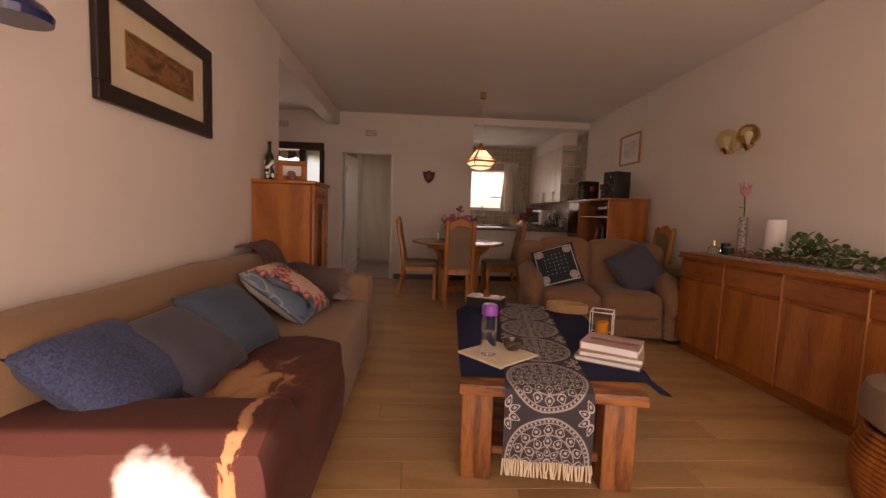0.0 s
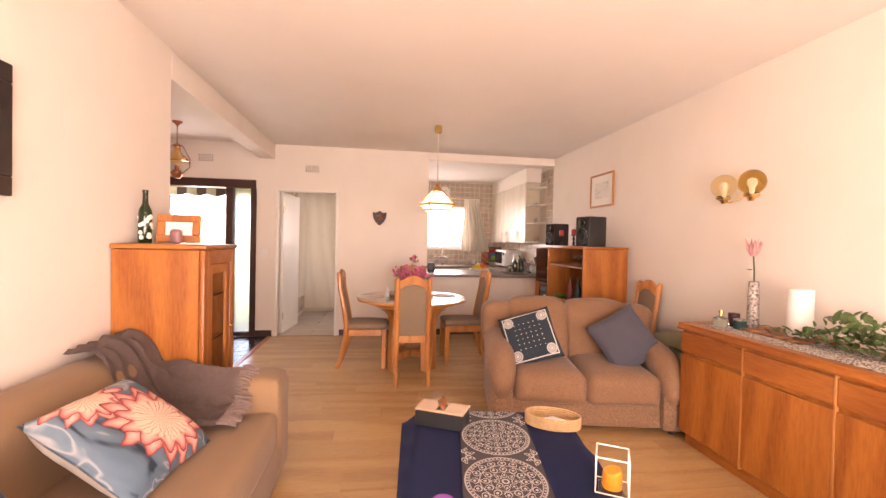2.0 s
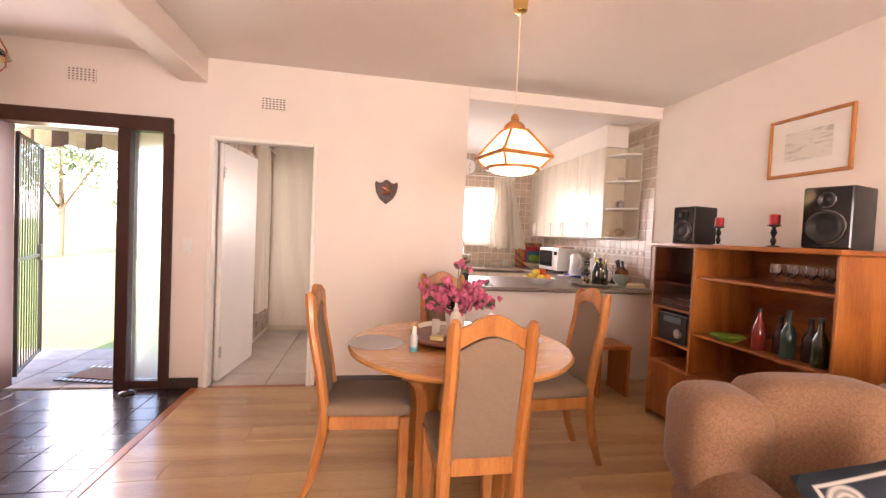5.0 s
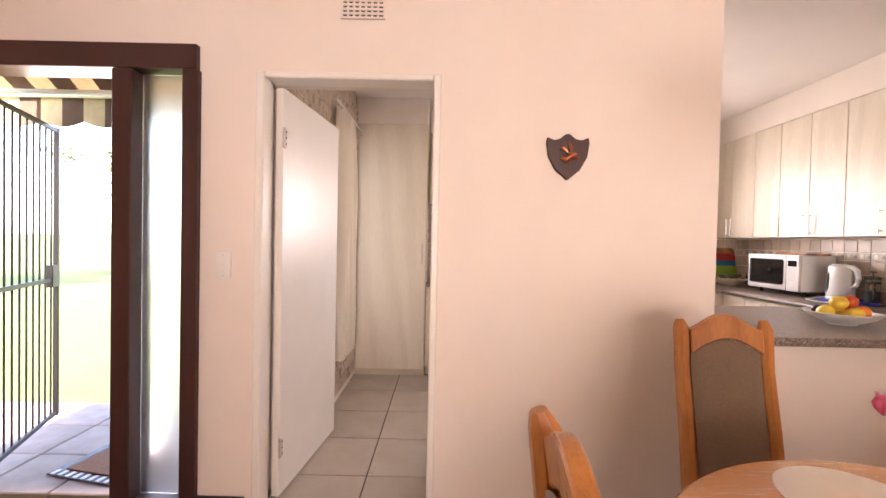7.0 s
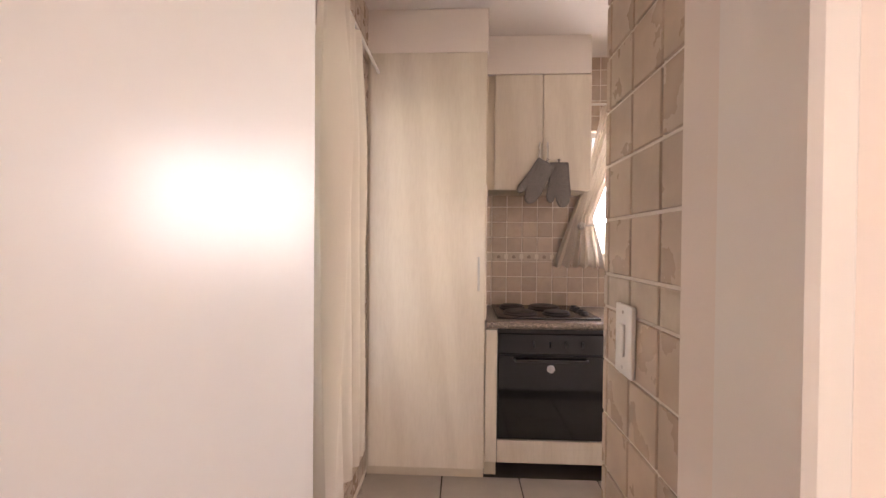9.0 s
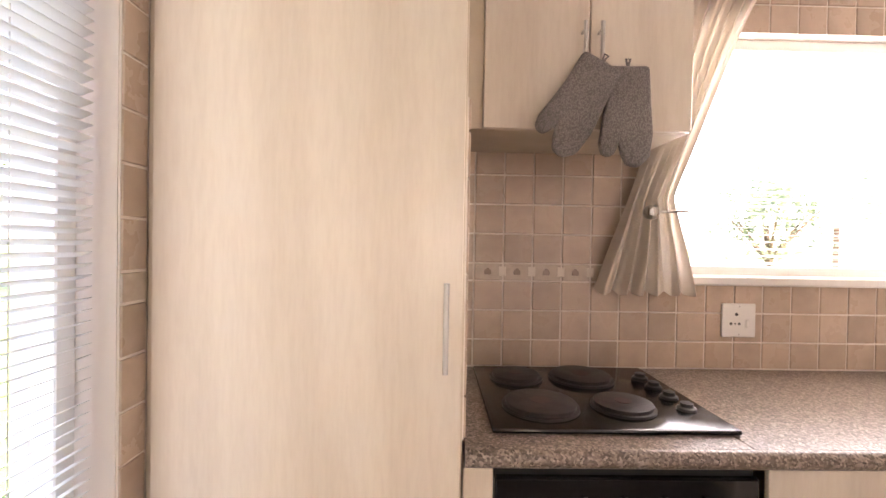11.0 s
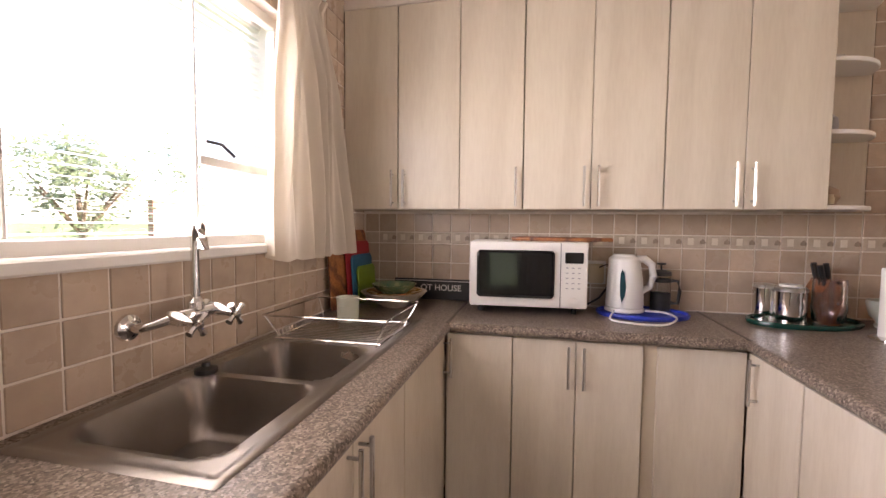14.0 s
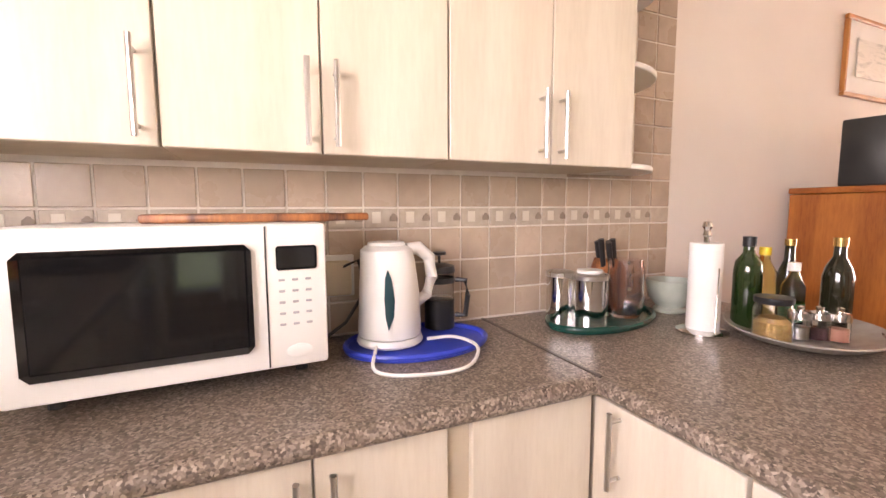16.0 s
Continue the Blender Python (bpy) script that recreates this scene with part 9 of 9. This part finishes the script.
floor2 = tagged(new("floor_entrance"), "dark quarry-tiled entrance floor", "floor", kind="structure")
tm = {0: finish(box(0, 0.196, 0, 0.196, -0.012, 0.0, 0.002), "tile", M_SLATE, 0)}
pieces(floor2, "tile", tm, [(0, pose(-0.93 - 0.2 * (i + 1) + 0.004, -0.2 * (j + 1), 0)) for i in range(7) for j in range(20)])

floor3 = tagged(new("floor_kitchen"), "pale grey-beige kitchen floor tiles with dark joints", "floor", kind="structure")
tm = {0: finish(box(0, 0.432, 0, 0.432, -0.011, 0.0, 0.002), "tile", M_FTILE, 0), 1: finish(box(0, 0.432, 0.134, 0.432, -0.011, 0.0, 0.002), "tile", M_FTILE, 0)}
pieces(floor3, "tile", tm, [(1 if j == -4 else 0, pose(-0.360 + 0.004 + 0.44 * i, 1.66 + 0.003 + 0.44 * j, 0)) for i in range(-2, 7) for j in range(-4, 2)
                            if 1.66 + 0.44 * j < FN and (-0.360 + 0.44 * i) < FE and (j > -3 or i < 1) and not (i > 2 and j < -2)])

# wall tiles
TP = 0.1055


def tile_rows(z0, z1):
    zs = [1.211 - TP * (k + 1) for k in range(11)]
    rows_ = [(zz, zz + TP, "tile") for zz in zs] + [(1.211, 1.2745, "border_tile")] + [(1.2745 + TP * k, 1.2745 + TP * (k + 1), "tile") for k in range(0, 14)]
    return [(max(a, z0), min(b, z1), n) for a, b, n in rows_ if min(b, z1) - max(a, z0) > 0.012]


def tile_wall(owner, axis, at, sign, a0, a1, z0, z1, holes, origin, limit):
    """Tiles proud of the wall, one object each up to the limit; the rest joined."""
    cells = []
    for lo, hi, nm in tile_rows(z0, z1):
        step = TP if nm == "tile" else TP
        k = math.floor((a0 - origin) / step)
        while origin + k * step < a1:
            a, b = max(a0, origin + k * step), min(a1, origin + (k + 1) * step)
            k += 1
            if b - a < 0.012:
                continue
            ca, cz = (a + b) / 2, (lo + hi) / 2
            if any(h[0] < ca < h[1] and h[2] < cz < h[3] for h in holes):
                continue
            cells.append((abs(cz - 1.15), a, b, lo, hi, nm))
    cells.sort()
    cache = {}
    rest = bmesh.new()
    for n, (_, a, b, lo, hi, nm) in enumerate(cells):
        w, h = round(b - a - 0.006, 4), round(hi - lo - 0.006, 4)
        if axis == "y":
            m = pose((a + b) / 2, at, (lo + hi) / 2)
            t = (w, 0.006, h)
        else:
            m = pose(at, (a + b) / 2, (lo + hi) / 2)
            t = (0.006, w, h)
        if n < limit:
            if (t, nm) not in cache:
                cache[t, nm] = finish(box(-t[0] / 2, t[0] / 2, -t[1] / 2, t[1] / 2, -t[2] / 2, t[2] / 2, 0.0015), nm, M_TILE if nm == "tile" else M_TILEB, 0)
            o = new(nm, cache[t, nm])
            o.parent = owner
            o.matrix_basis = m
        else:
            c = m.translation
            box(c.x - t[0] / 2, c.x + t[0] / 2, c.y - t[1] / 2, c.y + t[1] / 2, c.z - t[2] / 2, c.z + t[2] / 2, bm=rest)
    if len(cells) > limit:
        o = part("tiles", rest, M_TILE, owner, smooth=0)
        tagged(o, "beige glazed wall tiles", kind="stuff")
    else:
        rest.free()


def backing(name, x0, x1, y0, y1, z0, z1):
    return slab(name, x0, x1, y0, y1, z0, z1, M_GROUT, "beige tiled kitchen wall with pale grout", "tiled wall")


# window wall: grout bed in strips round the window
holes = [(0.61, 2.53, 1.207, 2.128)]
own = tagged(new("wall_tiling_north"), "beige square wall tiles round the kitchen window", "wall tiles", kind="structure")
for x0, x1, z0, z1 in ((-0.118, 0.608, 0.88, 2.63), (0.608, 2.532, 0.88, 1.206), (0.608, 2.532, 2.13, 2.63), (2.532, 3.235, 0.88, 2.63)):
    g = part("grout", box(x0, x1, YK - 0.004, YK - 0.0005, z0, z1), M_GROUT, own)
tile_wall(own, "y", YK - 0.006, -1, -0.118, 3.235, 0.903, 2.63, holes, -0.05, 290)
own = tagged(new("wall_tiling_east"), "beige square wall tiles with a pictorial border row", "wall tiles", kind="structure")
part("grout", box(XR - 0.004, XR - 0.0005, 0.035, 2.66, 0.88, 1.40), M_GROUT, own)
part("grout", box(XR - 0.004, XR - 0.0005, 0.035, 0.533, 1.401, 2.56), M_GROUT, own)
tile_wall(own, "x", XR - 0.006, -1, 0.04, 2.655, 0.904, 2.56, [(0.533, 2.7, 1.395, 3)], 0.04, 290)
own = tagged(new("wall_tiling_west"), "beige square wall tiles round the side window", "wall tiles", kind="structure")
for y0, y1, z0, z1 in ((0.21, 1.048, 0, 2.63), (1.048, 1.972, 0, 0.448), (1.048, 1.972, 2.102, 2.63), (1.972, 2.045, 0, 2.63)):
    part("grout", box(XK + 0.0005, XK + 0.004, y0, y1, z0, z1), M_GROUT, own)
tile_wall(own, "x", XK + 0.006, 1, 0.21, 2.045, 0.0, 2.63, [(1.048, 1.972, 0.448, 2.102)], 1.97 - TP * 20, 290)
own = tagged(new("wall_tiling_return"), "beige square wall tiles beside the doorway", "wall tiles", kind="structure")
part("grout", box(0.0305, 0.034, 0.206, 0.549, 0.0, 2.63), M_GROUT, own)
tile_wall(own, "x", 0.029, 1, 0.206, 0.549, 0.0, 2.63, [], 0.206, 120)
own = tagged(new("wall_tiling_cupboard_side"), "beige tiles on the side of the tall cupboard", "wall tiles", kind="structure")
part("grout", box(-0.1235, -0.1195, 2.085, 2.66, 0.902, 1.665), M_GROUT, own)
tile_wall(own, "x", -0.1175, 1, 2.085, 2.655, 0.903, 1.665, [], 2.085, 120)
M_MOTIF = mat("border_motif", (0.30, 0.24, 0.18), (0.22, 0.17, 0.13), 0.4)
M_INSET = mat("border_inset", (0.74, 0.68, 0.58), (0.66, 0.60, 0.50), 0.35)
bm = lathe([(0.011, 0), (0.013, 0.006), (0.011, 0.016), (0.006, 0.019), (0.004, 0.023), (0.0, 0.024)], 10)
jug_motif = finish(bm, "motif", M_MOTIF)
inset = finish(box(-0.013, 0.013, -0.0012, 0.0012, -0.017, 0.017, 0.0006), "inset", M_INSET, 0)
for wall, axis, at, a0, n in (("wall_tiling_north", "y", YK - 0.0096, 0.0, 6), ("wall_tiling_east", "x", XR - 0.0096, 0.16, 23)):
    for k in range(n):
        a = a0 + TP * k
        for mesh, off, dz, flat in ((jug_motif, 0.0, -0.012, 0.12), (inset, 0.053, 0.0, 1.0)):
            o = new(mesh.name.split(".")[0], mesh)
            o.parent = bpy.data.objects[wall]
            if axis == "y":
                o.matrix_basis = pose(a + off, at, 1.2455 + dz) @ Matrix.Diagonal((1, flat, 1, 1))
            else:
                o.matrix_basis = pose(at, a + off, 1.2455 + dz, 0, 0, 90) @ Matrix.Diagonal((1, flat, 1, 1))
